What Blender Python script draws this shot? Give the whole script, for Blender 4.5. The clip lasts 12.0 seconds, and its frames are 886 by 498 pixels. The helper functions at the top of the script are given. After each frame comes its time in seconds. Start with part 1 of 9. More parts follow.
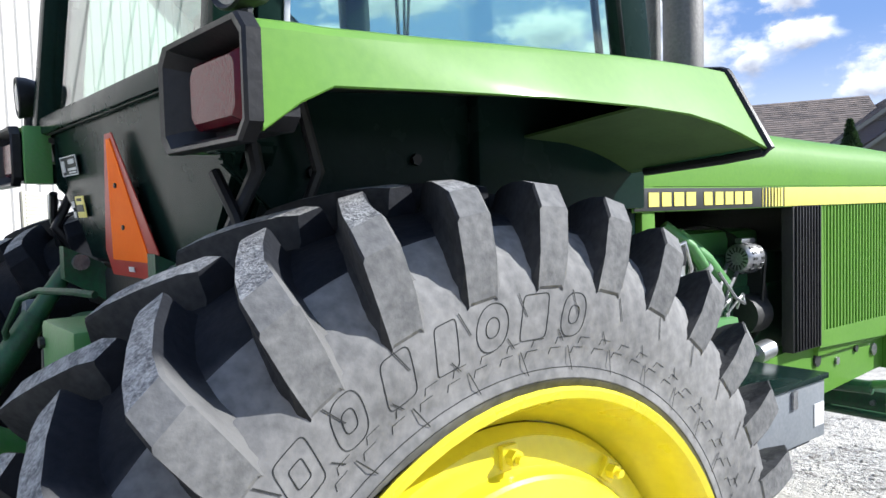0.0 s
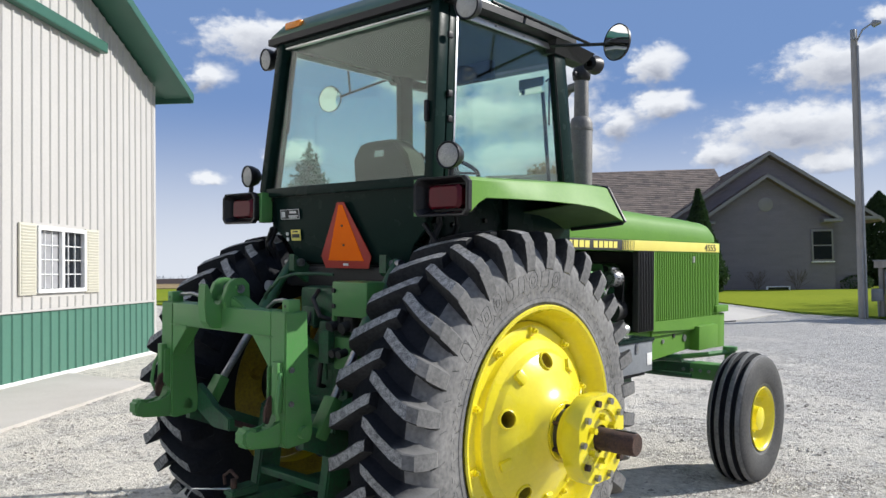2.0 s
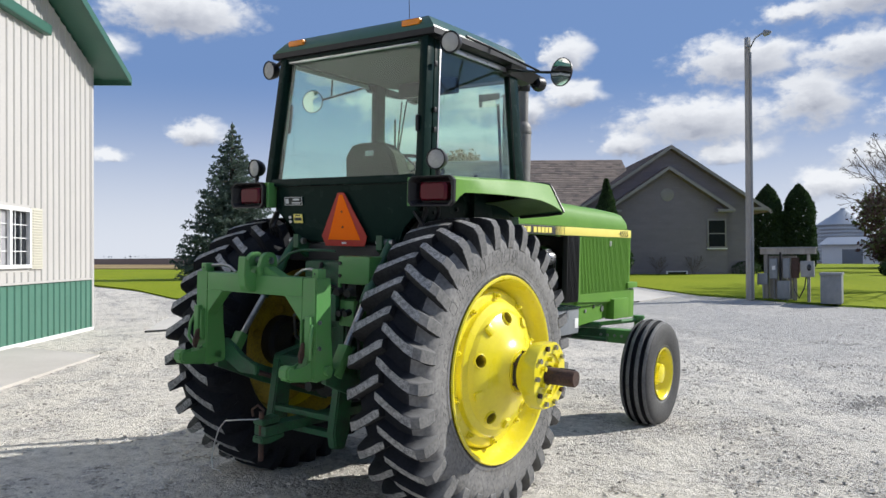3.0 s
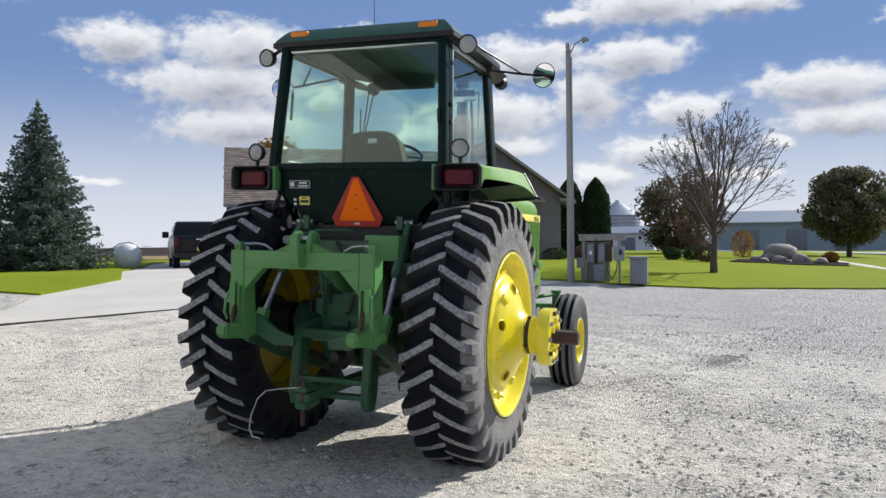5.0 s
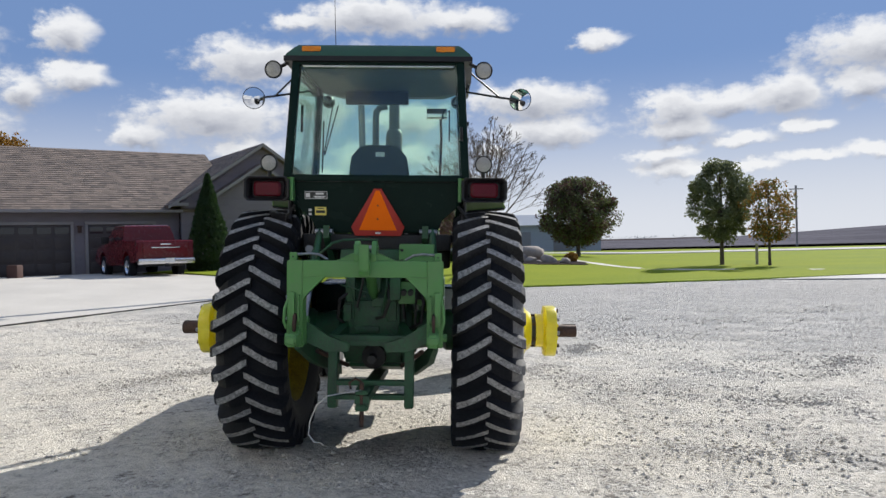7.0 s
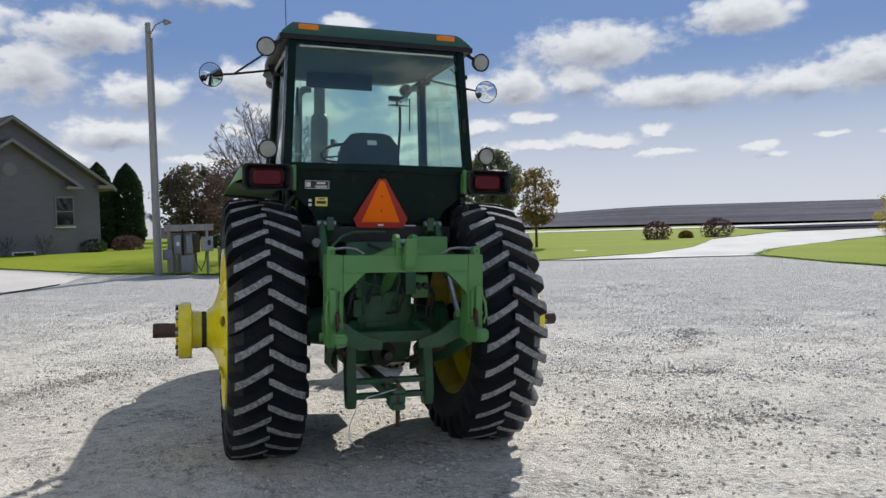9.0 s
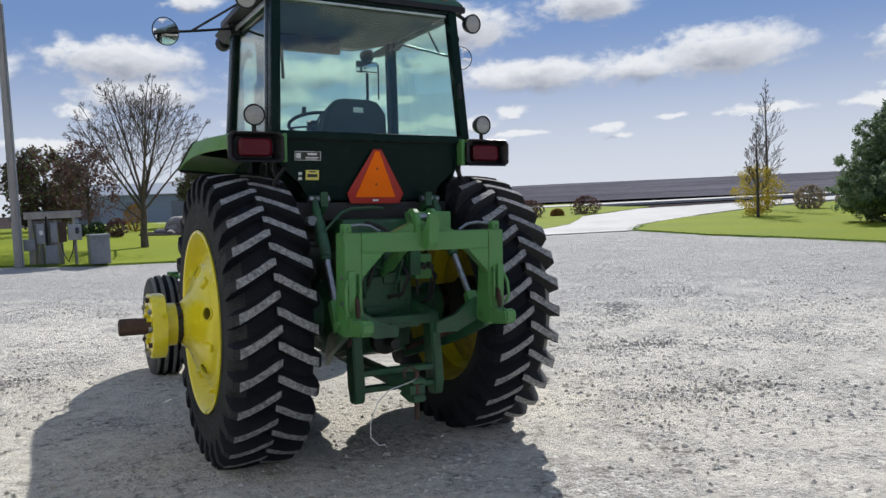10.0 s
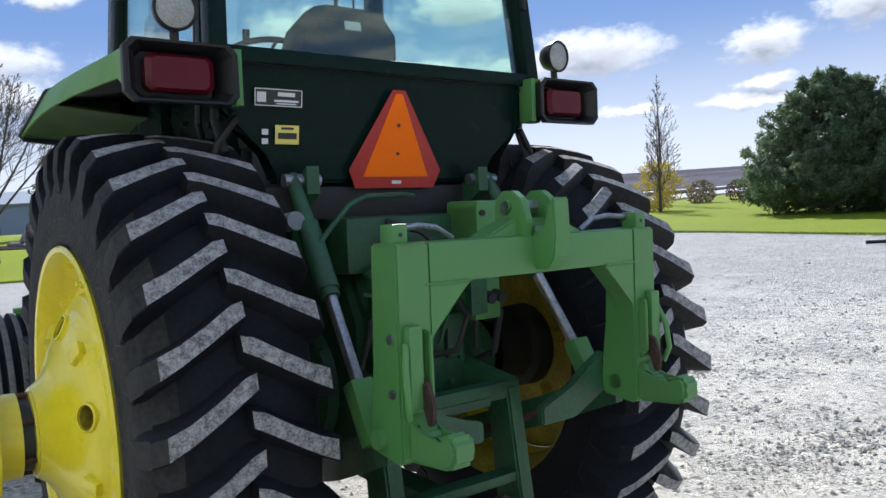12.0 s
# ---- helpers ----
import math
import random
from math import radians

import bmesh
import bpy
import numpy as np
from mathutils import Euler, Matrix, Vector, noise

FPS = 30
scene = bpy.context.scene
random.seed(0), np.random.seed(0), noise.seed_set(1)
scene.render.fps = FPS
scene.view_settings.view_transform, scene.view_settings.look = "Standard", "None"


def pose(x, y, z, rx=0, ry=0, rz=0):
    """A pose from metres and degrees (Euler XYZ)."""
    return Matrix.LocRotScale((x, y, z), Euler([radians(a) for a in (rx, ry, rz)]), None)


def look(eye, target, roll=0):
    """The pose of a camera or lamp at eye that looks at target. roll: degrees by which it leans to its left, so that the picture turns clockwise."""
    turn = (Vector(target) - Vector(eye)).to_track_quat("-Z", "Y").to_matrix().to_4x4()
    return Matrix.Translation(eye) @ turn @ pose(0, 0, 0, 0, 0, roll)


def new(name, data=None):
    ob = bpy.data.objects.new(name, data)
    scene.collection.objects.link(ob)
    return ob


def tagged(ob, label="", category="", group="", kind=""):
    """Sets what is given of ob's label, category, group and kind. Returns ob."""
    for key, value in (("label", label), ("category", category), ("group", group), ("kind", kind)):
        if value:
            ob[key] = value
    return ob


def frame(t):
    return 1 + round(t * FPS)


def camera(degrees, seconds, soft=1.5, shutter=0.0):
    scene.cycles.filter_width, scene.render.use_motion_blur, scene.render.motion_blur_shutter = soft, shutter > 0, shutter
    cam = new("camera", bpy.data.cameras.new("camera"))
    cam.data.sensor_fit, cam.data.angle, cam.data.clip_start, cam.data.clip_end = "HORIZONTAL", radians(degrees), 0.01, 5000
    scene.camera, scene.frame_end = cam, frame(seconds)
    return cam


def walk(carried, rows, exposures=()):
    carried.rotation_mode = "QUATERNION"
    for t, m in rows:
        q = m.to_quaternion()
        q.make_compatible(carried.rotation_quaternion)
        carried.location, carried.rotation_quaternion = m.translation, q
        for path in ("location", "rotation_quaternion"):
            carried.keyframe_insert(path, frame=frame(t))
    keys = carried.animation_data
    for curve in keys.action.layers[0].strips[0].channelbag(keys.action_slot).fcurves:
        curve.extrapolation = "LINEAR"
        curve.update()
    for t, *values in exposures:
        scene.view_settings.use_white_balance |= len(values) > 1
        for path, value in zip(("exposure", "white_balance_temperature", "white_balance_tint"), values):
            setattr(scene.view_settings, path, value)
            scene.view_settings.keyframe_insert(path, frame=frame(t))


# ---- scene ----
cam = camera(59.6, 12.0)
PATH = [
    (0, (1.991, -0.9, 1.656), (0.437, 0.358, 1.606), -2.8),
    (0.5, (2.286, -1.344, 1.634), (0.767, -0.043, 1.662), -2.2),
    (1, (2.605, -1.861, 1.588), (1.133, -0.509, 1.657), -2.1),
    (1.5, (2.877, -2.421, 1.579), (1.465, -1.006, 1.656), -1.6),
    (2, (3.158, -2.998, 1.539), (1.825, -1.508, 1.603), -1.0),
    (2.5, (3.367, -3.534, 1.522), (2.123, -1.968, 1.562), -0.5),
    (3, (3.497, -4.05, 1.505), (2.343, -2.417, 1.524), -0.4),
    (5, (2.507, -5.21, 1.446), (1.817, -3.333, 1.433), -0.7),
    (5.5, (2.014, -5.435, 1.462), (1.494, -3.504, 1.442), -1.0),
    (6, (1.512, -5.603, 1.462), (1.169, -3.633, 1.441), -1.2),
    (6.5, (1.049, -5.853, 1.491), (0.876, -3.86, 1.473), -1.4),
    (7, (0.6, -6.038, 1.506), (0.581, -4.038, 1.492), -1.5),
    (9, (-1.223, -5.705, 1.62), (-0.606, -3.804, 1.545), -1.6),
    (9.5, (-1.647, -5.421, 1.644), (-0.866, -3.583, 1.545), -1.9),
    (10, (-1.93, -4.95, 1.595), (-0.991, -3.189, 1.462), -2.6),
    (10.5, (-2.067, -4.361, 1.55), (-0.992, -2.68, 1.414), -3.2),
    (11, (-2.025, -3.77, 1.561), (-0.86, -2.148, 1.444), -4.0),
    (11.5, (-1.805, -3.172, 1.571), (-0.607, -1.574, 1.455), -4.0),
    (12, (-1.503, -2.661, 1.544), (-0.308, -1.064, 1.4015), -3.8),
]
EXPOSURES = [(0, 0.88, 5950, 10), (1, 0.45, 6150, 10), (3, 0.29, 6250, 10), (7, 0.27, 6400, 10), (9, 0.13, 6300, 10), (10, 0.18, 6250, 10), (11, 0.34, 6100, 10), (12, 0.58, 5950, 10)]
walk(cam, [(t, look(eye, target, roll)) for t, eye, target, roll in PATH], EXPOSURES)

# ---- world, sun, exposure ----
SUN_AZ = math.atan2(0.60, 0.80)      # from +y towards +x
SUN_EL = radians(33)
sun = new("sun", bpy.data.lights.new("sun", "SUN"))
sun.data.energy, sun.data.angle, sun.data.color = 5.0, radians(0.53), (1.0, 0.95, 0.87)
sun_dir = Vector((math.sin(SUN_AZ) * math.cos(SUN_EL), math.cos(SUN_AZ) * math.cos(SUN_EL), math.sin(SUN_EL)))
sun.matrix_world = look(sun_dir * 60, (0, 0, 0))

world = bpy.data.worlds.new("sky")
scene.world = world
world.use_nodes = True
wt = world.node_tree
wt.nodes.clear()


def wn(kind, **kw):
    n = wt.nodes.new(kind)
    for k, v in kw.items():
        n.inputs[k].default_value = v
    return n


def wmath(op, a, b=None, clamp=False):
    n = wt.nodes.new("ShaderNodeMath")
    n.operation, n.use_clamp = op, clamp
    for i, v in enumerate((a, b)):
        if v is None:
            continue
        if isinstance(v, (int, float)):
            n.inputs[i].default_value = v
        else:
            wt.links.new(v, n.inputs[i])
    return n.outputs[0]


sky = wt.nodes.new("ShaderNodeTexSky")
sky.sky_type, sky.sun_disc = "NISHITA", False
sky.sun_elevation, sky.sun_rotation = SUN_EL, SUN_AZ
sky.air_density, sky.dust_density, sky.ozone_density = 1.0, 0.15, 3.0
coord = wt.nodes.new("ShaderNodeTexCoord")
sep = wt.nodes.new("ShaderNodeSeparateXYZ")
wt.links.new(coord.outputs["Generated"], sep.inputs[0])
# the afternoon's cumulus: azimuth from +y towards +x, elevation, half width, half height, in degrees
CLOUDS_WEST = [
    (-54.1, 16.8, 5.8, 1.5), (-58.3, 14.1, 1.8, 0.9), (-52.5, 8.9, 2.2, 0.9), (-58.7, 7.2, 1.6, 0.5),
    (-42.7, 14.0, 3.8, 1.5), (-34.6, 14.1, 4.8, 1.7), (-36.1, 11.4, 7.2, 1.7), (-34.7, 8.6, 6.3, 1.6),
    (-26.1, 14.4, 2.1, 1.3), (-25.6, 11.7, 2.5, 0.9), (-28.4, 10.7, 2.0, 1.0), (-21.5, 8.0, 2.4, 0.9),
    (-14.0, 13.3, 5.0, 1.6), (-16.8, 9.3, 6.3, 1.7), (-9.4, 10.4, 3.0, 1.9), (-10.6, 16.0, 2.2, 0.6),
    (-14.8, 7.2, 3.0, 0.8), (-8.5, 4.8, 2.4, 1.0), (-44.0, 4.6, 2.0, 0.3),
]
CLOUDS_NORTH = [
    (-5.0, 16.4, 6.5, 1.4), (0.8, 16.0, 5.0, 0.9), (-5.9, 13.0, 4.5, 1.5), (-3.0, 9.2, 3.4, 1.2),
    (6.3, 10.2, 5.5, 1.4), (7.6, 8.0, 5.0, 1.1), (3.5, 6.7, 1.7, 0.5), (-4.6, 6.6, 4.0, 1.0),
    (11.4, 14.2, 2.2, 0.7), (16.6, 9.1, 3.2, 1.4), (23.6, 9.5, 3.0, 1.4), (20.0, 9.3, 2.2, 0.9),
    (16.6, 7.6, 3.1, 0.9), (24.7, 7.2, 2.3, 0.5), (20.6, 6.6, 2.7, 0.5), (15.4, 5.9, 2.5, 0.5),
    (16.1, 4.9, 3.2, 0.6), (21.3, 4.9, 2.9, 0.4), (25.2, 5.3, 2.6, 0.4), (1.0, 4.6, 3.0, 0.5),
]
CLOUDS_EAST = [
    (29.3, 12.0, 5.6, 1.7), (28.2, 9.8, 2.4, 0.9), (39.6, 13.3, 4.2, 1.4), (35.1, 8.5, 7.0, 1.1),
    (48.6, 9.1, 5.4, 1.6), (42.5, 8.6, 3.0, 1.0), (60.0, 8.7, 2.7, 1.3), (60.0, 6.1, 2.1, 0.5),
    (58.6, 5.0, 3.2, 0.5), (51.1, 5.0, 2.9, 0.35), (29.7, 5.4, 2.6, 0.5), (33.5, 4.4, 2.3, 0.3),
    (33.7, 5.9, 1.4, 0.4), (40.0, 4.5, 1.4, 0.3), (41.1, 3.9, 1.2, 0.25), (45.0, 4.8, 1.2, 0.2),
    (66.0, 10.5, 3.0, 1.6),
]


def wrange(x, lo, hi, a=0.0, b=1.0, soft=True):
    n = wt.nodes.new("ShaderNodeMapRange")
    n.interpolation_type = "SMOOTHSTEP" if soft else "LINEAR"
    for k, v in enumerate((lo, hi, a, b)):
        n.inputs[k + 1].default_value = v
    wt.links.new(x, n.inputs[0])
    return n.outputs[0]


def wvec(op, a, b=None, c=None):
    n = wt.nodes.new("ShaderNodeVectorMath")
    n.operation = op
    for k, v in enumerate((a, b, c)):
        if v is None:
            continue
        if isinstance(v, tuple):
            n.inputs[k].default_value = v
        else:
            wt.links.new(v, n.inputs[k])
    return n


az = wmath("MULTIPLY", wmath("ARCTAN2", sep.outputs[0], sep.outputs[1]), 57.2958)
el = wmath("MULTIPLY", wmath("ARCSINE", sep.outputs[2]), 57.2958)
sky_at = wt.nodes.new("ShaderNodeCombineXYZ")
wt.links.new(az, sky_at.inputs[0]), wt.links.new(el, sky_at.inputs[1])
swirl = wn("ShaderNodeTexNoise", Scale=1.0, Detail=3.0, Roughness=0.5)
wt.links.new(wvec("MULTIPLY", sky_at.outputs[0], (0.30, 0.55, 0.0)).outputs[0], swirl.inputs["Vector"])
curl = wn("ShaderNodeTexNoise", Scale=1.0, Detail=6.0, Roughness=0.62)
wt.links.new(wvec("MULTIPLY", sky_at.outputs[0], (0.85, 1.25, 0.0)).outputs[0], curl.inputs["Vector"])
bent = wvec("MULTIPLY_ADD", wvec("SUBTRACT", swirl.outputs["Color"], (0.5, 0.5, 0.5)).outputs[0], (3.4, 1.3, 0.0), sky_at.outputs[0]).outputs[0]
bent = wvec("MULTIPLY_ADD", wvec("SUBTRACT", curl.outputs["Color"], (0.5, 0.5, 0.5)).outputs[0], (1.5, 0.75, 0.0), bent).outputs[0]
gate = wmath("MAXIMUM", wrange(el, 18.5, 24.0), wrange(wmath("ABSOLUTE", wmath("SUBTRACT", az, 3.0)), 64.0, 70.0))
puffs = wn("ShaderNodeTexVoronoi", Scale=1.0)
wt.links.new(wvec("MULTIPLY", bent, (0.75, 1.3, 0.0)).outputs[0], puffs.inputs["Vector"])


def cloud_density(lift):
    """Soft density of the clouds, looked up a little higher in the sky when lift is set."""
    at = wvec("ADD", bent, (0.0, lift, 0.0)).outputs[0]
    best = None
    for a, e, w, h in CLOUDS_WEST + CLOUDS_NORTH + CLOUDS_EAST:
        w, h = w * 1.08, h * 1.22
        d = wvec("LENGTH", wvec("MULTIPLY_ADD", at, (1 / w, 1 / h, 0.0), (-a / w, -e / h, 0.0)).outputs[0]).outputs["Value"]
        if best is None:
            best = d
            continue
        n = wt.nodes.new("ShaderNodeMath")
        n.operation = "SMOOTH_MIN"
        wt.links.new(best, n.inputs[0]), wt.links.new(d, n.inputs[1])
        n.inputs[2].default_value = 0.55
        best = n.outputs[0]
    far_off = wn("ShaderNodeTexNoise", Scale=1.0, Detail=4.0, Roughness=0.5)      # loose banks over the rest of the sky
    wt.links.new(wvec("MULTIPLY", at, (0.075, 0.16, 0.0)).outputs[0], far_off.inputs["Vector"])
    rest = wmath("SUBTRACT", wmath("MULTIPLY", wmath("SUBTRACT", far_off.outputs[0], 0.52), 9.0), wmath("MULTIPLY", wmath("SUBTRACT", 1.0, gate), 9.0))
    return wmath("MAXIMUM", wmath("SUBTRACT", 1.0, best), rest)


edge = wmath("ADD", wmath("MULTIPLY", wmath("SUBTRACT", curl.outputs[0], 0.5), 0.85), wmath("MULTIPLY", wmath("SUBTRACT", 0.42, puffs.outputs["Distance"]), 0.28))
here, above = wmath("ADD", cloud_density(0.0), edge), wmath("ADD", cloud_density(0.75), wmath("MULTIPLY", edge, 0.6))
cover = wmath("MULTIPLY", wmath("MULTIPLY", wrange(here, -0.10, 0.52), wrange(sep.outputs[2], 0.02, 0.075)), 0.95)
core = wmath("MULTIPLY", wrange(here, 0.35, 1.0), -0.50)
thick_out = wmath("ADD", wmath("MULTIPLY", wmath("SUBTRACT", here, above), 1.15), wmath("ADD", core, 0.68), True)
ctone = wt.nodes.new("ShaderNodeMix")
ctone.data_type = "RGBA"
ctone.inputs[6].default_value, ctone.inputs[7].default_value = (4.0, 4.2, 4.9, 1), (10.0, 10.0, 10.0, 1)
wt.links.new(thick_out, ctone.inputs[0])
cmix = wt.nodes.new("ShaderNodeMix")
cmix.data_type = "RGBA"
wt.links.new(cover, cmix.inputs[0])
tint = wt.nodes.new("ShaderNodeMix")
tint.data_type, tint.blend_type = "RGBA", "MULTIPLY"
tint.inputs[0].default_value = 1.0
tint.inputs[7].default_value = (0.70, 0.75, 0.93, 1)
wt.links.new(sky.outputs[0], tint.inputs[6])
even = wt.nodes.new("ShaderNodeMix")                # flat blue mixed in, so the sky is even all round
even.data_type = "RGBA"
even.inputs[0].default_value = 0.86
even.inputs[7].default_value = (2.1, 3.35, 6.1, 1)
wt.links.new(tint.outputs[2], even.inputs[6])
low = wt.nodes.new("ShaderNodeMapRange")
low.interpolation_type = "SMOOTHSTEP"
for i, v in enumerate((0.0, 0.23, 0.90, 0.0)):
    low.inputs[i + 1].default_value = v
wt.links.new(sep.outputs[2], low.inputs[0])
haze = wt.nodes.new("ShaderNodeMix")
haze.data_type = "RGBA"
haze.inputs[7].default_value = (8.6, 8.8, 9.2, 1)
wt.links.new(low.outputs[0], haze.inputs[0])
wt.links.new(even.outputs[2], haze.inputs[6])
wt.links.new(haze.outputs[2], cmix.inputs[6])
wt.links.new(ctone.outputs[2], cmix.inputs[7])
bg = wn("ShaderNodeBackground", Strength=0.075)
wt.links.new(cmix.outputs[2], bg.inputs[0])
wout = wt.nodes.new("ShaderNodeOutputWorld")
wt.links.new(bg.outputs[0], wout.inputs[0])

# ---- materials ----


def mat(name, a, b=None, rough=0.6, metal=0.0, scale=8.0, fine=80.0, bump=0.1, spread=0.5, coat=0.0, rvar=0.12, stretch=(1, 1, 1), dist=0.01, island=0.0, objrand=0.0, spec=0.5):
    """Two tones mixed by coarse and fine noise, with matching roughness and relief."""
    m = bpy.data.materials.new(name)
    m.use_nodes = True
    t = m.node_tree
    p = t.nodes["Principled BSDF"]
    b = b or tuple(min(1, c * 0.75) for c in a)
    tc = t.nodes.new("ShaderNodeTexCoord")
    mp = t.nodes.new("ShaderNodeMapping")
    mp.inputs["Scale"].default_value = stretch
    oi = t.nodes.new("ShaderNodeObjectInfo")           # no two things share the same grain
    sh = t.nodes.new("ShaderNodeVectorMath")
    sh.operation = "MULTIPLY_ADD"
    sh.inputs[1].default_value = (17.0, 23.0, 31.0)
    t.links.new(oi.outputs["Random"], sh.inputs[0])
    t.links.new(tc.outputs["Object"], sh.inputs[2])
    t.links.new(sh.outputs[0], mp.inputs[0])
    n1, n2 = t.nodes.new("ShaderNodeTexNoise"), t.nodes.new("ShaderNodeTexNoise")
    n1.inputs["Scale"].default_value, n1.inputs["Detail"].default_value = scale, 6
    n2.inputs["Scale"].default_value, n2.inputs["Detail"].default_value = fine, 4
    for n in (n1, n2):
        t.links.new(mp.outputs[0], n.inputs["Vector"])
    add = t.nodes.new("ShaderNodeMath")
    add.operation = "ADD"
    t.links.new(n1.outputs[0], add.inputs[0])
    t.links.new(n2.outputs[0], add.inputs[1])
    mr = t.nodes.new("ShaderNodeMapRange")
    mr.inputs[1].default_value, mr.inputs[2].default_value = 1.0 - spread / 2, 1.0 + spread / 2
    t.links.new(add.outputs[0], mr.inputs[0])
    fac = mr.outputs[0]
    if island or objrand:
        src = t.nodes.new("ShaderNodeNewGeometry").outputs["Random Per Island"] if island else t.nodes.new("ShaderNodeObjectInfo").outputs["Random"]
        q = t.nodes.new("ShaderNodeMix")
        q.inputs[0].default_value = island or objrand
        t.links.new(fac, q.inputs[2])
        t.links.new(src, q.inputs[3])
        fac = q.outputs[0]
    mx = t.nodes.new("ShaderNodeMix")
    mx.data_type = "RGBA"
    mx.inputs[6].default_value, mx.inputs[7].default_value = (*a, 1), (*b, 1)
    t.links.new(fac, mx.inputs[0])
    t.links.new(mx.outputs[2], p.inputs["Base Color"])
    rr = t.nodes.new("ShaderNodeMapRange")
    rr.inputs[3].default_value, rr.inputs[4].default_value = max(0.02, rough - rvar), min(1, rough + rvar)
    t.links.new(n1.outputs[0], rr.inputs[0])
    t.links.new(rr.outputs[0], p.inputs["Roughness"])
    p.inputs["Metallic"].default_value = metal
    p.inputs["Specular IOR Level"].default_value = spec
    p.inputs["Coat Weight"].default_value = coat
    p.inputs["Coat Roughness"].default_value = 0.12
    if bump:
        bp = t.nodes.new("ShaderNodeBump")
        bp.inputs["Strength"].default_value, bp.inputs["Distance"].default_value = bump, dist
        t.links.new(add.outputs[0], bp.inputs["Height"])
        t.links.new(bp.outputs[0], p.inputs["Normal"])
    return m


def glass_mat(name, tint, rough=0.0, clear=0.85):
    """A thin pane: mostly see-through, with a sharp reflection."""
    m = bpy.data.materials.new(name)
    m.use_nodes = True
    t = m.node_tree
    t.nodes.clear()
    o = t.nodes.new("ShaderNodeOutputMaterial")
    tr, gl, mi, lw = (t.nodes.new("ShaderNode" + k) for k in ("BsdfTransparent", "BsdfGlossy", "MixShader", "LayerWeight"))
    tr.inputs[0].default_value = (*tint, 1)
    gl.inputs["Roughness"].default_value = rough
    lw.inputs[0].default_value = 0.5
    po, ml = t.nodes.new("ShaderNodeMath"), t.nodes.new("ShaderNodeMath")
    po.operation, ml.operation = "POWER", "MULTIPLY_ADD"
    po.inputs[1].default_value = 4.0
    ml.inputs[1].default_value, ml.inputs[2].default_value = 0.85, 0.06
    t.links.new(lw.outputs["Facing"], po.inputs[0])
    t.links.new(po.outputs[0], ml.inputs[0])
    t.links.new(ml.outputs[0], mi.inputs[0])
    t.links.new(tr.outputs[0], mi.inputs[1])
    t.links.new(gl.outputs[0], mi.inputs[2])
    t.links.new(mi.outputs[0], o.inputs[0])
    return m


GREEN = mat("tractor_green", (0.118, 0.262, 0.034), (0.10, 0.235, 0.031), 0.5, coat=0.05, spec=0.2, bump=0.03, scale=3, fine=60)
GREEN_OLD = mat("weathered_green", (0.075, 0.255, 0.060), (0.10, 0.225, 0.078), 0.42, bump=0.12, scale=6, fine=90, spread=0.6)
GREEN_DARK = mat("greasy_green", (0.019, 0.110, 0.040), (0.028, 0.058, 0.034), 0.5, bump=0.2, scale=9, fine=70, spread=0.5)
GREEN_ROOF = mat("roof_dark_green", (0.016, 0.08, 0.038), (0.013, 0.068, 0.032), 0.35, coat=0.4, bump=0.03)
CAB_BLACK = mat("cab_dark_paint", (0.006, 0.0175, 0.0145), (0.008, 0.021, 0.017), 0.25, bump=0.03, spec=0.08)
BLACK = mat("black_plastic", (0.008, 0.008, 0.009), (0.014, 0.014, 0.016), 0.42, bump=0.06, spec=0.35)
YELLOW = mat("wheel_yellow", (0.80, 0.69, 0.02), (0.74, 0.63, 0.018), 0.30, coat=0.4, bump=0.04, scale=4, fine=50)
# wheel yellow darkened in blotches, to paint the shade inside the wheels
YELLOW_SHADE = mat("shaded_yellow", (0.52, 0.40, 0.026), (0.22, 0.16, 0.022), 0.6, bump=0.12, scale=6, fine=60, spread=0.7)
AMBER = mat("amber_lens", (0.75, 0.25, 0.01), (0.65, 0.18, 0.01), 0.25, bump=0.1, fine=200)
RED_LENS = mat("red_lens", (0.105, 0.004, 0.012), (0.075, 0.003, 0.009), 0.2, bump=0.05, fine=200, spec=0.25)
SIDEWALL = mat("dusty_sidewall_rubber", (0.112, 0.111, 0.110), (0.245, 0.240, 0.233), 0.85, scale=4, fine=45, bump=0.15, spread=0.6)
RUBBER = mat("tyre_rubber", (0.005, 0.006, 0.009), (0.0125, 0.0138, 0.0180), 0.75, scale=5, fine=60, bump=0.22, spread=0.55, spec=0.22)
LUG_END = mat("dusty_lug_end", (0.085, 0.0855, 0.087), (0.185, 0.183, 0.179), 0.88, scale=9, fine=60, bump=0.2, spread=0.6)
# grey toned by light: sky-lit lug flanks and the left wheel's shaded sidewall
RUBBER_TONED = mat("light_toned_rubber", (0.016, 0.0165, 0.018), (0.046, 0.046, 0.0465), 0.85, scale=7, fine=60, bump=0.2, spread=0.6, spec=0.25)
# near black, with the shade of the tread valleys put into the colour
TREAD = mat("tread_rubber", (0.006, 0.0072, 0.011), (0.014, 0.0155, 0.020), 0.78, scale=5, fine=60, bump=0.22, spread=0.55, spec=0.22)


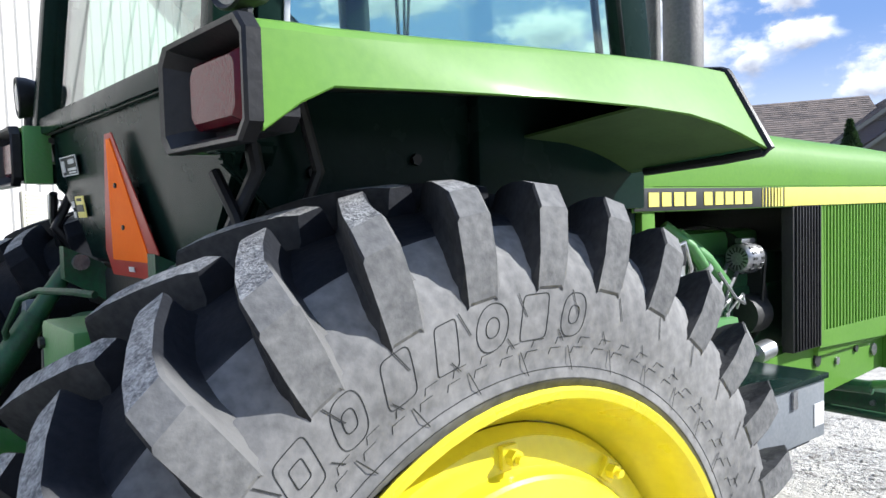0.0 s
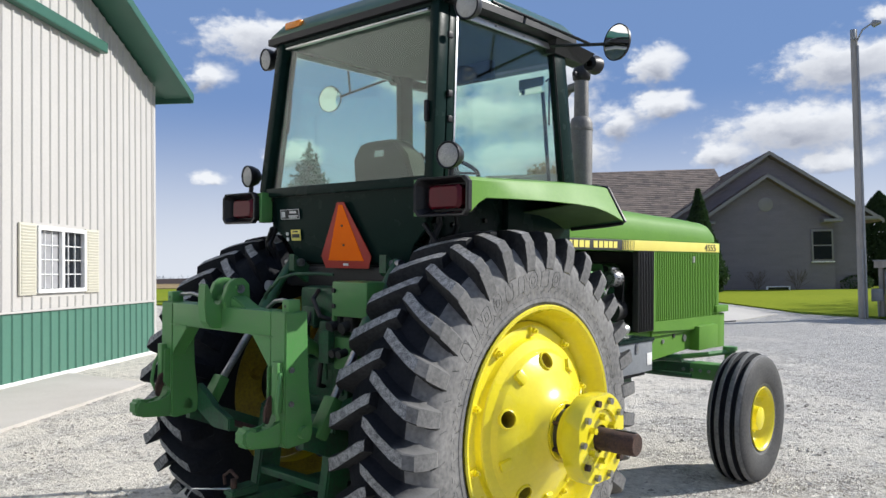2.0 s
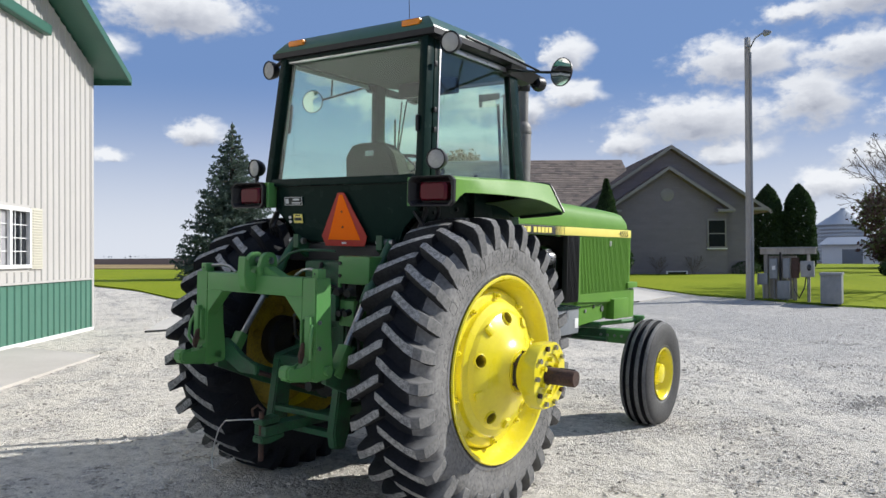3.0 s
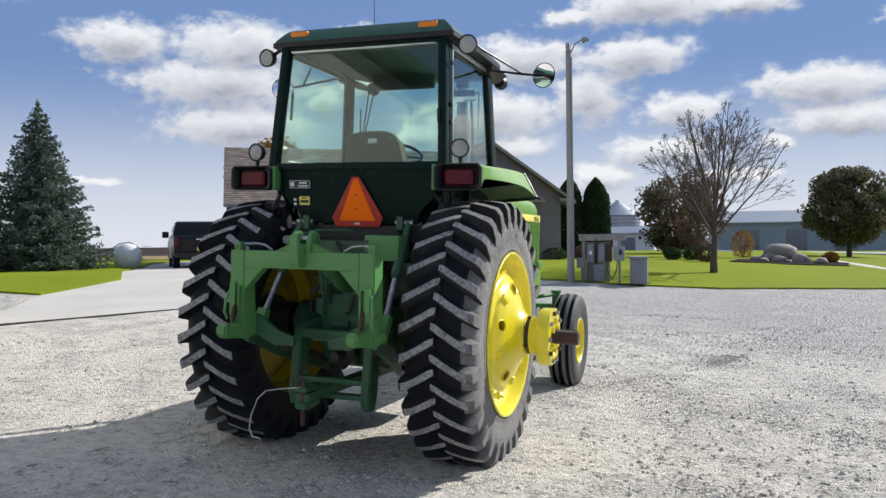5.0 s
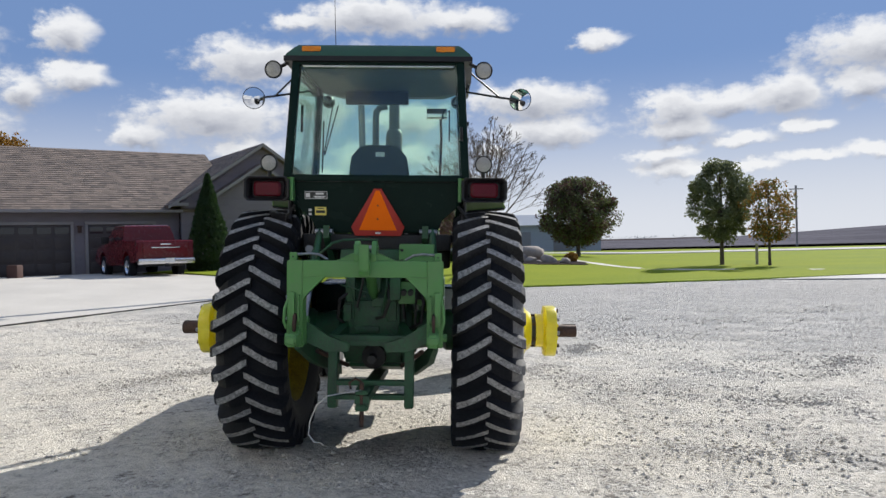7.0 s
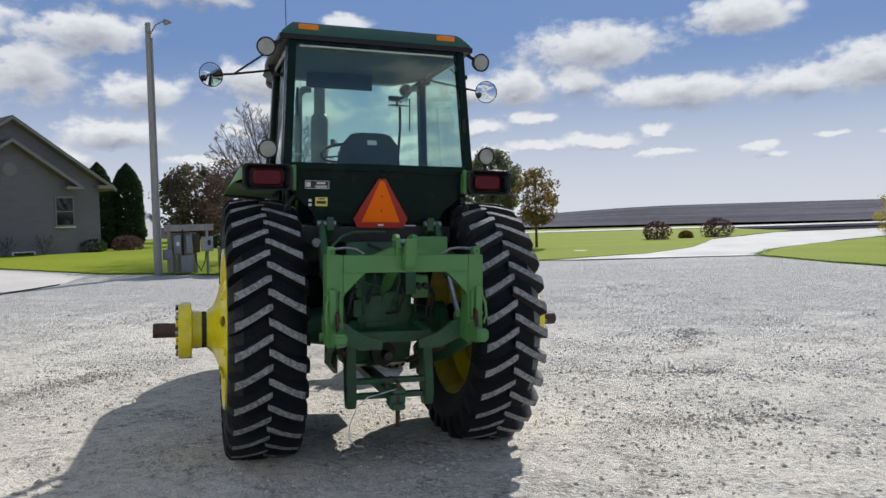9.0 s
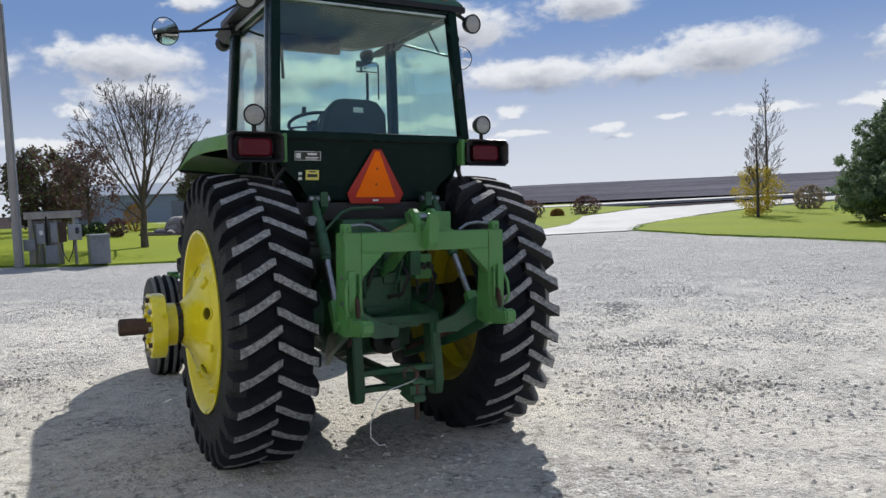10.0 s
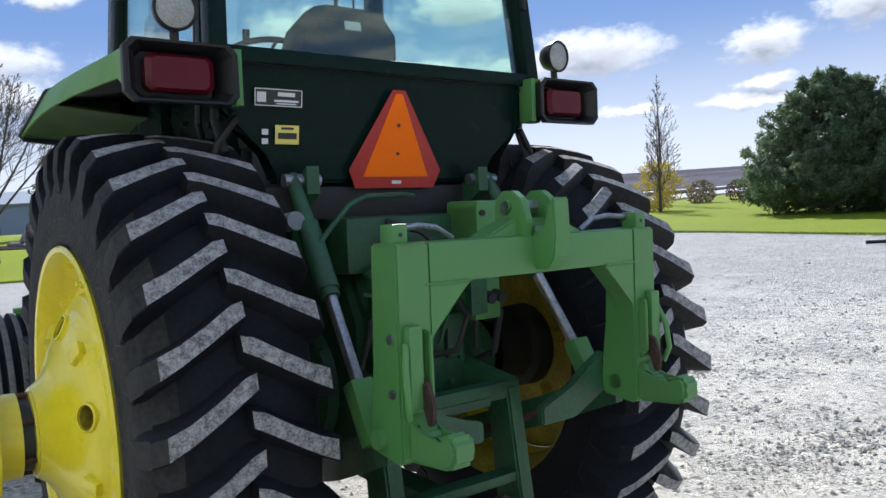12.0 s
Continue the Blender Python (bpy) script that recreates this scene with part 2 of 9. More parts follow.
def lit_shoulder_dust(m, colour, x0, x1):
    """Pale road dust and painted sunlight on the outer shoulder, thinning out towards the middle of the tread."""
    t = m.node_tree
    p = t.nodes["Principled BSDF"]
    old = p.inputs["Base Color"].links[0].from_socket
    sep, tc = t.nodes.new("ShaderNodeSeparateXYZ"), t.nodes.new("ShaderNodeTexCoord")
    t.links.new(tc.outputs["Object"], sep.inputs[0])
    ns = t.nodes.new("ShaderNodeTexNoise")
    ns.inputs["Scale"].default_value, ns.inputs["Detail"].default_value = 14.0, 5
    t.links.new(tc.outputs["Object"], ns.inputs["Vector"])
    wob = t.nodes.new("ShaderNodeMath")
    wob.operation = "MULTIPLY_ADD"
    wob.inputs[1].default_value = 0.09
    t.links.new(ns.outputs[0], wob.inputs[0])
    t.links.new(sep.outputs[0], wob.inputs[2])
    mr = t.nodes.new("ShaderNodeMapRange")
    mr.interpolation_type = "SMOOTHSTEP"
    mr.inputs[1].default_value, mr.inputs[2].default_value = x0 + 0.045, x1 + 0.045
    t.links.new(wob.outputs[0], mr.inputs[0])
    mx = t.nodes.new("ShaderNodeMix")
    mx.data_type = "RGBA"
    mx.inputs[7].default_value = (*colour, 1)
    t.links.new(mr.outputs[0], mx.inputs[0])
    t.links.new(old, mx.inputs[6])
    t.links.new(mx.outputs[2], p.inputs["Base Color"])


lit_shoulder_dust(TREAD, (0.135, 0.133, 0.130), 0.14, 0.232)
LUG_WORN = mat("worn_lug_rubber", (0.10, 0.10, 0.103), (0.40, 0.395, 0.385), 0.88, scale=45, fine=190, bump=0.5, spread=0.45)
FRONT_WALL = mat("front_sidewall_rubber", (0.045, 0.0445, 0.045), (0.085, 0.084, 0.082), 0.7, scale=5, fine=60, bump=0.12, spread=0.6, spec=0.3)
RUST = mat("rusty_steel", (0.09, 0.045, 0.03), (0.035, 0.022, 0.018), 0.7, scale=14, fine=120, bump=0.25, metal=0.2)
STEEL = mat("bare_steel", (0.42, 0.42, 0.43), (0.26, 0.26, 0.27), 0.38, metal=0.9, bump=0.08, scale=20)
EXHAUST = mat("exhaust_grey", (0.12, 0.116, 0.112), (0.17, 0.164, 0.158), 0.6, metal=0.3, bump=0.15, scale=14)
ALU = mat("aluminium_trim", (0.62, 0.62, 0.62), (0.5, 0.5, 0.5), 0.33, metal=0.85, bump=0.03)
ORANGE = mat("fluorescent_orange", (1.0, 0.19, 0.006), (0.97, 0.17, 0.006), 0.6, bump=0.02, spec=0.1)
RED = mat("reflective_red", (0.42, 0.02, 0.012), (0.36, 0.015, 0.01), 0.4, bump=0.02)
WHITE = mat("white_sticker", (0.75, 0.75, 0.74), (0.68, 0.68, 0.66), 0.45, bump=0.01)
STRIPE_Y = mat("yellow_stripe", (0.84, 0.73, 0.17), (0.80, 0.69, 0.15), 0.4, bump=0.01)
SEAT = mat("seat_fabric", (0.034, 0.044, 0.027), (0.026, 0.034, 0.02), 0.9, fine=300, bump=0.3)
SEAT_BACK = mat("seat_shell", (0.024, 0.032, 0.02), (0.02, 0.026, 0.016), 0.7, bump=0.05)
HEADLINER = mat("headliner", (0.055, 0.064, 0.05), (0.045, 0.052, 0.04), 0.9, bump=0.1)
GLASS = glass_mat("cab_glass", (0.88, 0.972, 0.925))
LENS_GLASS = mat("lamp_lens", (0.40, 0.40, 0.38), (0.25, 0.25, 0.24), 0.15, fine=150, bump=0.3)
MIRROR = mat("mirror_face", (0.9, 0.9, 0.9), (0.88, 0.88, 0.88), 0.02, metal=1.0, bump=0, rvar=0.01)
DARK_GLASS = mat("window_glass_dark", (0.015, 0.018, 0.022), (0.02, 0.022, 0.026), 0.05, bump=0, rvar=0.02)
SIDING_W = mat("barn_steel_white", (0.48, 0.465, 0.44), (0.44, 0.425, 0.405), 0.42, scale=1.5, fine=30, bump=0.04)
SIDING_G = mat("barn_steel_green", (0.034, 0.115, 0.078), (0.029, 0.1, 0.068), 0.4, scale=1.5, fine=30, bump=0.04)
WAINSCOT_G = mat("barn_wainscot_green", (0.075, 0.185, 0.135), (0.066, 0.165, 0.12), 0.4, scale=1.5, fine=30, bump=0.04)
# grey pane colour stands in for a reflection in the glass
PANE_PALE = mat("painted_reflection_pane", (0.36, 0.36, 0.37), (0.28, 0.28, 0.29), 0.08, bump=0, rvar=0.02)
# tractor green darkened, so the shade under the fender is in the colour
GREEN_SHADE = mat("shaded_fender_green", (0.05, 0.105, 0.022), (0.04, 0.085, 0.02), 0.6, bump=0.05)
CLOD = mat("dark_clod", (0.52, 0.485, 0.43), (0.24, 0.22, 0.19), 0.95, scale=4, fine=60, bump=0.2, island=0.75)
VINYL_W = mat("white_vinyl", (0.78, 0.78, 0.77), (0.72, 0.72, 0.71), 0.4, bump=0.02)
SHUTTER = mat("shutter_beige", (0.55, 0.53, 0.44), (0.5, 0.48, 0.4), 0.6, bump=0.05)
LAP = mat("house_siding", (0.20, 0.178, 0.198), (0.17, 0.152, 0.17), 0.6, scale=1.2, fine=20, bump=0.06)
HOUSE_TRIM = mat("house_trim", (0.25, 0.235, 0.235), (0.22, 0.21, 0.21), 0.6, bump=0.03)
SHINGLE = mat("roof_shingle", (0.255, 0.200, 0.165), (0.088, 0.074, 0.067), 0.9, scale=3, fine=50, bump=0.4, island=0.6, spread=0.4)
GDOOR = mat("garage_door", (0.045, 0.036, 0.036), (0.038, 0.03, 0.03), 0.5, bump=0.05)
CONCRETE = mat("concrete", (0.5, 0.47, 0.43), (0.42, 0.39, 0.35), 0.85, scale=1.2, fine=60, bump=0.15)

DRIVE = mat("worn_pale_drive", (0.57, 0.54, 0.485), (0.44, 0.415, 0.375), 0.9, scale=0.7, fine=26, bump=0.25, spread=0.7)


def gravel_mat(name):
    """Crushed stone: packed fines, stone cells at two sizes, darker patches and worn tracks."""
    m = bpy.data.materials.new(name)
    m.use_nodes = True
    t = m.node_tree
    p = t.nodes["Principled BSDF"]
    tc = t.nodes.new("ShaderNodeTexCoord")

    def noise_tex(scale, detail, rough=0.6):
        n = t.nodes.new("ShaderNodeTexNoise")
        n.inputs["Scale"].default_value, n.inputs["Detail"].default_value, n.inputs["Roughness"].default_value = scale, detail, rough
        t.links.new(tc.outputs["Object"], n.inputs["Vector"])
        return n.outputs[0]

    def cells(scale):
        v = t.nodes.new("ShaderNodeTexVoronoi")
        v.inputs["Scale"].default_value = scale
        t.links.new(tc.outputs["Object"], v.inputs["Vector"])
        return v

    def op(kind, a, b=0.0, c=None):
        n = t.nodes.new("ShaderNodeMath")
        n.operation = kind
        for i, v in enumerate((a, b, c)):
            if v is None:
                continue
            if isinstance(v, (int, float)):
                n.inputs[i].default_value = v
            else:
                t.links.new(v, n.inputs[i])
        return n.outputs[0]

    def ramp(x, lo, hi, a=0.0, b=1.0):
        n = t.nodes.new("ShaderNodeMapRange")
        for i, v in enumerate((lo, hi, a, b)):
            n.inputs[i + 1].default_value = v
        t.links.new(x, n.inputs[0])
        return n.outputs[0]

    def blend(f, a, b):
        n = t.nodes.new("ShaderNodeMix")
        n.data_type = "RGBA"
        t.links.new(f, n.inputs[0])
        for i, v in ((6, a), (7, b)):
            if isinstance(v, tuple):
                n.inputs[i].default_value = (*v, 1)
            else:
                t.links.new(v, n.inputs[i])
        return n.outputs[2]

    big, mid, clod, fine = noise_tex(0.33, 4), noise_tex(1.6, 6, 0.65), noise_tex(11.0, 6, 0.7), noise_tex(60.0, 4, 0.7)
    stone, chip = cells(30.0), cells(78.0)
    sx = t.nodes.new("ShaderNodeSeparateXYZ")
    t.links.new(tc.outputs["Object"], sx.inputs[0])
    # worn arcs where vehicles swing round the yard
    dx, dy = op("ADD", sx.outputs[0], 26.0), op("ADD", sx.outputs[1], 18.0)
    rad = op("SQRT", op("ADD", op("MULTIPLY", dx, dx), op("MULTIPLY", dy, dy)))
    ring = t.nodes.new("ShaderNodeTexNoise")
    ring.inputs["Scale"].default_value, ring.inputs["Detail"].default_value = 1.0, 4
    cv = t.nodes.new("ShaderNodeCombineXYZ")
    t.links.new(op("MULTIPLY", rad, 1.1), cv.inputs[0])
    t.links.new(op("MULTIPLY", sx.outputs[1], 0.10), cv.inputs[1])
    t.links.new(cv.outputs[0], ring.inputs["Vector"])
    tone, tint_ = t.nodes.new("ShaderNodeSeparateColor"), t.nodes.new("ShaderNodeSeparateColor")
    t.links.new(stone.outputs["Color"], tone.inputs[0])
    t.links.new(chip.outputs["Color"], tint_.inputs[0])
    # open stone: in patches, along the arcs, and away from the packed middle of the yard
    away = ramp(op("ADD", op("MULTIPLY_ADD", sx.outputs[0], 0.7, sx.outputs[1]), op("MULTIPLY", big, 7.0)), 7.5, 15.0)
    loose = op("ADD", op("ADD", op("MULTIPLY", ramp(mid, 0.44, 0.62), 0.55), op("MULTIPLY", ramp(big, 0.42, 0.60), 0.35)), op("ADD", op("MULTIPLY", ramp(ring.outputs[0], 0.48, 0.62), 0.4), op("MULTIPLY", away, 0.5)))
    loose = ramp(loose, 0.35, 0.85)
    base = blend(ramp(clod, 0.36, 0.64), (0.74, 0.695, 0.61), (0.54, 0.505, 0.44))
    grit = blend(tint_.outputs[0], (0.20, 0.187, 0.168), (0.62, 0.59, 0.545))
    grit = blend(ramp(tone.outputs[0], 0.55, 0.75), grit, blend(tone.outputs[1], (0.33, 0.315, 0.29), (0.80, 0.77, 0.71)))
    base = blend(op("MULTIPLY", loose, 0.80), base, grit)
    base = blend(op("MULTIPLY", op("SUBTRACT", 1.0, loose), ramp(tint_.outputs[1], 0.72, 0.95, 0.0, 0.55)), base, (0.42, 0.39, 0.345))
    base = blend(op("MULTIPLY", away, 0.6), base, blend(tint_.outputs[2], (0.30, 0.297, 0.293), (0.46, 0.455, 0.445)))
    base = blend(op("MULTIPLY", ramp(clod, 0.55, 0.63), ramp(mid, 0.46, 0.56, 0.2, 0.9)), base, (0.19, 0.17, 0.145))
    t.links.new(base, p.inputs["Base Color"])
    p.inputs["Roughness"].default_value = 0.95
    p.inputs["Specular IOR Level"].default_value = 0.2
    pits = op("ADD", op("MULTIPLY", stone.outputs["Distance"], -0.45), op("MULTIPLY", chip.outputs["Distance"], -0.25))
    h = op("ADD", op("ADD", op("MULTIPLY", clod, 1.3), op("MULTIPLY", fine, 0.5)), op("ADD", op("MULTIPLY", pits, ramp(loose, 0.0, 1.0, 0.5, 1.3)), op("MULTIPLY", mid, 1.2)))
    bp = t.nodes.new("ShaderNodeBump")
    bp.inputs["Strength"].default_value, bp.inputs["Distance"].default_value = 1.0, 0.03
    t.links.new(h, bp.inputs["Height"])
    t.links.new(bp.outputs[0], p.inputs["Normal"])
    return m


GRAVEL = gravel_mat("gravel")
PEBBLE = mat("pebble_stone", (0.66, 0.625, 0.56), (0.25, 0.23, 0.20), 0.9, scale=4, fine=60, bump=0.2, island=0.75)
GRASS = mat("lawn_grass", (0.15, 0.205, 0.012), (0.24, 0.275, 0.022), 0.95, scale=0.25, fine=9, bump=0.5, spread=0.7, dist=0.03, spec=0.05)
BLADE = mat("grass_blade", (0.08, 0.17, 0.012), (0.2, 0.27, 0.035), 0.7, island=0.8, bump=0)
FIELD = mat("harvested_field", (0.075, 0.062, 0.06), (0.05, 0.042, 0.042), 1.0, scale=0.02, fine=1.2, bump=0.3, spread=0.5, dist=0.1, spec=0.0)
# field colour paled and blued, to paint the haze of distance
RISE = mat("haze_tinted_field", (0.165, 0.158, 0.178), (0.085, 0.082, 0.094), 1.0, scale=0.012, fine=0.25, bump=0.3, spread=0.4, dist=0.1, stretch=(1, 1.6, 1), spec=0.0)
STUBBLE = mat("stubble_field", (0.36, 0.27, 0.15), (0.2, 0.16, 0.09), 1.0, scale=0.05, fine=1.5, bump=0.3, spread=0.6, dist=0.1, spec=0.0)
ASPHALT = mat("drive_surface", (0.40, 0.392, 0.38), (0.32, 0.313, 0.303), 0.85, scale=0.6, fine=50, bump=0.15)
BARK = mat("bark", (0.13, 0.1, 0.08), (0.06, 0.046, 0.038), 0.95, scale=12, fine=70, bump=0.6, stretch=(1, 1, 0.25))
NEEDLE = mat("spruce_needles", (0.06, 0.10, 0.075), (0.12, 0.16, 0.13), 0.8, island=0.7, bump=0)
PINE_N = mat("pine_needles", (0.06, 0.115, 0.055), (0.23, 0.29, 0.15), 0.7, island=0.8, bump=0)
LEAF_G = mat("leaf_green", (0.095, 0.122, 0.045), (0.18, 0.195, 0.085), 0.7, island=0.7, bump=0)
LEAF_P = mat("leaf_grey_green", (0.12, 0.145, 0.065), (0.21, 0.225, 0.12), 0.7, island=0.7, bump=0)
LEAF_O = mat("leaf_rust", (0.24, 0.105, 0.02), (0.30, 0.19, 0.035), 0.7, island=0.7, bump=0)
LEAF_R = mat("leaf_red_brown", (0.085, 0.045, 0.042), (0.13, 0.075, 0.066), 0.7, island=0.7, bump=0)
LEAF_Y = mat("leaf_yellow", (0.52, 0.40, 0.045), (0.38, 0.31, 0.04), 0.7, island=0.7, bump=0)
LEAF_T = mat("tan_grass", (0.34, 0.28, 0.19), (0.22, 0.18, 0.125), 0.8, island=0.7, bump=0)
ARBOR = mat("arborvitae_green", (0.018, 0.044, 0.016), (0.042, 0.08, 0.024), 0.85, island=0.7, bump=0)
for leaf in (NEEDLE, PINE_N, LEAF_G, LEAF_P, LEAF_O, LEAF_R, LEAF_Y, LEAF_T, ARBOR, BLADE):   # light comes through thin leaves
    lt = leaf.node_tree
    pb, out_ = lt.nodes["Principled BSDF"], lt.nodes["Material Output"]
    tl_, mx_ = lt.nodes.new("ShaderNodeBsdfTranslucent"), lt.nodes.new("ShaderNodeMixShader")
    lt.links.new(pb.inputs["Base Color"].links[0].from_socket, tl_.inputs[0])
    mx_.inputs[0].default_value = 0.35
    lt.links.new(pb.outputs[0], mx_.inputs[1])
    lt.links.new(tl_.outputs[0], mx_.inputs[2])
    lt.links.new(mx_.outputs[0], out_.inputs[0])
WOOD_POLE = mat("weathered_pole", (0.36, 0.34, 0.31), (0.24, 0.225, 0.205), 0.9, scale=6, fine=60, bump=0.4, stretch=(1, 1, 0.08))
GALV = mat("galvanised_grey", (0.3, 0.31, 0.32), (0.24, 0.25, 0.26), 0.45, metal=0.5, bump=0.04)
# blue-grey instead of leaf green: distance haze is put into the colour
FAR_WOOD = mat("haze_tinted_woods", (0.22, 0.25, 0.29), (0.17, 0.2, 0.24), 0.9, bump=0)
UTIL = mat("utility_box_grey", (0.22, 0.235, 0.25), (0.17, 0.185, 0.2), 0.5, bump=0.04)
TRUCK_BLK = mat("truck_black", (0.004, 0.004, 0.006), (0.006, 0.006, 0.008), 0.3, coat=0.1, bump=0.01, spec=0.25)
TRUCK_RED = mat("truck_red", (0.115, 0.005, 0.010), (0.095, 0.004, 0.008), 0.25, coat=0.2, spec=0.3, bump=0.01)
CHROME = mat("chrome", (0.7, 0.7, 0.72), (0.6, 0.6, 0.62), 0.12, metal=1.0, bump=0)
ROCK = mat("field_rock", (0.3, 0.27, 0.25), (0.2, 0.17, 0.155), 0.9, bump=0.4, scale=3)
BIN = mat("grain_bin_steel", (0.42, 0.45, 0.48), (0.36, 0.38, 0.41), 0.4, metal=0.6, bump=0.03)
BLUEGREY = mat("shed_steel", (0.3, 0.36, 0.4), (0.27, 0.32, 0.36), 0.5, bump=0.03)
ENGINE_DK = mat("engine_black", (0.012, 0.012, 0.012), (0.025, 0.024, 0.022), 0.6, bump=0.15)
INK = mat("dark_ink", (0.02, 0.022, 0.02), (0.03, 0.03, 0.03), 0.5, bump=0.01)

# ---- mesh helpers ----


def link(name, bm, m, parent=None, label="", smooth=30):
    """Turns a bmesh into one mesh object under its parent."""
    bmesh.ops.recalc_face_normals(bm, faces=bm.faces)
    me = bpy.data.meshes.new(name)
    bm.to_mesh(me)
    bm.free()
    for x in (m if isinstance(m, (list, tuple)) else (m,)):
        me.materials.append(x)
    if smooth:
        me.shade_smooth()
        me.set_sharp_from_angle(angle=radians(smooth))
    ob = new(name, me)
    if parent:
        ob.parent = parent
    if label:
        ob["label"] = label
    return ob




def thing(name, m, label, category, group="", kind=""):
    ob = new(name)
    ob.empty_display_size = 0.1
    ob.matrix_world = m
    return tagged(ob, label, category, group, kind)


def box(bm, c, s, bevel=0.0, turn=None, mi=0, taper=None):
    """A block about c of size s; taper scales the top's x and y."""
    vs = []
    for z in (-0.5, 0.5):
        k = taper if (taper and z > 0) else (1, 1)
        for x, y in ((-0.5, -0.5), (0.5, -0.5), (0.5, 0.5), (-0.5, 0.5)):
            v = Vector((x * s[0] * k[0], y * s[1] * k[1], z * s[2]))
            if turn:
                v = turn @ v
            vs.append(bm.verts.new(v + Vector(c)))
    fs = [bm.faces.new([vs[i] for i in q]) for q in ((0, 3, 2, 1), (4, 5, 6, 7), (0, 1, 5, 4), (1, 2, 6, 5), (2, 3, 7, 6), (3, 0, 4, 7))]
    for f in fs:
        f.material_index = mi
    if bevel:
        es = list({e for f in fs for e in f.edges})
        bmesh.ops.bevel(bm, geom=es, offset=bevel, segments=2, profile=0.6, affect="EDGES", clamp_overlap=True, material=-1)
    return bm


def ring_faces(bm, rings, closed=True, cap=True, mi=0):
    for a, b in zip(rings, rings[1:]):
        n = len(a)
        for i in range(n if closed else n - 1):
            f = bm.faces.new((a[i], a[(i + 1) % n], b[(i + 1) % n], b[i]))
            f.material_index = mi
    if cap and closed:
        for r in (rings[0], rings[-1]):
            if len(r) > 2:
                bm.faces.new(r).material_index = mi


def tube(bm, pts, r, seg=10, cap=True, mi=0):
    """A round bar along points; r is one radius or one for each point."""
    pts = [Vector(p) for p in pts]
    rs = [r] * len(pts) if isinstance(r, (int, float)) else r
    rings, last = [], None
    for i, p in enumerate(pts):
        d = (pts[min(i + 1, len(pts) - 1)] - pts[max(i - 1, 0)]).normalized()
        if last is None:
            u = d.orthogonal().normalized()
        else:
            u = (last - d * last.dot(d)).normalized()
        last = u
        w = d.cross(u)
        rings.append([bm.verts.new(p + rs[i] * (math.cos(a) * u + math.sin(a) * w)) for a in (2 * math.pi * k / seg for k in range(seg))])
    ring_faces(bm, rings, cap=cap, mi=mi)
    return bm


def lathe(bm, prof, seg=48, axis="x", at=(0, 0, 0), cap=True, mi=0):
    """Turns (along, radius) pairs round an axis through at."""
    rings = []
    for s, r in prof:
        ring = []
        for k in range(seg):
            a = 2 * math.pi * k / seg
            c, d = r * math.cos(a), r * math.sin(a)
            v = (s, c, d) if axis == "x" else ((c, s, d) if axis == "y" else (c, d, s))
            ring.append(bm.verts.new(Vector(v) + Vector(at)))
        rings.append(ring)
    ring_faces(bm, rings, cap=cap, mi=mi)
    return bm


def prism(bm, poly, lo, hi, axis="x", bevel=0.0, mi=0):
    """A flat outline, drawn in the two other axes, stretched from lo to hi."""
    def put(p, s):
        return {"x": (s, p[0], p[1]), "y": (p[0], s, p[1]), "z": (p[0], p[1], s)}[axis]
    a, b = [bm.verts.new(put(p, lo)) for p in poly], [bm.verts.new(put(p, hi)) for p in poly]
    n = len(poly)
    fs = [bm.faces.new(a), bm.faces.new(b)] + [bm.faces.new((a[i], a[(i + 1) % n], b[(i + 1) % n], b[i])) for i in range(n)]
    for f in fs:
        f.material_index = mi
    if bevel:
        bmesh.ops.bevel(bm, geom=list({e for f in fs for e in f.edges}), offset=bevel, segments=2, affect="EDGES", clamp_overlap=True, material=-1)
    return bm


def loft(bm, sections, closed=True, cap=True, mi=0):
    ring_faces(bm, [[bm.verts.new(p) for p in s] for s in sections], closed, cap, mi)
    return bm


def new_bm():
    return bmesh.new()


def boxed(name, c, s, m, parent, bevel=0.006, label="", turn=None):
    return link(name, box(new_bm(), c, s, bevel, turn), m, parent, label)


def tubed(name, pts, r, m, parent, label="", seg=10):
    return link(name, tube(new_bm(), pts, r, seg), m, parent, label)


def smooth01(a, b, x):
    t = max(0.0, min(1.0, (x - a) / (b - a)))
    return t * t * (3 - 2 * t)


def gz(x, y):
    """Height of the yard: it falls across the tractor and climbs gently towards the house."""
    near = -0.035 * max(-2.2, min(2.2, x))
    far = 0.077 + 0.04 * smooth01(3, 12, -x) if x < 0 else -0.077 + 0.077 * smooth01(4, 16, x)
    k = smooth01(1.8, 4.5, abs(x))
    z = near * (1 - k) + far * k
    z += 0.50 * smooth01(12, 22, -0.75 * x + 0.66 * y) * (1 if x < 6 else 1 - smooth01(6, 16, x))
    return z * (1 - smooth01(60, 120, math.hypot(x, y)))

# ---- ground ----


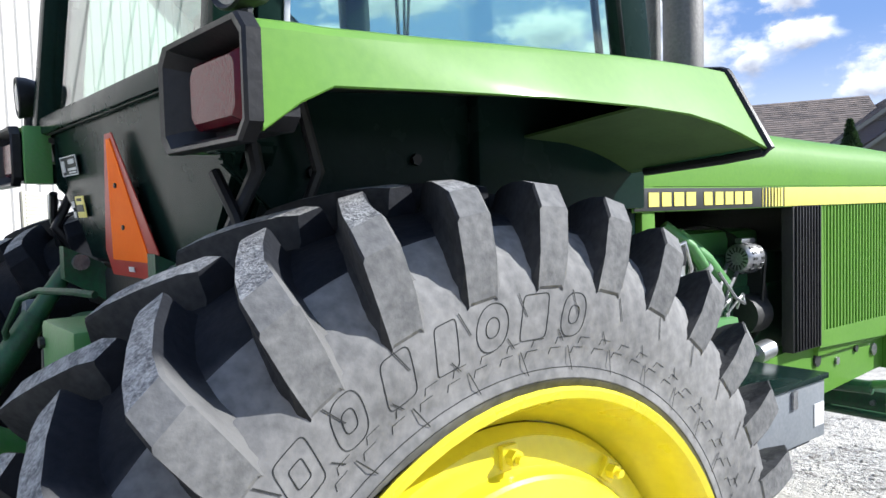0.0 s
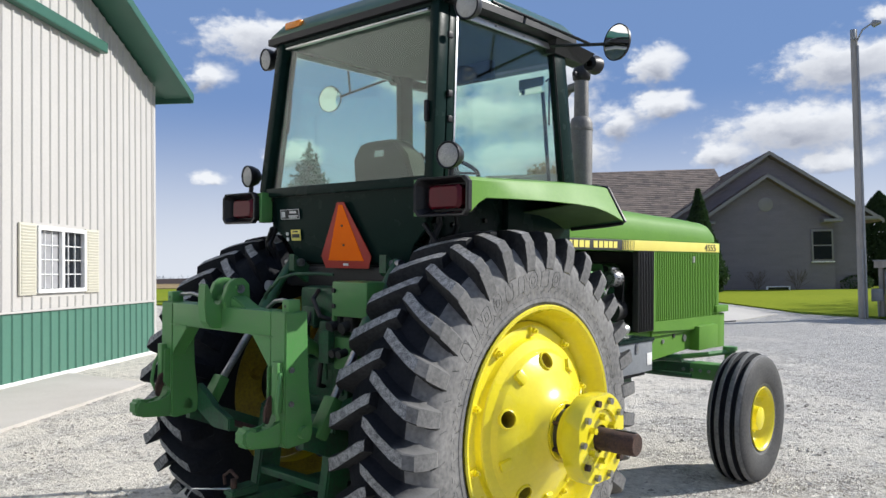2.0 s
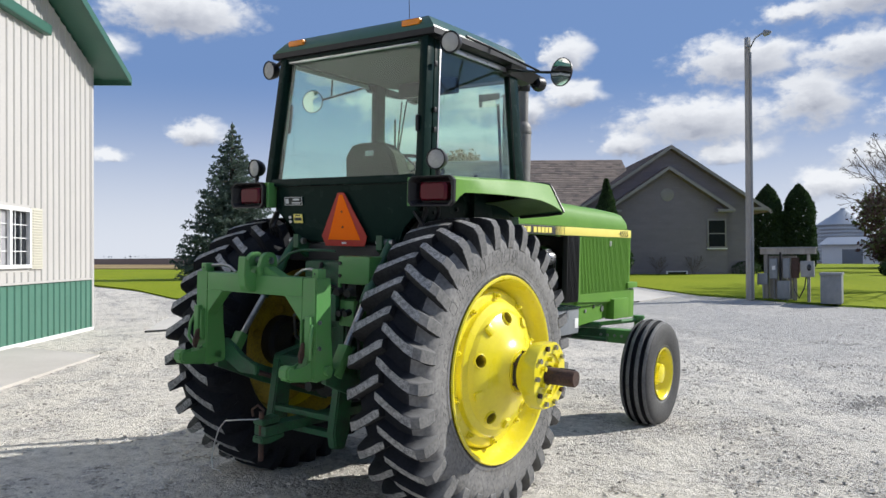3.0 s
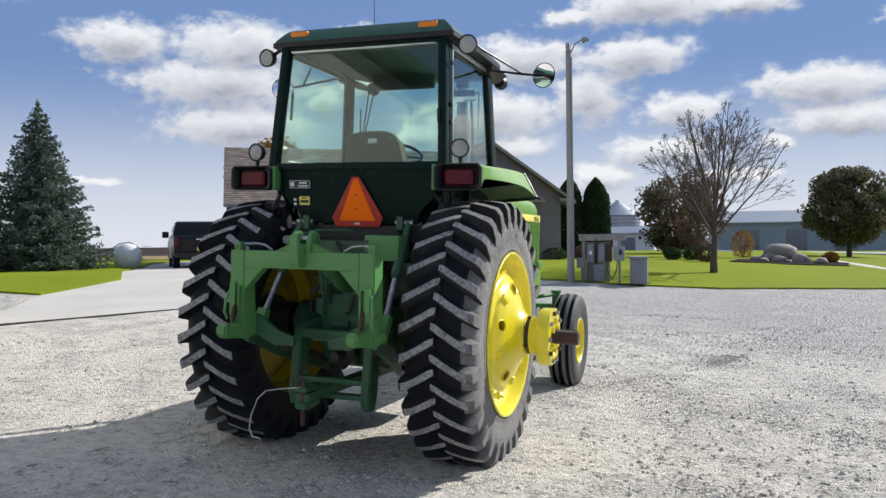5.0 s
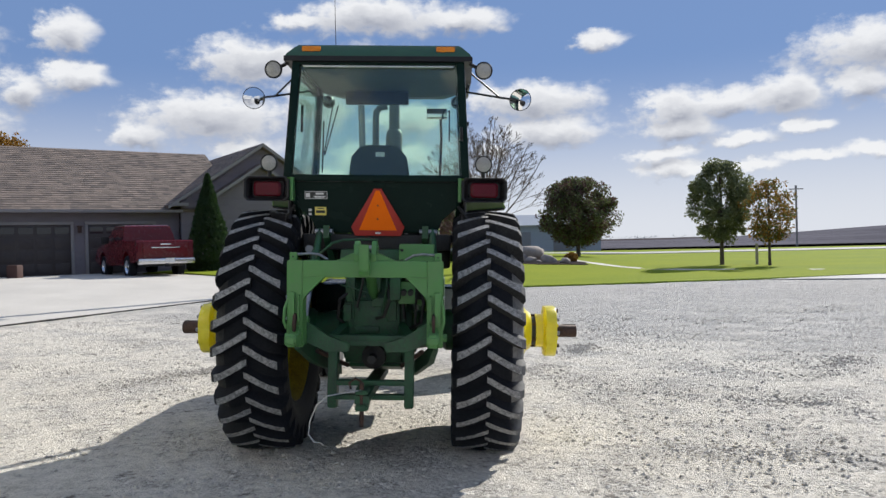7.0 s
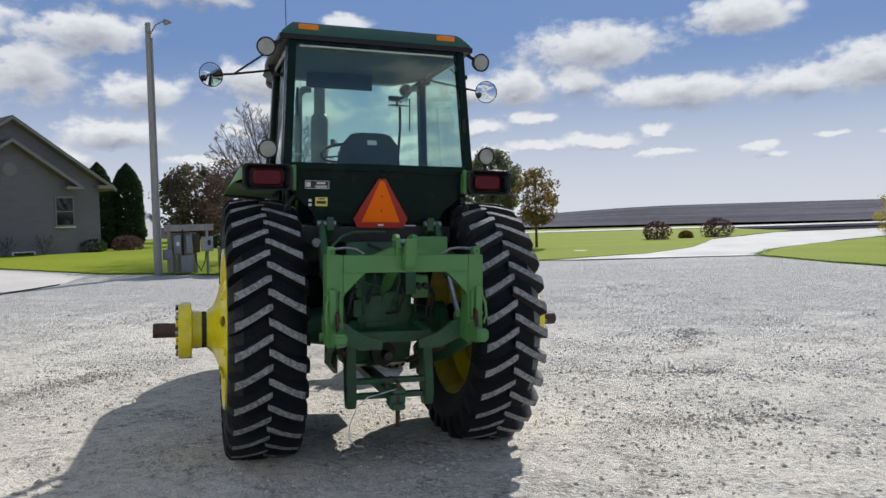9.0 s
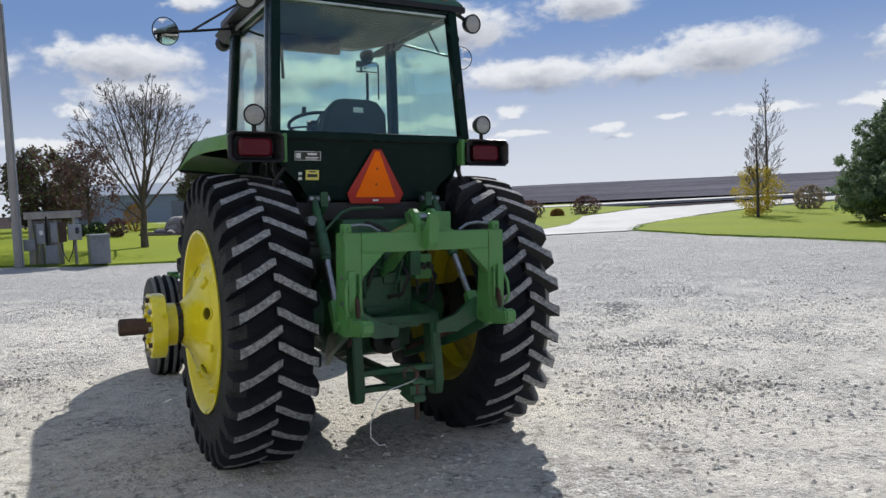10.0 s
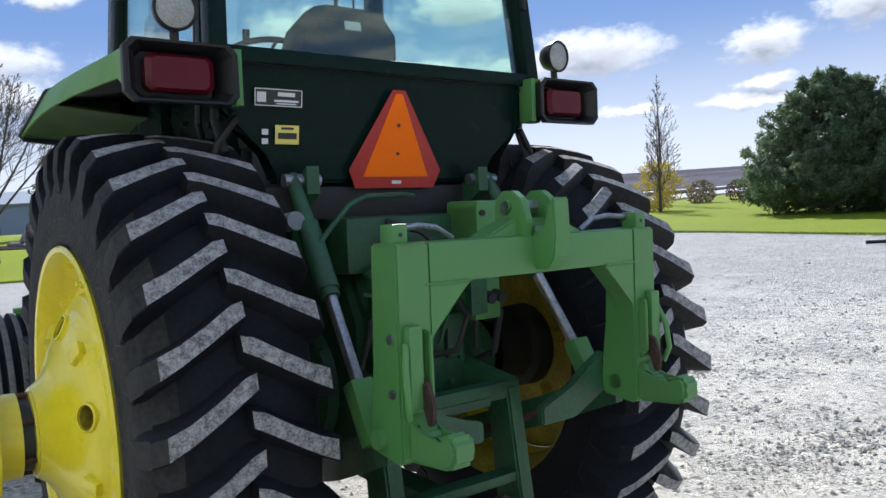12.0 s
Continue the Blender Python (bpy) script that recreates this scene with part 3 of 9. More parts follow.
def sheet(name, poly, step, lift, m, label, category, kind="structure", rough=0.0, edge=0.0, drop=0.25):
    """A patch of ground that follows the yard's height inside an outline, with a skirt at its edge."""
    rnd = random.Random(len(poly) * 7 + int(step * 10))
    pts = []
    for (x0, y0), (x1, y1) in zip(poly, poly[1:] + poly[:1]):
        n = max(1, int(math.hypot(x1 - x0, y1 - y0) / step))
        for k in range(n):
            t = k / n
            pts.append((x0 + (x1 - x0) * t + rnd.uniform(-edge, edge), y0 + (y1 - y0) * t + rnd.uniform(-edge, edge)))
    bm = new_bm()
    vs = [bm.verts.new((x, y, 0)) for x, y in pts]
    f = bm.faces.new(vs)
    bmesh.ops.triangulate(bm, faces=[f])
    xs, ys = [p[0] for p in pts], [p[1] for p in pts]
    for axis, lo, hi in ((0, min(xs), max(xs)), (1, min(ys), max(ys))):
        c = lo + step
        while c < hi:
            co, no = [0, 0, 0], [0, 0, 0]
            co[axis], no[axis] = c, 1
            bmesh.ops.bisect_plane(bm, geom=bm.verts[:] + bm.edges[:] + bm.faces[:], plane_co=co, plane_no=no)
            c += step
    rim = [e for e in bm.edges if e.is_boundary]
    for v in bm.verts:
        n = noise.noise(Vector((v.co.x * 0.7, v.co.y * 0.7, 3.1))) * rough
        v.co.z = gz(v.co.x, v.co.y) + lift + n
    if drop:
        ex = bmesh.ops.extrude_edge_only(bm, edges=rim)
        for v in ex["geom"]:
            if isinstance(v, bmesh.types.BMVert):
                v.co.z -= drop
    ob = link(name, bm, m, None, "", 60)
    return tagged(ob, label, category, "", kind)


# one wide sheet of farmland to the horizon
bm = new_bm()
radii = [0, 30, 60, 90, 120, 180, 300, 600, 1200, 2500, 4500]
rings = [[bm.verts.new((0, 0, -0.25))]]
for r in radii[1:]:
    ring = []
    for k in range(72):
        a = 2 * math.pi * k / 72
        z = -0.25 if r < 130 else -0.25 + 2.2 * smooth01(150, 1500, r) * (0.4 + noise.noise(Vector((math.cos(a) * 2, math.sin(a) * 2, r * 0.001))))
        ring.append(bm.verts.new((r * math.cos(a), r * math.sin(a), z)))
    rings.append(ring)
for k in range(72):
    bm.faces.new((rings[0][0], rings[1][k], rings[1][(k + 1) % 72]))
ring_faces(bm, rings[1:], cap=False)
tagged(link("ground", bm, FIELD, None, "", 60), "brown harvested farmland reaching to the horizon", "field", "", "structure")

# gravel yard: a fine grid with faint ruts
bm = new_bm()
xs = [-46, -38, -32, -26, -21, -17, -14, -11.5, -10, -9] + [-8 + 0.16 * k for k in range(110)] + [10.2, 11.5, 13, 15, 17.5, 20, 23, 26, 30]
ys = [-26, -20, -15, -11, -8.5, -7] + [-6 + 0.16 * k for k in range(106)] + [11.6, 13, 14.6, 16.5, 18.5, 21, 24, 28, 33, 40]
grid = []
for y in ys:
    row = []
    for x in xs:
        z = gz(x, y) + 0.012 * noise.noise(Vector((x * 0.55, y * 0.55, 0))) + 0.010 * noise.noise(Vector((x * 1.7, y * 1.7, 5))) + (0.011 * noise.noise(Vector((x * 3.1, y * 3.1, 9))) if -8 < x < 9.5 and -6 < y < 11 else 0)
        row.append(bm.verts.new((x, y, z)))
    grid.append(row)
for j in range(len(ys) - 1):
    for i in range(len(xs) - 1):
        bm.faces.new((grid[j][i], grid[j][i + 1], grid[j + 1][i + 1], grid[j + 1][i]))
tagged(link("gravel_yard", bm, GRAVEL, None, "", 60), "pale crushed gravel yard with faint tyre tracks", "gravel", "", "structure")

LAWNS = [
    # front lawn behind the pole
    [(-11.5, 24.5), (-7.5, 21.3), (-4.0, 19.8), (-0.5, 19.9), (3.5, 20.8), (8, 21.0), (12.0, 20.8), (16, 21.5), (21, 25), (29, 34), (44, 44), (46, 52), (60, 75), (10, 100), (-30, 80), (-12, 40)],
    # island lawn beside the drive
    [(16.3, 5.5), (17.0, 9.8), (17.3, 13.0), (18.4, 17.6), (21.5, 20.5), (28, 24), (38, 28.5), (52, 32), (75, 36), (80, 10), (60, -30), (30, -35), (19, -12), (16, -2)],
    # strip between barn and spruce
    [(-60, 14.0), (-30, 11.5), (-20, 9.9), (-15.0, 9.0), (-13.4, 9.2), (-14, 12.5), (-17, 16.0), (-21, 21.5), (-24.5, 26.0), (-27, 31), (-29, 38), (-60, 46)],
]
for k, poly in enumerate(LAWNS):
    sheet("lawn", poly, 2.5 if k != 1 else 3.0, 0.05, GRASS, "bright green mown lawn", "lawn", "structure", 0.03, 0.12)
sheet("drive", [(11.5, 20.4), (12.9, 19.6), (18.5, 17.2), (22, 20.2), (30, 25.5), (45, 32.5), (90, 43), (90, 47), (50, 41), (40, 41.2), (33, 36.5), (28.5, 33.6), (20, 25.2)], 4.0, 0.035, ASPHALT, "pale gravel drive curving to the road", "drive", "structure", 0.02, 0.15)
sheet("road", [(-200, 88), (-60, 84), (60, 58), (200, 27), (200, 35), (60, 66), (-60, 93), (-200, 97)], 20.0, 0.10, ASPHALT, "pale country road beyond the lawn", "road", "structure")
sheet("stubble", [(-400, 34), (-60, 30), (-32, 33), (-34, 60), (-60, 90), (-400, 120)], 20.0, 0.12, STUBBLE, "tan stubble field beside the lawn", "field", "structure", 0.05)
sheet("concrete_apron", [(-5.35, 0.10), (-7.0, 2.2), (-8.95, 1.98), (-4.2, -4.1), (-2.0, -4.3)], 1.0, 0.03, CONCRETE, "pale concrete apron in front of the barn", "concrete", "structure", 0.0, 0.0, 0.1)

# pale concrete drive before the garage, with a thin dark line at its edge
DRIVE_EDGE = [(-9.5, 4.6), (-9.05, 6.2), (-8.6, 7.9), (-7.9, 9.9), (-6.95, 12.0), (-5.75, 14.5), (-4.6, 17.0)]
sheet("garage_drive", DRIVE_EDGE + [(-4.3, 19.2), (-7.6, 20.9), (-11.4, 24.0), (-13.0, 26.4), (-18.0, 22.9), (-19.5, 20.6), (-16.9, 15.8), (-13.9, 12.3), (-13.2, 9.0), (-11.3, 6.2)], 1.2, 0.022, DRIVE, "pale worn concrete drive before the garage", "drive", "structure", 0.012, 0.0, 0.1)
bm = new_bm()
for a, b in zip(DRIVE_EDGE, DRIVE_EDGE[1:]):
    n = 8
    for k in range(n):
        p, q = [(a[0] + (b[0] - a[0]) * u, a[1] + (b[1] - a[1]) * u) for u in (k / n, (k + 1) / n)]
        w = Vector((q[1] - p[1], p[0] - q[0], 0)).normalized() * 0.006
        vs = [bm.verts.new(Vector((x, y, gz(x, y) + z)) + sg * w) for (x, y), sg, z in ((p, -1, 0.036), (q, -1, 0.036), (q, 1, 0.036), (p, 1, 0.036), (p, -1, 0.0), (q, -1, 0.0), (q, 1, 0.0), (p, 1, 0.0))]
        for f in ((0, 1, 2, 3), (0, 4, 5, 1), (3, 2, 6, 7)):
            bm.faces.new([vs[i] for i in f])
tagged(link("drive_joint", bm, INK, None, "", 0), "thin dark line along the concrete drive", "joint", "", "structure")
sheet("lawn_path", [(7.0, 37.5), (9.0, 33.0), (11.2, 29.0), (14.0, 26.2), (15.6, 25.4), (16.0, 25.9), (14.4, 26.9), (11.8, 29.6), (9.7, 33.4), (7.7, 38.0)], 1.2, 0.062, DRIVE, "faint worn gravel path across the lawn", "path", "structure", 0.0, 0.1, 0.05)

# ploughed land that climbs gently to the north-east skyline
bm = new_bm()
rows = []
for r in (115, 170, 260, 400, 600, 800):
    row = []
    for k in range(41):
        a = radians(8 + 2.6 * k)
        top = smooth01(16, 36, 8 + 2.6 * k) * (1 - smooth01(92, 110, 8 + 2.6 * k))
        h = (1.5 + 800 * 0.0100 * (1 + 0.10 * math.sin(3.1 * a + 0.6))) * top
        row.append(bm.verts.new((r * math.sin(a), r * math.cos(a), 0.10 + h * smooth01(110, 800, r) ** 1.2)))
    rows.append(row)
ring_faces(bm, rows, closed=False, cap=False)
tagged(link("ploughed_rise", bm, RISE, None, "", 0), "haze-tinted ploughed field rising to the skyline", "field", "", "structure")

# ---- barn ----
BC = Vector((-10.93, 4.40, 0.12))               # corner at the eave
BD = Vector((0.62, -0.785, 0)).normalized()     # along the gable wall
BN = Vector((BD.y, -BD.x, 0)) * -1              # out of the wall, to the yard
if BN.x < 0:
    BN = -BN
M_BARN = Matrix((BD, -BN, Vector((0, 0, 1)))).transposed().to_4x4()
M_BARN.translation = BC
barn = thing("barn", M_BARN, "white steel-sided barn with green wainscot and roof trim", "barn")
# local: x along the wall from the eave corner, y into the barn, z up
BW, EAVE, PITCH, WAIN = 14.0, 5.15, 0.37, 0.99
WX, WZ0, WW, WH = 2.60, 1.24, 1.31, 0.97       # window
def barn_top(x):
    return EAVE + PITCH * min(x, BW - x)


bm = new_bm()
for poly, mi in (([(0, WAIN), (WX, WAIN), (WX, barn_top(WX)), (0, EAVE)], 0), ([(WX, WAIN), (WX + WW, WAIN), (WX + WW, WZ0), (WX, WZ0)], 0), ([(WX, WZ0 + WH), (WX + WW, WZ0 + WH), (WX + WW, barn_top(WX + WW)), (WX, barn_top(WX))], 0), ([(WX + WW, WAIN), (BW, WAIN), (BW, EAVE), (BW / 2, barn_top(BW / 2)), (WX + WW, barn_top(WX + WW))], 0)):
    prism(bm, poly, 0.0, 0.12, "y", 0, mi)
link("wall", bm, SIDING_W, barn, "white ribbed steel wall")
link("wainscot", prism(new_bm(), [(0, 0.0), (BW, 0.0), (BW, WAIN), (0, WAIN)], -0.003, 0.12, "y"), WAINSCOT_G, barn, "green ribbed steel wainscot")
x = 0.10
while x < 9.5:
    in_win = WX - 0.06 < x < WX + WW + 0.06
    spans = [(WAIN + 0.03, WZ0 - 0.06), (WZ0 + WH + 0.06, barn_top(x))] if in_win else [(WAIN + 0.03, barn_top(x))]
    for z0, z1 in spans:
        link("rib", loft(new_bm(), [[(x - 0.028, 0.0, z), (x - 0.012, -0.022, z), (x + 0.012, -0.022, z), (x + 0.028, 0.0, z)] for z in (z0, z1)]), SIDING_W, barn, "", 0)
    link("rib", loft(new_bm(), [[(x - 0.028, -0.003, z), (x - 0.012, -0.025, z), (x + 0.012, -0.025, z), (x + 0.028, -0.003, z)] for z in (0.05, WAIN - 0.02)]), WAINSCOT_G, barn, "", 0)
    x += 0.2286
link("base_trim", box(new_bm(), (BW / 2, -0.012, 0.02), (BW, 0.03, 0.07), 0.004), VINYL_W, barn, "white base trim")
link("wainscot_trim", box(new_bm(), (BW / 2, -0.018, WAIN + 0.005), (BW, 0.036, 0.03), 0.004), SIDING_W, barn)
link("corner_trim", box(new_bm(), (0.02, 0.0, EAVE / 2), (0.10, 0.05, EAVE), 0.006), SIDING_W, barn, "white corner trim")
link("side_wall", prism(new_bm(), [(0.12, 0), (18, 0), (18, EAVE), (0.12, EAVE)], 0.0, 0.10, "x"), SIDING_W, barn, "white side wall")
link("side_wall", prism(new_bm(), [(0.12, 0), (18, 0), (18, EAVE), (0.12, EAVE)], BW - 0.10, BW, "x"), SIDING_W, barn)
link("back_wall", prism(new_bm(), [(0, 0), (BW, 0), (BW, EAVE), (BW / 2, barn_top(BW / 2)), (0, EAVE)], 17.9, 18.0, "y"), SIDING_W, barn)
OH = 0.55                                       # overhang past wall and gable
for side in (0, 1):
    def rx(u):
        return u if side == 0 else BW - u
    h = lambda u: EAVE + 0.10 + PITCH * u
    bm = prism(new_bm(), [(rx(-OH), h(-OH)), (rx(BW / 2), h(BW / 2)), (rx(BW / 2), h(BW / 2) + 0.05), (rx(-OH), h(-OH) + 0.05)], -OH, 18.4, "y")
    r = link("roof", bm, SIDING_G, barn, "green steel roof with deep overhang")
    link("soffit", prism(new_bm(), [(rx(-OH + 0.03), h(-OH) - 0.03), (rx(BW / 2), h(BW / 2) - 0.06), (rx(BW / 2), h(BW / 2) - 0.03), (rx(-OH + 0.03), h(-OH) - 0.005)], -OH + 0.03, -0.003, "y"), SIDING_G, r, "green soffit")
    link("rake_trim", prism(new_bm(), [(rx(-OH - 0.01), h(-OH) - 0.10), (rx(BW / 2), h(BW / 2) - 0.10), (rx(BW / 2), h(BW / 2) + 0.07), (rx(-OH - 0.01), h(-OH) + 0.07)], -OH - 0.03, -OH, "y", 0.006), SIDING_G, r, "green rake trim")
    link("fascia", prism(new_bm(), [(rx(-OH - 0.02), h(-OH) - 0.12), (rx(-OH + 0.02), h(-OH) - 0.12), (rx(-OH + 0.02), h(-OH) + 0.06), (rx(-OH - 0.02), h(-OH) + 0.06)], -OH - 0.03, 18.4, "y", 0.004), SIDING_G, r, "green fascia")
# sliding door rail cover and its trim
link("door_track_cover", prism(new_bm(), [(2.05, 5.20), (9.5, 5.20), (9.5, 5.38), (2.05, 5.38)], -0.14, -0.003, "y", 0.01), SIDING_G, barn, "green sliding door track cover")
# window with shutters
win = new("window")
win.parent = barn
win["label"] = "white divided window with beige shutters"
for c, s in (((WX + WW / 2, -0.02, WZ0 + 0.03), (WW, 0.07, 0.06)), ((WX + WW / 2, -0.02, WZ0 + WH - 0.03), (WW, 0.07, 0.06)), ((WX + 0.03, -0.02, WZ0 + WH / 2), (0.06, 0.07, WH - 0.12)), ((WX + WW - 0.03, -0.02, WZ0 + WH / 2), (0.06, 0.07, WH - 0.12)), ((WX + WW / 2, -0.02, WZ0 + WH / 2), (0.07, 0.06, WH - 0.12))):
    boxed("window_frame", c, s, VINYL_W, win, 0.005)
for side in (0, 1):
    x0 = WX + 0.06 + side * (WW / 2 - 0.025)
    w = WW / 2 - 0.095
    for i in range(3):
        for j in range(4):
            pw, ph = w / 3, (WH - 0.12) / 4
            boxed("pane", (x0 + pw * (i + 0.5), 0.02, WZ0 + 0.06 + ph * (j + 0.5)), (pw - 0.012, 0.008, ph - 0.012), PANE_PALE if side == 1 else DARK_GLASS, win, 0)
    for i in (1, 2):
        boxed("muntin", (x0 + w * i / 3, 0.008, WZ0 + WH / 2), (0.014, 0.02, WH - 0.12), VINYL_W, win, 0.002)
    for j in (1, 2, 3):
        boxed("muntin", (x0 + w / 2, 0.010, WZ0 + 0.06 + (WH - 0.12) * j / 4), (w, 0.02, 0.014), VINYL_W, win, 0.002)
for x0 in (WX - 0.42, WX + WW + 0.02):
    sh = boxed("shutter", (x0 + 0.20, -0.022, WZ0 + WH / 2), (0.40, 0.03, WH + 0.04), SHUTTER, win, 0.005, "beige louvred shutter")
    for k in range(22):
        boxed("louvre", (x0 + 0.20, -0.040, WZ0 + 0.02 + k * 0.044), (0.32, 0.012, 0.028), SHUTTER, sh, 0, "", Matrix.Rotation(radians(25), 3, "X"))

# ---- house ----
HE = Vector((0.819, 0.574, 0)).normalized()
HNRM = Vector((HE.y, -HE.x, 0))                 # towards the yard
M_HOUSE = Matrix((HE, -HNRM, Vector((0, 0, 1)))).transposed().to_4x4()
M_HOUSE.translation = (-8.15, 30.0, 0.58)
house = thing("house", M_HOUSE, "grey-brown sided ranch house with gables and a garage wing", "house")


def lap_wall(poly_top, x0, x1, y, parent, label, z0=0.0, course=0.115, holes=()):
    """Lapped boards between x0 and x1 up to the height poly_top(x)."""
    body = link("wall", prism(new_bm(), [(x0, z0)] + [(x1, z0)] + [(x, poly_top(x)) for x in sorted({x1, (x0 + x1) / 2, x0, 0.0 if x0 < 0 < x1 else x0}, reverse=True)], y, y + 0.15, "y"), LAP, parent, label)
    z = z0
    while z < max(poly_top(x0), poly_top(x1), poly_top(0.0 if x0 < 0 < x1 else x0)) - 0.02:
        zm = z + course
        lo, hi = x0, x1
        if poly_top(x0) < zm:
            while lo < hi and poly_top(lo) < zm:
                lo += 0.06
            while hi > lo and poly_top(hi) < zm:
                hi -= 0.06
        spans = [(lo, hi)]
        for hx0, hx1, hz0, hz1 in holes:
            if zm > hz0 and z < hz1:
                spans = [q for a, b in spans for q in ((a, min(b, hx0)), (max(a, hx1), b)) if q[1] - q[0] > 0.05]
        for a, b in spans:
            if b - a > 0.1:
                link("siding_board", loft(new_bm(), [[(xx, y - 0.028, z), (xx, y - 0.002, z), (xx, y - 0.002, zm), (xx, y - 0.006, zm)] for xx in (a, b)]), LAP, body, "", 0)
        z = zm
    return body


def rake(parent, x_mid, half, z_apex, slope, y0, y1, m_trim, thick=0.16):
    for s in (1, -1):
        xe, ze = x_mid + s * half, z_apex - half * slope
        link("rake_board", prism(new_bm(), [(x_mid, z_apex - thick), (xe, ze - thick), (xe, ze), (x_mid, z_apex)], y0, y1, "y", 0.006), m_trim, parent, "pale grey rake board")


def shingled(parent, p00, p10, p01, p11, rows, cols, label):
    """A roof slope of lapped shingle rows between four corners (eave pair, ridge pair)."""
    a, b, c, d = (Vector(p) for p in (p00, p10, p01, p11))
    n = (b - a).cross(c - a).normalized()
    if n.z < 0:
        n = -n
    bm = new_bm()
    ring_faces(bm, [[bm.verts.new(p) for p in (a, b, d, c)], [bm.verts.new(p - n * 0.12) for p in (a, b, d, c)]])
    base = link("roof", bm, SHINGLE, parent, label, 0)
    rnd = random.Random(11)
    bm = new_bm()
    for r in range(rows):
        t0, t1 = r / rows, (r + 1) / rows
        l0, l1, h0, h1 = a.lerp(c, t0), a.lerp(c, t1), b.lerp(d, t0), b.lerp(d, t1)
        u = -rnd.random() / cols
        while u < 1:
            v = min(1, u + rnd.uniform(0.7, 1.3) / cols)
            u0 = max(0, u)
            q = [l0.lerp(h0, u0) + n * 0.022, l0.lerp(h0, v) + n * 0.022, l1.lerp(h1, v) + n * 0.006, l1.lerp(h1, u0) + n * 0.006, l0.lerp(h0, u0), l0.lerp(h0, v)]
            w = [bm.verts.new(p) for p in q]
            bm.faces.new(w[:4]), bm.faces.new((w[0], w[1], w[5], w[4]))
            u = v
    tagged(link("shingles", bm, SHINGLE, base, "", 0), "brown-grey asphalt shingles", "", "", "stuff")
    return base


WZ = 3.15                                       # wall height
SL = 0.665
# main gable, a smaller gable bay in front of it, and the garage wing
OHW, IHW, IRW = 3.72, 2.62, 2.43
out_top = lambda x: WZ + (OHW - abs(x)) * SL
in_top = lambda x: WZ - 0.10 + (IRW - abs(x)) * SL
in_mid = -0.2
HWIN = (1.55, 2.38, 1.20, 2.50)
lap_wall(lambda x: out_top(x), -OHW, OHW, 0.0, house, "grey-brown lapped siding", 0.0, 0.15)
rake(house, 0.0, OHW + 0.64, WZ + OHW * SL + 0.16, SL, -0.42, -0.36, HOUSE_TRIM)
bay = lap_wall(lambda x: in_top(x - in_mid), in_mid - IHW, in_mid + IHW, -0.30, house, "grey-brown bay siding", 0.0, 0.15, (HWIN,))
rake(house, in_mid, IRW + 0.40, WZ - 0.10 + IRW * SL + 0.16, SL, -0.72, -0.66, HOUSE_TRIM)
link("gable_vent", lathe(new_bm(), [(-0.345, 0.0005), (-0.345, 0.26), (-0.33, 0.29), (-0.30, 0.29)], 28, "y", (in_mid, 0, 3.58), cap=False), HOUSE_TRIM, house, "round gable vent")
for x in (in_mid + IRW + 0.05, in_mid - IRW - 0.05):
    boxed("eave_return", (x, -0.52, WZ - 0.30), (0.75, 0.45, 0.13), HOUSE_TRIM, house, 0.01, "short eave return")
for x in (OHW + 0.15, -OHW - 0.15):
    boxed("eave_return", (x, -0.2, WZ - 0.22), (0.75, 0.45, 0.14), HOUSE_TRIM, house, 0.01)
hw = new("window")
hw.parent = house
hw["label"] = "dark window with a pale frame"
x0, x1, z0, z1 = HWIN
boxed("window_frame", ((x0 + x1) / 2, -0.33, (z0 + z1) / 2), (x1 - x0, 0.08, z1 - z0), HOUSE_TRIM, hw, 0.01)
for zc in (0.27, 0.73):
    boxed("pane", ((x0 + x1) / 2, -0.372, z0 + (z1 - z0) * zc), (x1 - x0 - 0.12, 0.01, (z1 - z0) * 0.46 - 0.05), DARK_GLASS, hw, 0)
boxed("window_sill", ((x0 + x1) / 2, -0.36, z0 - 0.02), (x1 - x0 + 0.06, 0.12, 0.05), VINYL_W, hw, 0.006)
bw = boxed("basement_window", (0.2, -0.315, 0.10), (0.95, 0.05, 0.22), VINYL_W, house, 0.01, "low white basement window")
boxed("pane", (0.2, -0.345, 0.10), (0.80, 0.01, 0.14), DARK_GLASS, bw, 0)
shingled(house, (-OHW - 0.64, -0.36, WZ - 0.427 + 0.16), (-OHW - 0.64, 12, WZ - 0.427 + 0.16), (0, -0.36, WZ + OHW * SL + 0.16), (0, 12, WZ + OHW * SL + 0.16), 26, 40, "shingled main roof slope")
shingled(house, (OHW + 0.64, -0.36, WZ - 0.427 + 0.16), (OHW + 0.64, 12, WZ - 0.427 + 0.16), (0, -0.36, WZ + OHW * SL + 0.16), (0, 12, WZ + OHW * SL + 0.16), 26, 40, "shingled main roof slope")
zi = WZ - 0.10 + IRW * SL + 0.16
for s in (1, -1):
    shingled(house, (in_mid + s * (IRW + 0.40), -0.66, zi - (IRW + 0.4) * SL), (in_mid + s * (IRW + 0.40), 0.0, zi - (IRW + 0.4) * SL), (in_mid, -0.66, zi), (in_mid, 0.0, zi), 16, 4, "shingled bay roof slope")
link("side_wall", prism(new_bm(), [(0.15, 0), (12, 0), (12, WZ), (0.15, WZ)], OHW - 0.15, OHW, "x"), LAP, house)
link("back_wall", prism(new_bm(), [(-OHW, 0), (OHW, 0), (OHW, WZ), (0, WZ + OHW * SL), (-OHW, WZ)], 11.85, 12.0, "y"), LAP, house)
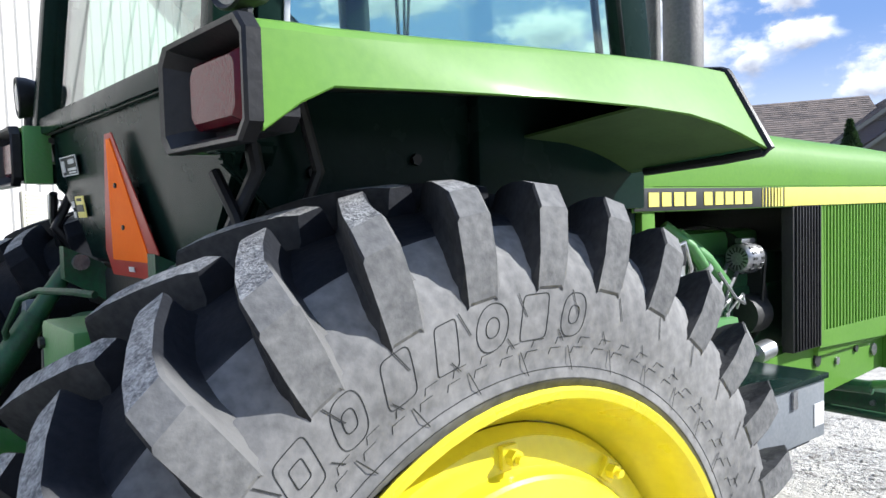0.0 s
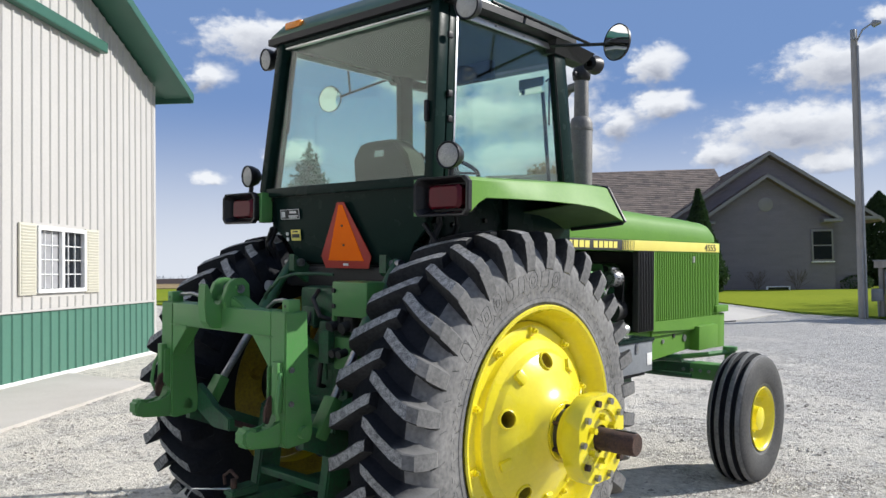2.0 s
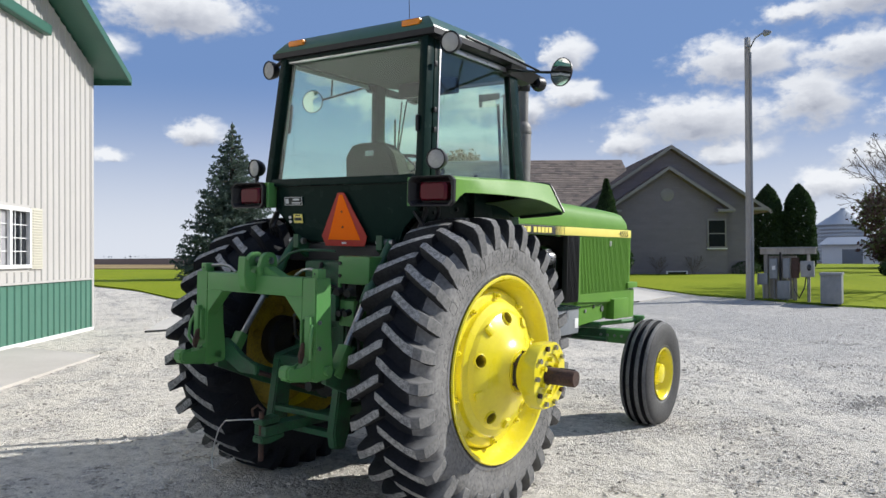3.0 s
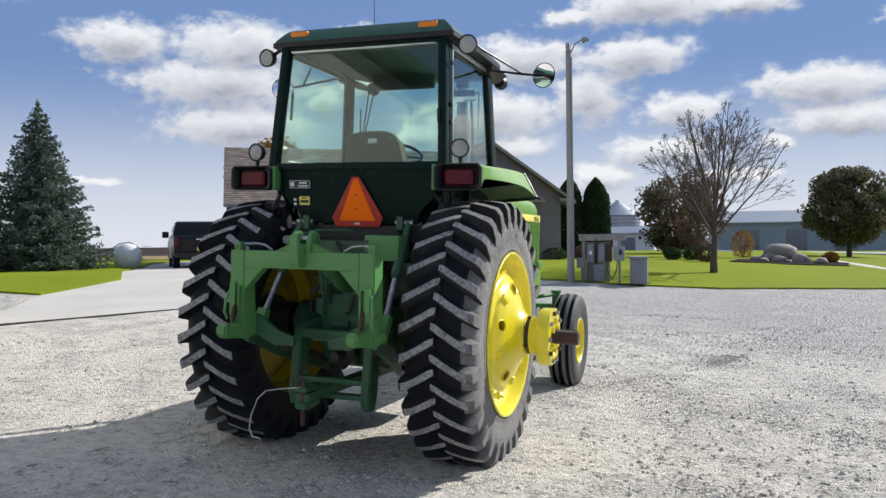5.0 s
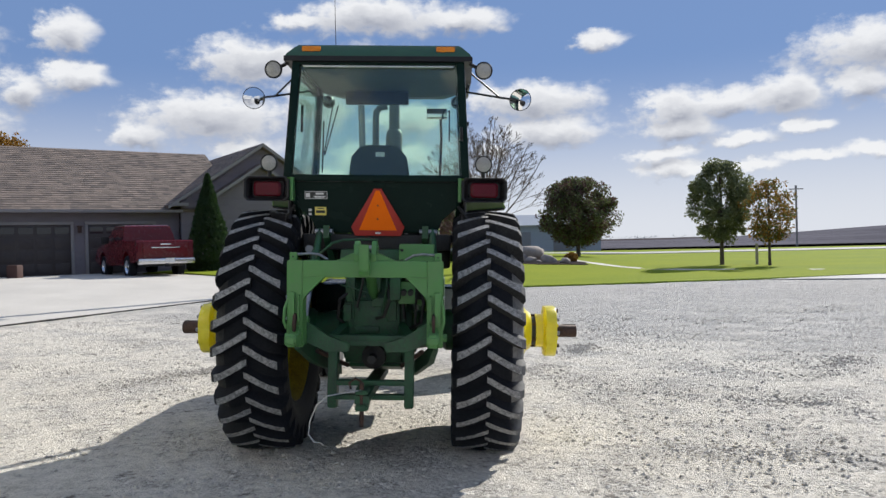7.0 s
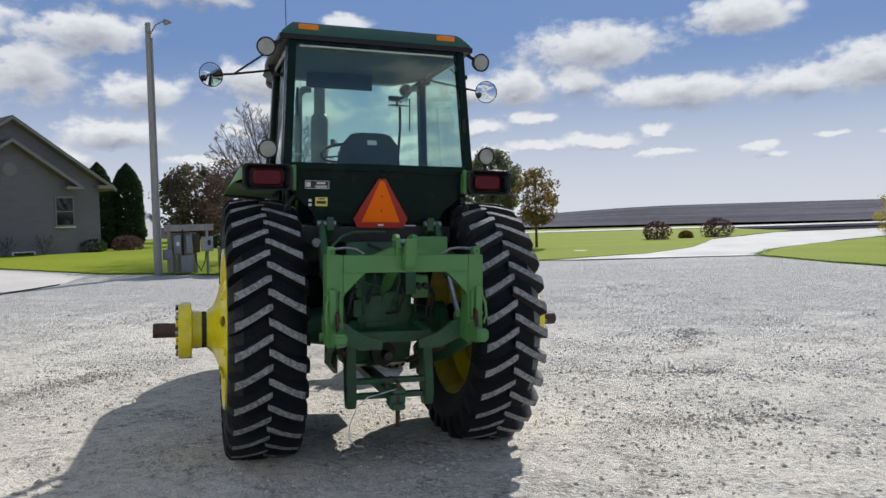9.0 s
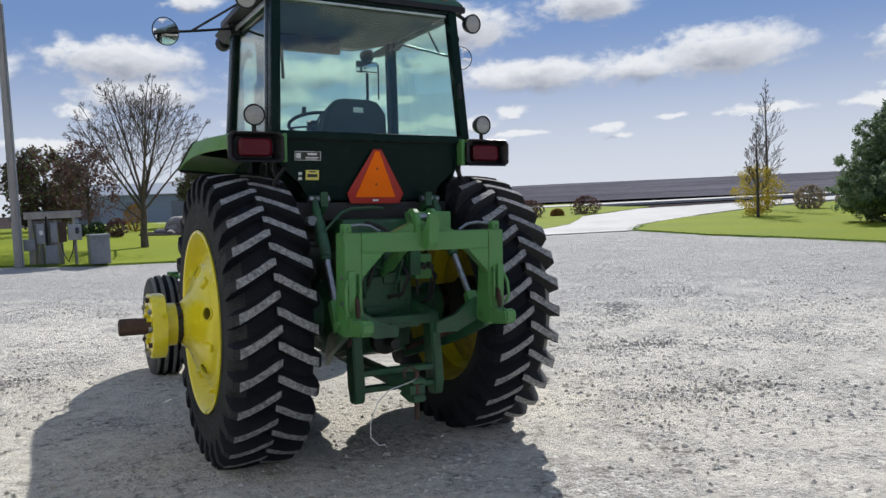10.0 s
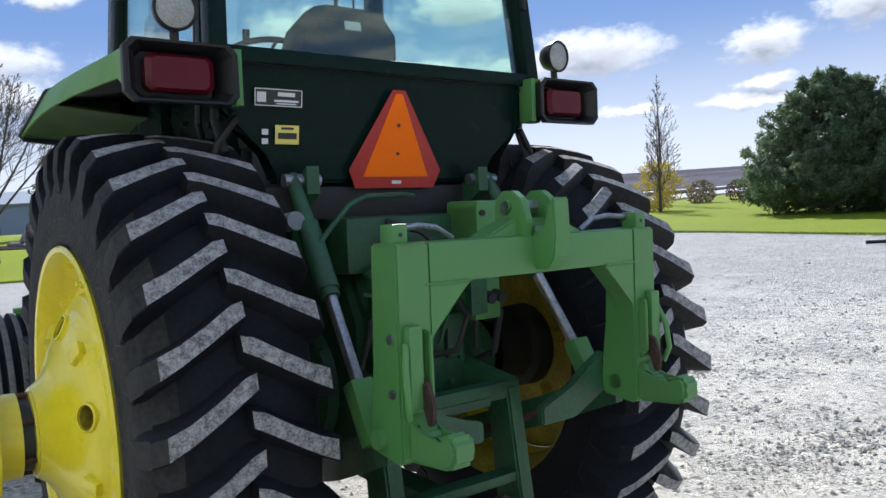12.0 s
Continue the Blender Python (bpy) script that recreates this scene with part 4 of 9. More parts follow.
# garage wing: eave wall towards the yard
GX0, GX1, GY = -11.62, -OHW, 0.35
GR = 4.65                                       # depth from eave to ridge
DOORS = ((-10.74, -8.12), (-7.46, -4.84))
lap_wall(lambda x: 2.80, GX0, GX1, GY, house, "grey-brown garage siding", 0.0, 0.15, tuple((a - 0.12, b + 0.12, 0, 2.22) for a, b in DOORS))
for a, b in DOORS:
    gd = new("garage_door")
    gd.parent = house
    gd["label"] = "dark brown panelled garage door with a pale frame"
    boxed("door_leaf", ((a + b) / 2, GY - 0.01, 1.05), (b - a, 0.06, 2.10), GDOOR, gd, 0.005)
    for j in range(3):
        for i in range(4):
            w = (b - a) / 4
            boxed("door_panel", (a + w * (i + 0.5), GY - 0.045, 0.32 + 0.52 * j), (w - 0.12, 0.02, 0.40), GDOOR, gd, 0.012)
    for i in range(4):
        w = (b - a) / 4
        boxed("pane", (a + w * (i + 0.5), GY - 0.045, 1.86), (w - 0.14, 0.02, 0.26), DARK_GLASS, gd, 0)
    boxed("door_frame", ((a + b) / 2, GY - 0.04, 2.16), (b - a + 0.24, 0.12, 0.12), HOUSE_TRIM, gd, 0.008)
    for xx in (a - 0.06, b + 0.06):
        boxed("door_frame", (xx, GY - 0.04, 1.05), (0.12, 0.12, 2.10), HOUSE_TRIM, gd, 0.008)
for x in (-11.16, -7.79):
    lp = boxed("wall_lantern", (x, GY - 0.16, 1.88), (0.14, 0.14, 0.24), RUST, house, 0.02, "bronze wall lantern")
    boxed("lantern_roof", (x, GY - 0.16, 2.03), (0.20, 0.20, 0.05), RUST, lp, 0.01)
    boxed("lantern_arm", (x, GY - 0.06, 1.98), (0.05, 0.16, 0.05), RUST, lp, 0.01)
RZ = 5.80
EZ = 2.70
shingled(house, (GX0 - 0.45, GY - 0.45, EZ), (-1.0, GY - 0.45, EZ), (GX0 - 0.45, GY + GR, RZ), (-1.0, GY + GR, RZ), 30, 30, "shingled garage roof slope")
shingled(house, (GX0 - 0.45, GY + 2 * GR + 0.45, EZ), (-1.0, GY + 2 * GR + 0.45, EZ), (GX0 - 0.45, GY + GR, RZ), (-1.0, GY + GR, RZ), 6, 10, "shingled back slope")
boxed("gutter", ((GX0 + GX1) / 2 - 0.2, GY - 0.50, EZ - 0.06), (GX1 - GX0 + 0.5, 0.10, 0.12), HOUSE_TRIM, house, 0.01, "grey eave gutter")
link("end_wall", prism(new_bm(), [(GY + 0.15, 0), (GY + 2 * GR, 0), (GY + 2 * GR, 2.8), (GY + GR, RZ - 0.1), (GY + 0.15, 2.8)], GX0, GX0 + 0.15, "x"), LAP, house)
boxed("end_trim", (GX0 + 0.02, GY - 0.01, 1.35), (0.14, 0.08, 2.7), HOUSE_TRIM, house, 0.006)

tubed("downspout", [(GX0 - 0.02, GY - 0.42, EZ - 0.12), (GX0 - 0.06, GY - 0.08, EZ - 0.40), (GX0 - 0.06, GY - 0.08, 0.15), (GX0 - 0.06, GY - 0.30, 0.05)], 0.045, VINYL_W, house, "white downspout at the garage corner", 8)
boxed("meter_box", (GX0 - 0.12, GY + 0.6, 1.25), (0.20, 0.34, 0.60), VINYL_W, house, 0.02, "white box on the garage end wall")

# ---- the tractor ----
TR = thing("tractor", pose(0, 0, 0, 0, 2.0, 0), "green row-crop tractor with yellow wheels and a dark cab on gravel", "tractor")


CARCASS = [(0.0, 0.868), (0.08, 0.864), (0.125, 0.855), (0.160, 0.840), (0.192, 0.820), (0.218, 0.797), (0.236, 0.770), (0.243, 0.740), (0.244, 0.70)]
BEAD_IN = [(0.232, 0.655), (0.212, 0.61), (0.196, 0.580), (0.186, 0.556)]
BEAD_OUT = [(0.243, 0.665), (0.239, 0.635), (0.236, 0.610), (0.239, 0.598), (0.240, 0.586), (0.232, 0.574), (0.216, 0.552)]


def sidewall_x(r):
    """How far the outer sidewall bulges at a radius below the shoulder."""
    prof = CARCASS[-4:] + BEAD_OUT
    for (xa, ra), (xb, rb) in zip(prof, prof[1:]):
        if rb <= r <= ra:
            return xa + (xb - xa) * (ra - r) / (ra - rb)
    return 0.24


def rear_tyre_bm(side):
    """Carcass and chevron lugs of a drive tyre about its own centre, axle along x; outer side towards side."""
    bm = new_bm()
    lathe(bm, [(-side * x, r) for x, r in reversed(CARCASS + BEAD_IN)] + [(side * x, r) for x, r in (CARCASS + BEAD_OUT)[1:]], 124, cap=False)
    for f in bm.faces:                                     # dusty outer sidewalls, with the left wheel's shade painted in
        c = f.calc_center_median()
        if c.x * side > 0.175 and math.hypot(c.y, c.z) < 0.84:
            f.material_index = 2
        elif c.x * side > 0.165:
            f.material_index = 3
    for v in bm.verts:                                     # flat where it bears on the ground
        if v.co.z < -0.80:
            over = -0.80 - v.co.z
            v.co.z = max(-0.80 - over * 0.75, -0.853)
            v.co.x *= 1 + over * 0.5
    return bm


N_LUG = 31


def lug_mesh(side, s):
    """One chevron bar of the tread; the rear of the tyre is at -y and the bars point up there."""
    # lateral place, base radius, top radius, half width, sweep
    st = [(-0.012, 0.872, 0.917, 0.020, 0.000), (0.02, 0.872, 0.922, 0.024, 0.014), (0.09, 0.866, 0.922, 0.023, 0.058), (0.16, 0.842, 0.918, 0.024, 0.098), (0.215, 0.802, 0.910, 0.027, 0.122), (0.244, 0.775, 0.872, 0.029, 0.132), (0.252, 0.745, 0.805, 0.031, 0.138), (0.246, 0.720, 0.742, 0.030, 0.140)]
    first = {(1, 1): 4.2, (1, -1): -1.7, (-1, -1): -2.5, (-1, 1): 3.1}[(side, s)]
    a0 = radians(first - 0.9)
    bm = new_bm()
    rings = []
    for u, rb, rt, w, sw in st:
        w, rb = w * 1.2, rb - 0.008
        ring = []
        rm = rb + 0.22 * (rt - rb)
        edge = ((rb - 0.008, 2.05), (rm, 1.36), (rt - 0.006, 1.02), (rt, 0.86))
        for r, ww in [(a, b * w) for a, b in edge] + [(a, -b * w) for a, b in reversed(edge)]:
            a = a0 + (sw + ww) / 0.92
            x = s * u
            if u > 0.23:
                x = s * (u if r > rm + 0.002 else u - (0.012 if r > rb else 0.03))
            ring.append(bm.verts.new((x, -r * math.cos(a), -r * math.sin(a))))
        rings.append(ring)
    ring_faces(bm, rings)
    bmesh.ops.recalc_face_normals(bm, faces=bm.faces)
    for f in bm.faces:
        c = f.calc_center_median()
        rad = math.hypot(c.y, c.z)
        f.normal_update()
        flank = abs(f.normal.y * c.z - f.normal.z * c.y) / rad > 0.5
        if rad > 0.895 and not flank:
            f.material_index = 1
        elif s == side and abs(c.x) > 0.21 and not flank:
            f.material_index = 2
        # lower flanks painted lighter, for the sky light they catch
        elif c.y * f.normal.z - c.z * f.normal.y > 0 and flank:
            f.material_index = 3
    me = bpy.data.meshes.new("lug")
    bm.to_mesh(me)
    bm.free()
    # the left wheel's set is darker: the shade it stands in is put into the colours
    for x in (TREAD, LUG_WORN, LUG_END, RUBBER_TONED) if side > 0 else (RUBBER, LUG_WORN, RUBBER_TONED, RUBBER):
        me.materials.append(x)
    me.shade_smooth()
    me.set_sharp_from_angle(angle=radians(28))
    return me


def cut_disc(prof, s, wheel):
    """The cast wheel centre as one closed ring, with five holes bored through it."""
    bm = new_bm()
    rings = []
    for x, r in prof:
        rings.append([bm.verts.new((s * x, r * math.cos(a), r * math.sin(a))) for a in (2 * math.pi * k / 72 for k in range(72))])
    ring_faces(bm, rings + rings[:1], cap=False)
    # inner faces get the yellow that has shade painted in
    for f in bm.faces:
        if f.calc_center_median().x * s < 0.09:
            f.material_index = 1
    bmesh.ops.recalc_face_normals(bm, faces=bm.faces)
    disc = link("wheel_centre", bm, (YELLOW, YELLOW_SHADE), wheel, "yellow cast wheel centre with round holes", 24)
    bm = new_bm()
    for k in range(5):
        a = 2 * math.pi * k / 5 + 0.35
        c = Vector((s * 0.229, 0.315 * math.cos(a), 0.315 * math.sin(a)))
        nrm = Vector((s * 0.9, 0.42 * math.cos(a), 0.42 * math.sin(a))).normalized()
        tube(bm, [c + nrm * 0.06, c - nrm * 0.30], 0.037, 20)
    bmesh.ops.recalc_face_normals(bm, faces=bm.faces)
    cutter = link("bore", bm, YELLOW_SHADE, wheel, "", 0)
    cut = disc.modifiers.new("bore", "BOOLEAN")
    cut.operation, cut.solver, cut.object = "DIFFERENCE", "EXACT", cutter
    me = bpy.data.meshes.new_from_object(disc.evaluated_get(bpy.context.evaluated_depsgraph_get()))
    disc.modifiers.remove(cut)
    disc.data = me
    me.shade_smooth()
    me.set_sharp_from_angle(angle=radians(24))
    bpy.data.objects.remove(cutter)
    return disc


def rear_wheel(side):
    s = side
    wheel = new("rear_wheel")
    wheel.parent = TR
    wheel.location = (s * 0.845, 0, 0.853)
    # left tyre takes darker rubbers, its shade painted into them
    tyre = link("tyre", rear_tyre_bm(s), (TREAD, LUG_WORN, SIDEWALL, TREAD) if s > 0 else (RUBBER, LUG_WORN, RUBBER_TONED, RUBBER), wheel, "worn black rubber lug tyre with dusty sidewall", 28)
    tyre.location.x = -s * 0.03
    for q in (1, -1):                                      # tread bars, alternating across the centre line
        me = lug_mesh(s, q)
        for k in range(N_LUG):
            lug = new("lug", me)
            lug.parent = wheel
            lug.location.x = tyre.location.x
            lug.rotation_euler = (2 * math.pi * k / N_LUG, 0, 0)
    # fine cut lines on the outer sidewall
    bm = new_bm()
    for k in range(36):
        a = 2 * math.pi * (k + 0.25) / 36
        for r0, r1 in ((0.735, 0.695), (0.668, 0.648), (0.640, 0.598)):
            d = Vector((0, -math.cos(a), -math.sin(a)))
            t = Vector((0, math.sin(a), -math.cos(a)))
            k0 = 0.0 if r0 > 0.7 else (0.03 if r0 > 0.65 else 0.0)
            p0, p1 = d * r0 + t * (0.008 + k0), d * r1 - t * (0.008 - k0)
            q = t * 0.0012
            vs = [bm.verts.new(Vector((s * (sidewall_x(r) + 0.0015), 0, 0)) + p + qq) for r, p, qq in ((r0, p0, q), (r0, p0, -q), (r1, p1, -q), (r1, p1, q))]
            bm.faces.new(vs)
    for k in range(72):                                    # staggered steps of the moulded band
        a = 2 * math.pi * k / 72
        for row in range(2):
            rr = 0.655 - 0.017 * row
            aa = a + 0.023 * row
            d, t = Vector((0, -math.cos(aa), -math.sin(aa))), Vector((0, math.sin(aa), -math.cos(aa)))
            tube(bm, [d * (rr + dr) + t * du + Vector((s * (sidewall_x(rr + dr) + 0.0005), 0, 0)) for du, dr in ((-0.018, 0.0), (0.006, 0.0), (0.010, -0.011))], 0.0005, 4, cap=False)
    for rr in (0.604, 0.584):                              # bead rings
        tube(bm, [Vector((s * (sidewall_x(rr) + 0.0004), rr * math.cos(b), rr * math.sin(b))) for b in (2 * math.pi * i / 96 for i in range(97))], 0.0008, 4, cap=False)
    lines = link("sidewall_line", bm, INK, wheel, "fine moulded lines")
    lines.location.x = tyre.location.x
    tagged(lines, "fine dark moulded lines on the sidewall", "", "", "stuff")
    # raised outlines in place of the maker's word
    bm = new_bm()
    for arc0 in (0.62, 3.0):
        for j, (hw, e, inner) in enumerate(((0.030, 0.3, 0), (0.012, 0.2, 0), (0.030, 0.3, 1), (0.028, 0.7, 1), (0.028, 0.35, 0), (0.022, 0.25, 0), (0.034, 0.95, 1), (0.030, 0.25, 0), (0.029, 0.8, 1))):
            a = arc0 + j * 0.135
            d, t = Vector((0, -math.cos(a), math.sin(a))), Vector((0, math.sin(a), math.cos(a)))
            for k in ((1.0, 0.42) if inner else (1.0,)):
                pts = []
                for i in range(25):
                    b = 2 * math.pi * i / 24
                    cu, cv = math.cos(b), math.sin(b)
                    v = 0.037 * k * math.copysign(abs(cv) ** e, cv)
                    u = hw * k * math.copysign(abs(cu) ** e, cu) + 0.18 * v
                    rr = 0.693 + v
                    pts.append(d * rr + t * u + Vector((s * (sidewall_x(rr) + 0.0003), 0, 0)))
                tube(bm, pts, 0.0009, 5, cap=False)
    marks = link("raised_marking", bm, INK, wheel, "raised black outlines")
    marks.location.x = tyre.location.x
    tagged(marks, "raised outlines on the sidewall", "", "", "stuff")
    # rim with flanges
    bm = new_bm()
    prof = [(0.186, 0.556), (0.214, 0.572), (0.222, 0.566), (0.218, 0.552), (0.196, 0.540), (0.160, 0.528), (0.120, 0.512), (0.102, 0.492), (0.06, 0.486), (-0.06, 0.486), (-0.10, 0.51), (-0.19, 0.535), (-0.215, 0.566), (-0.20, 0.572), (-0.186, 0.556)]
    lathe(bm, [(s * x, r) for x, r in prof], 72, cap=False)
    for f in bm.faces:                                     # the inner half is darkened, its shade put into the colour
        if f.calc_center_median().x * s < 0.0:
            f.material_index = 1
    rim = link("rim", bm, (YELLOW, YELLOW_SHADE), wheel, "glossy yellow steel rim", 40)
    # cast centre: flat ring, then a dome out to the hub
    prof = [(0.10, 0.488), (0.128, 0.470), (0.135, 0.452), (0.138, 0.420), (0.146, 0.414), (0.164, 0.409), (0.170, 0.403), (0.184, 0.366), (0.190, 0.360), (0.206, 0.350), (0.213, 0.341), (0.250, 0.26), (0.272, 0.20), (0.295, 0.16), (0.325, 0.138), (0.325, 0.05), (0.05, 0.05), (0.06, 0.30), (0.07, 0.485)]
    disc = cut_disc(prof, s, wheel)
    for k in range(5):                                     # rolled lips round the holes
        a = 2 * math.pi * k / 5 + 0.35
        c = Vector((s * 0.229, 0.315 * math.cos(a), 0.315 * math.sin(a)))
        nrm = Vector((s * 0.9, 0.42 * math.cos(a), 0.42 * math.sin(a))).normalized()
        m3 = nrm.to_track_quat("Z", "Y").to_matrix()
        bm = new_bm()
        lathe(bm, [(-0.004, 0.0365), (0.006, 0.0365), (0.007, 0.039), (0.004, 0.043), (-0.012, 0.045)], 20, "z", cap=False)
        bmesh.ops.transform(bm, matrix=Matrix.Translation(c) @ m3.to_4x4(), verts=bm.verts)
        link("hole_lip", bm, YELLOW, disc)
    link("inner_hub", lathe(new_bm(), [(s * 0.06, 0.19), (-s * 0.02, 0.185), (-s * 0.04, 0.15), (-s * 0.20, 0.14)], 28, cap=False), ENGINE_DK, wheel, "dark inner hub", 40)
    for k in range(10):                                    # clamp lugs with nuts round the rim
        a = 2 * math.pi * (k + 0.5) / 10
        d = Vector((0, math.cos(a), math.sin(a)))
        m3 = Matrix((Vector((1, 0, 0)), d, Vector((1, 0, 0)).cross(d))).transposed()
        bm = new_bm()
        box(bm, d * 0.446 + Vector((s * 0.139, 0, 0)), (0.014, 0.042, 0.038), 0.005, m3)
        tube(bm, [d * 0.446 + Vector((s * 0.14, 0, 0)), d * 0.446 + Vector((s * 0.163, 0, 0))], 0.015, 6)
        tube(bm, [d * 0.446 + Vector((s * 0.16, 0, 0)), d * 0.446 + Vector((s * 0.174, 0, 0))], 0.008, 8)
        link("clamp_bolt", bm, YELLOW, disc)
    for k in range(5):
        a = 2 * math.pi * k / 5 + 0.35 + math.pi / 5
        d = Vector((0, math.cos(a), math.sin(a)))
        m3 = Matrix((Vector((1, 0, 0)), d, Vector((1, 0, 0)).cross(d))).transposed()
        bm = new_bm()
        box(bm, d * 0.325 + Vector((s * 0.222, 0, 0)), (0.034, 0.06, 0.05), 0.010, m3 @ Matrix.Rotation(radians(24 * s), 3, "Z"))
        link("casting_boss", bm, YELLOW, disc)
    # hub, its flange and the axle bar
    bm = lathe(new_bm(), [(s * x, r) for x, r in ((0.275, 0.126), (0.292, 0.129), (0.308, 0.129), (0.309, 0.122), (0.313, 0.122), (0.314, 0.129), (0.332, 0.129), (0.334, 0.106), (0.364, 0.106), (0.366, 0.129), (0.424, 0.130), (0.430, 0.140), (0.433, 0.198), (0.438, 0.205), (0.510, 0.205), (0.518, 0.199), (0.520, 0.13), (0.509, 0.125), (0.509, 0.06))], 48, cap=False)
    for v in bm.verts:                                     # cast flats on the flange
        if abs(v.co.x) > 0.431:
            v.co.y, v.co.z = max(-0.188, min(0.188, v.co.y)), max(-0.188, min(0.188, v.co.z))
    hub = link("hub", bm, YELLOW, wheel, "yellow wheel hub with a bolted flange", 40)
    link("hub_gap", lathe(new_bm(), [(s * 0.333, 0.112), (s * 0.365, 0.112)], 32, cap=False), INK, hub, "dark gap ring")
    for k in range(10):
        a = 2 * math.pi * k / 10
        p = Vector((s * 0.520, 0.168 * math.cos(a), 0.168 * math.sin(a)))
        tubed("flange_bolt", [p, p + Vector((s * 0.018, 0, 0))], 0.016, STEEL if k % 3 else RUST, hub, "", 6)
    for k in range(6):
        a = 2 * math.pi * (k + 0.5) / 6
        p = Vector((s * 0.508, 0.095 * math.cos(a), 0.095 * math.sin(a)))
        tubed("taper_bolt", [p, p + Vector((s * 0.03, 0, 0))], 0.015, YELLOW, hub, "", 6)
        p2 = Vector((s * 0.330, 0.119 * math.cos(a), 0.119 * math.sin(a)))
        tubed("clamp_screw", [p2, p2 + Vector((s * 0.036, 0, 0))], 0.010, RUST, hub, "", 6)
    bar = link("axle_bar", lathe(new_bm(), [(s * x, r) for x, r in ((-0.5, 0.05), (0.678, 0.05), (0.687, 0.044), (0.687, 0.0001))], 24, cap=False), RUST, wheel, "rusty round axle bar", 40)
    boxed("keyway", (s * 0.63, 0, 0.0495), (0.10, 0.016, 0.006), INK, bar, 0.001)
    return wheel


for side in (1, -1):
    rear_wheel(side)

# front wheels


def front_wheel(side):
    s = side
    wheel = new("front_wheel")
    wheel.parent = TR
    wheel.location = (0.905 if s > 0 else -0.86, 2.93, 0.448)
    bm = new_bm()
    half = [(0.0, 0.458), (0.015, 0.458), (0.021, 0.490), (0.027, 0.492), (0.050, 0.488), (0.055, 0.484), (0.060, 0.452), (0.082, 0.448), (0.088, 0.474), (0.094, 0.476), (0.116, 0.462), (0.124, 0.450), (0.135, 0.42), (0.140, 0.37), (0.135, 0.31), (0.122, 0.265), (0.108, 0.238), (0.10, 0.226)]
    prof = [(-x, r) for x, r in reversed(half)] + half[1:]
    lathe(bm, prof, 64, cap=False)
    for f in bm.faces:
        c = f.calc_center_median()
        x = abs(c.x)
        if x > 0.118:
            f.material_index = 2
        elif 0.022 < x < 0.054 or x > 0.089:
            f.material_index = 1
    for v in bm.verts:
        v.co.z = max(v.co.z, -0.447)
    tyre = link("tyre", bm, (RUBBER, LUG_END, FRONT_WALL), wheel, "black ribbed front tyre with grey worn ribs", 28)
    prof = [(0.10, 0.226), (0.118, 0.240), (0.124, 0.236), (0.120, 0.226), (0.10, 0.215), (0.05, 0.205), (0.02, 0.19), (0.0, 0.15), (0.03, 0.11), (0.05, 0.09), (0.10, 0.085), (0.11, 0.06), (0.112, 0.0005)]
    rim = link("rim", lathe(new_bm(), [(s * x, r) for x, r in prof], 48, cap=False), YELLOW, wheel, "yellow front rim", 40)
    prof = [(-0.10, 0.226), (-0.12, 0.238), (-0.09, 0.21), (0.0, 0.20), (0.0, 0.10)]
    link("rim_back", lathe(new_bm(), [(s * x, r) for x, r in prof], 48, cap=False), YELLOW, wheel, "", 40)
    for k in range(6):
        a = 2 * math.pi * k / 6
        p = Vector((s * 0.006, 0.13 * math.cos(a), 0.13 * math.sin(a)))
        tubed("wheel_bolt", [p, p + Vector((s * 0.03, 0, 0))], 0.012, YELLOW, rim, "", 6)
    return wheel


for side in (1, -1):
    front_wheel(side)

# front axle, knees and steering
ax = link("front_axle", tube(box(new_bm(), (0, 3.0, 0.757), (1.16, 0.13, 0.11), 0.012), [(-0.5, 2.84, 0.72), (0.5, 2.84, 0.72)], 0.02), GREEN_DARK, TR, "dark green front axle beam")
boxed("pivot_bracket", (0, 3.0, 0.85), (0.40, 0.34, 0.10), GREEN_OLD, ax, 0.02)
for s in (1, -1):
    bm = box(new_bm(), (s * 0.60, 3.0, 0.75), (0.30, 0.15, 0.13), 0.015)
    loft(bm, [[(s * 0.68, 2.93, 0.81), (s * 0.78, 2.93, 0.81), (s * 0.78, 3.07, 0.81), (s * 0.68, 3.07, 0.81)], [(s * 0.70, 2.94, 0.40), (s * 0.79, 2.94, 0.40), (s * 0.79, 3.06, 0.40), (s * 0.70, 3.06, 0.40)]])
    tube(bm, [(s * 0.745, 3.0, 0.30), (s * 0.745, 3.0, 0.94)], 0.042, 14)
    tube(bm, [(s * 0.745, 3.0, 0.93), (s * 0.745, 3.0, 0.96)], 0.055, 14)
    tube(bm, [(s * 0.75, 3.0, 0.448), (s * 0.96, 3.0, 0.448)], 0.05, 12)
    link("axle_knee", bm, GREEN_OLD, ax, "green axle knee")
    tubed("steering_arm", [(s * 0.74, 2.98, 0.92), (s * 0.66, 2.80, 0.91), (s * 0.20, 2.80, 0.83)], 0.020, GREEN_OLD, ax, "dusty green steering arm")
    tubed("steering_cylinder", [(s * 0.15, 2.78, 0.85), (s * 0.45, 2.79, 0.86)], 0.032, GREEN_DARK, ax, "", 12)
    for k in range(4):
        tubed("clamp_bolt", [(s * (0.40 + 0.07 * k), 2.93, 0.757), (s * (0.40 + 0.07 * k), 2.915, 0.757)], 0.014, STEEL, ax, "", 6)

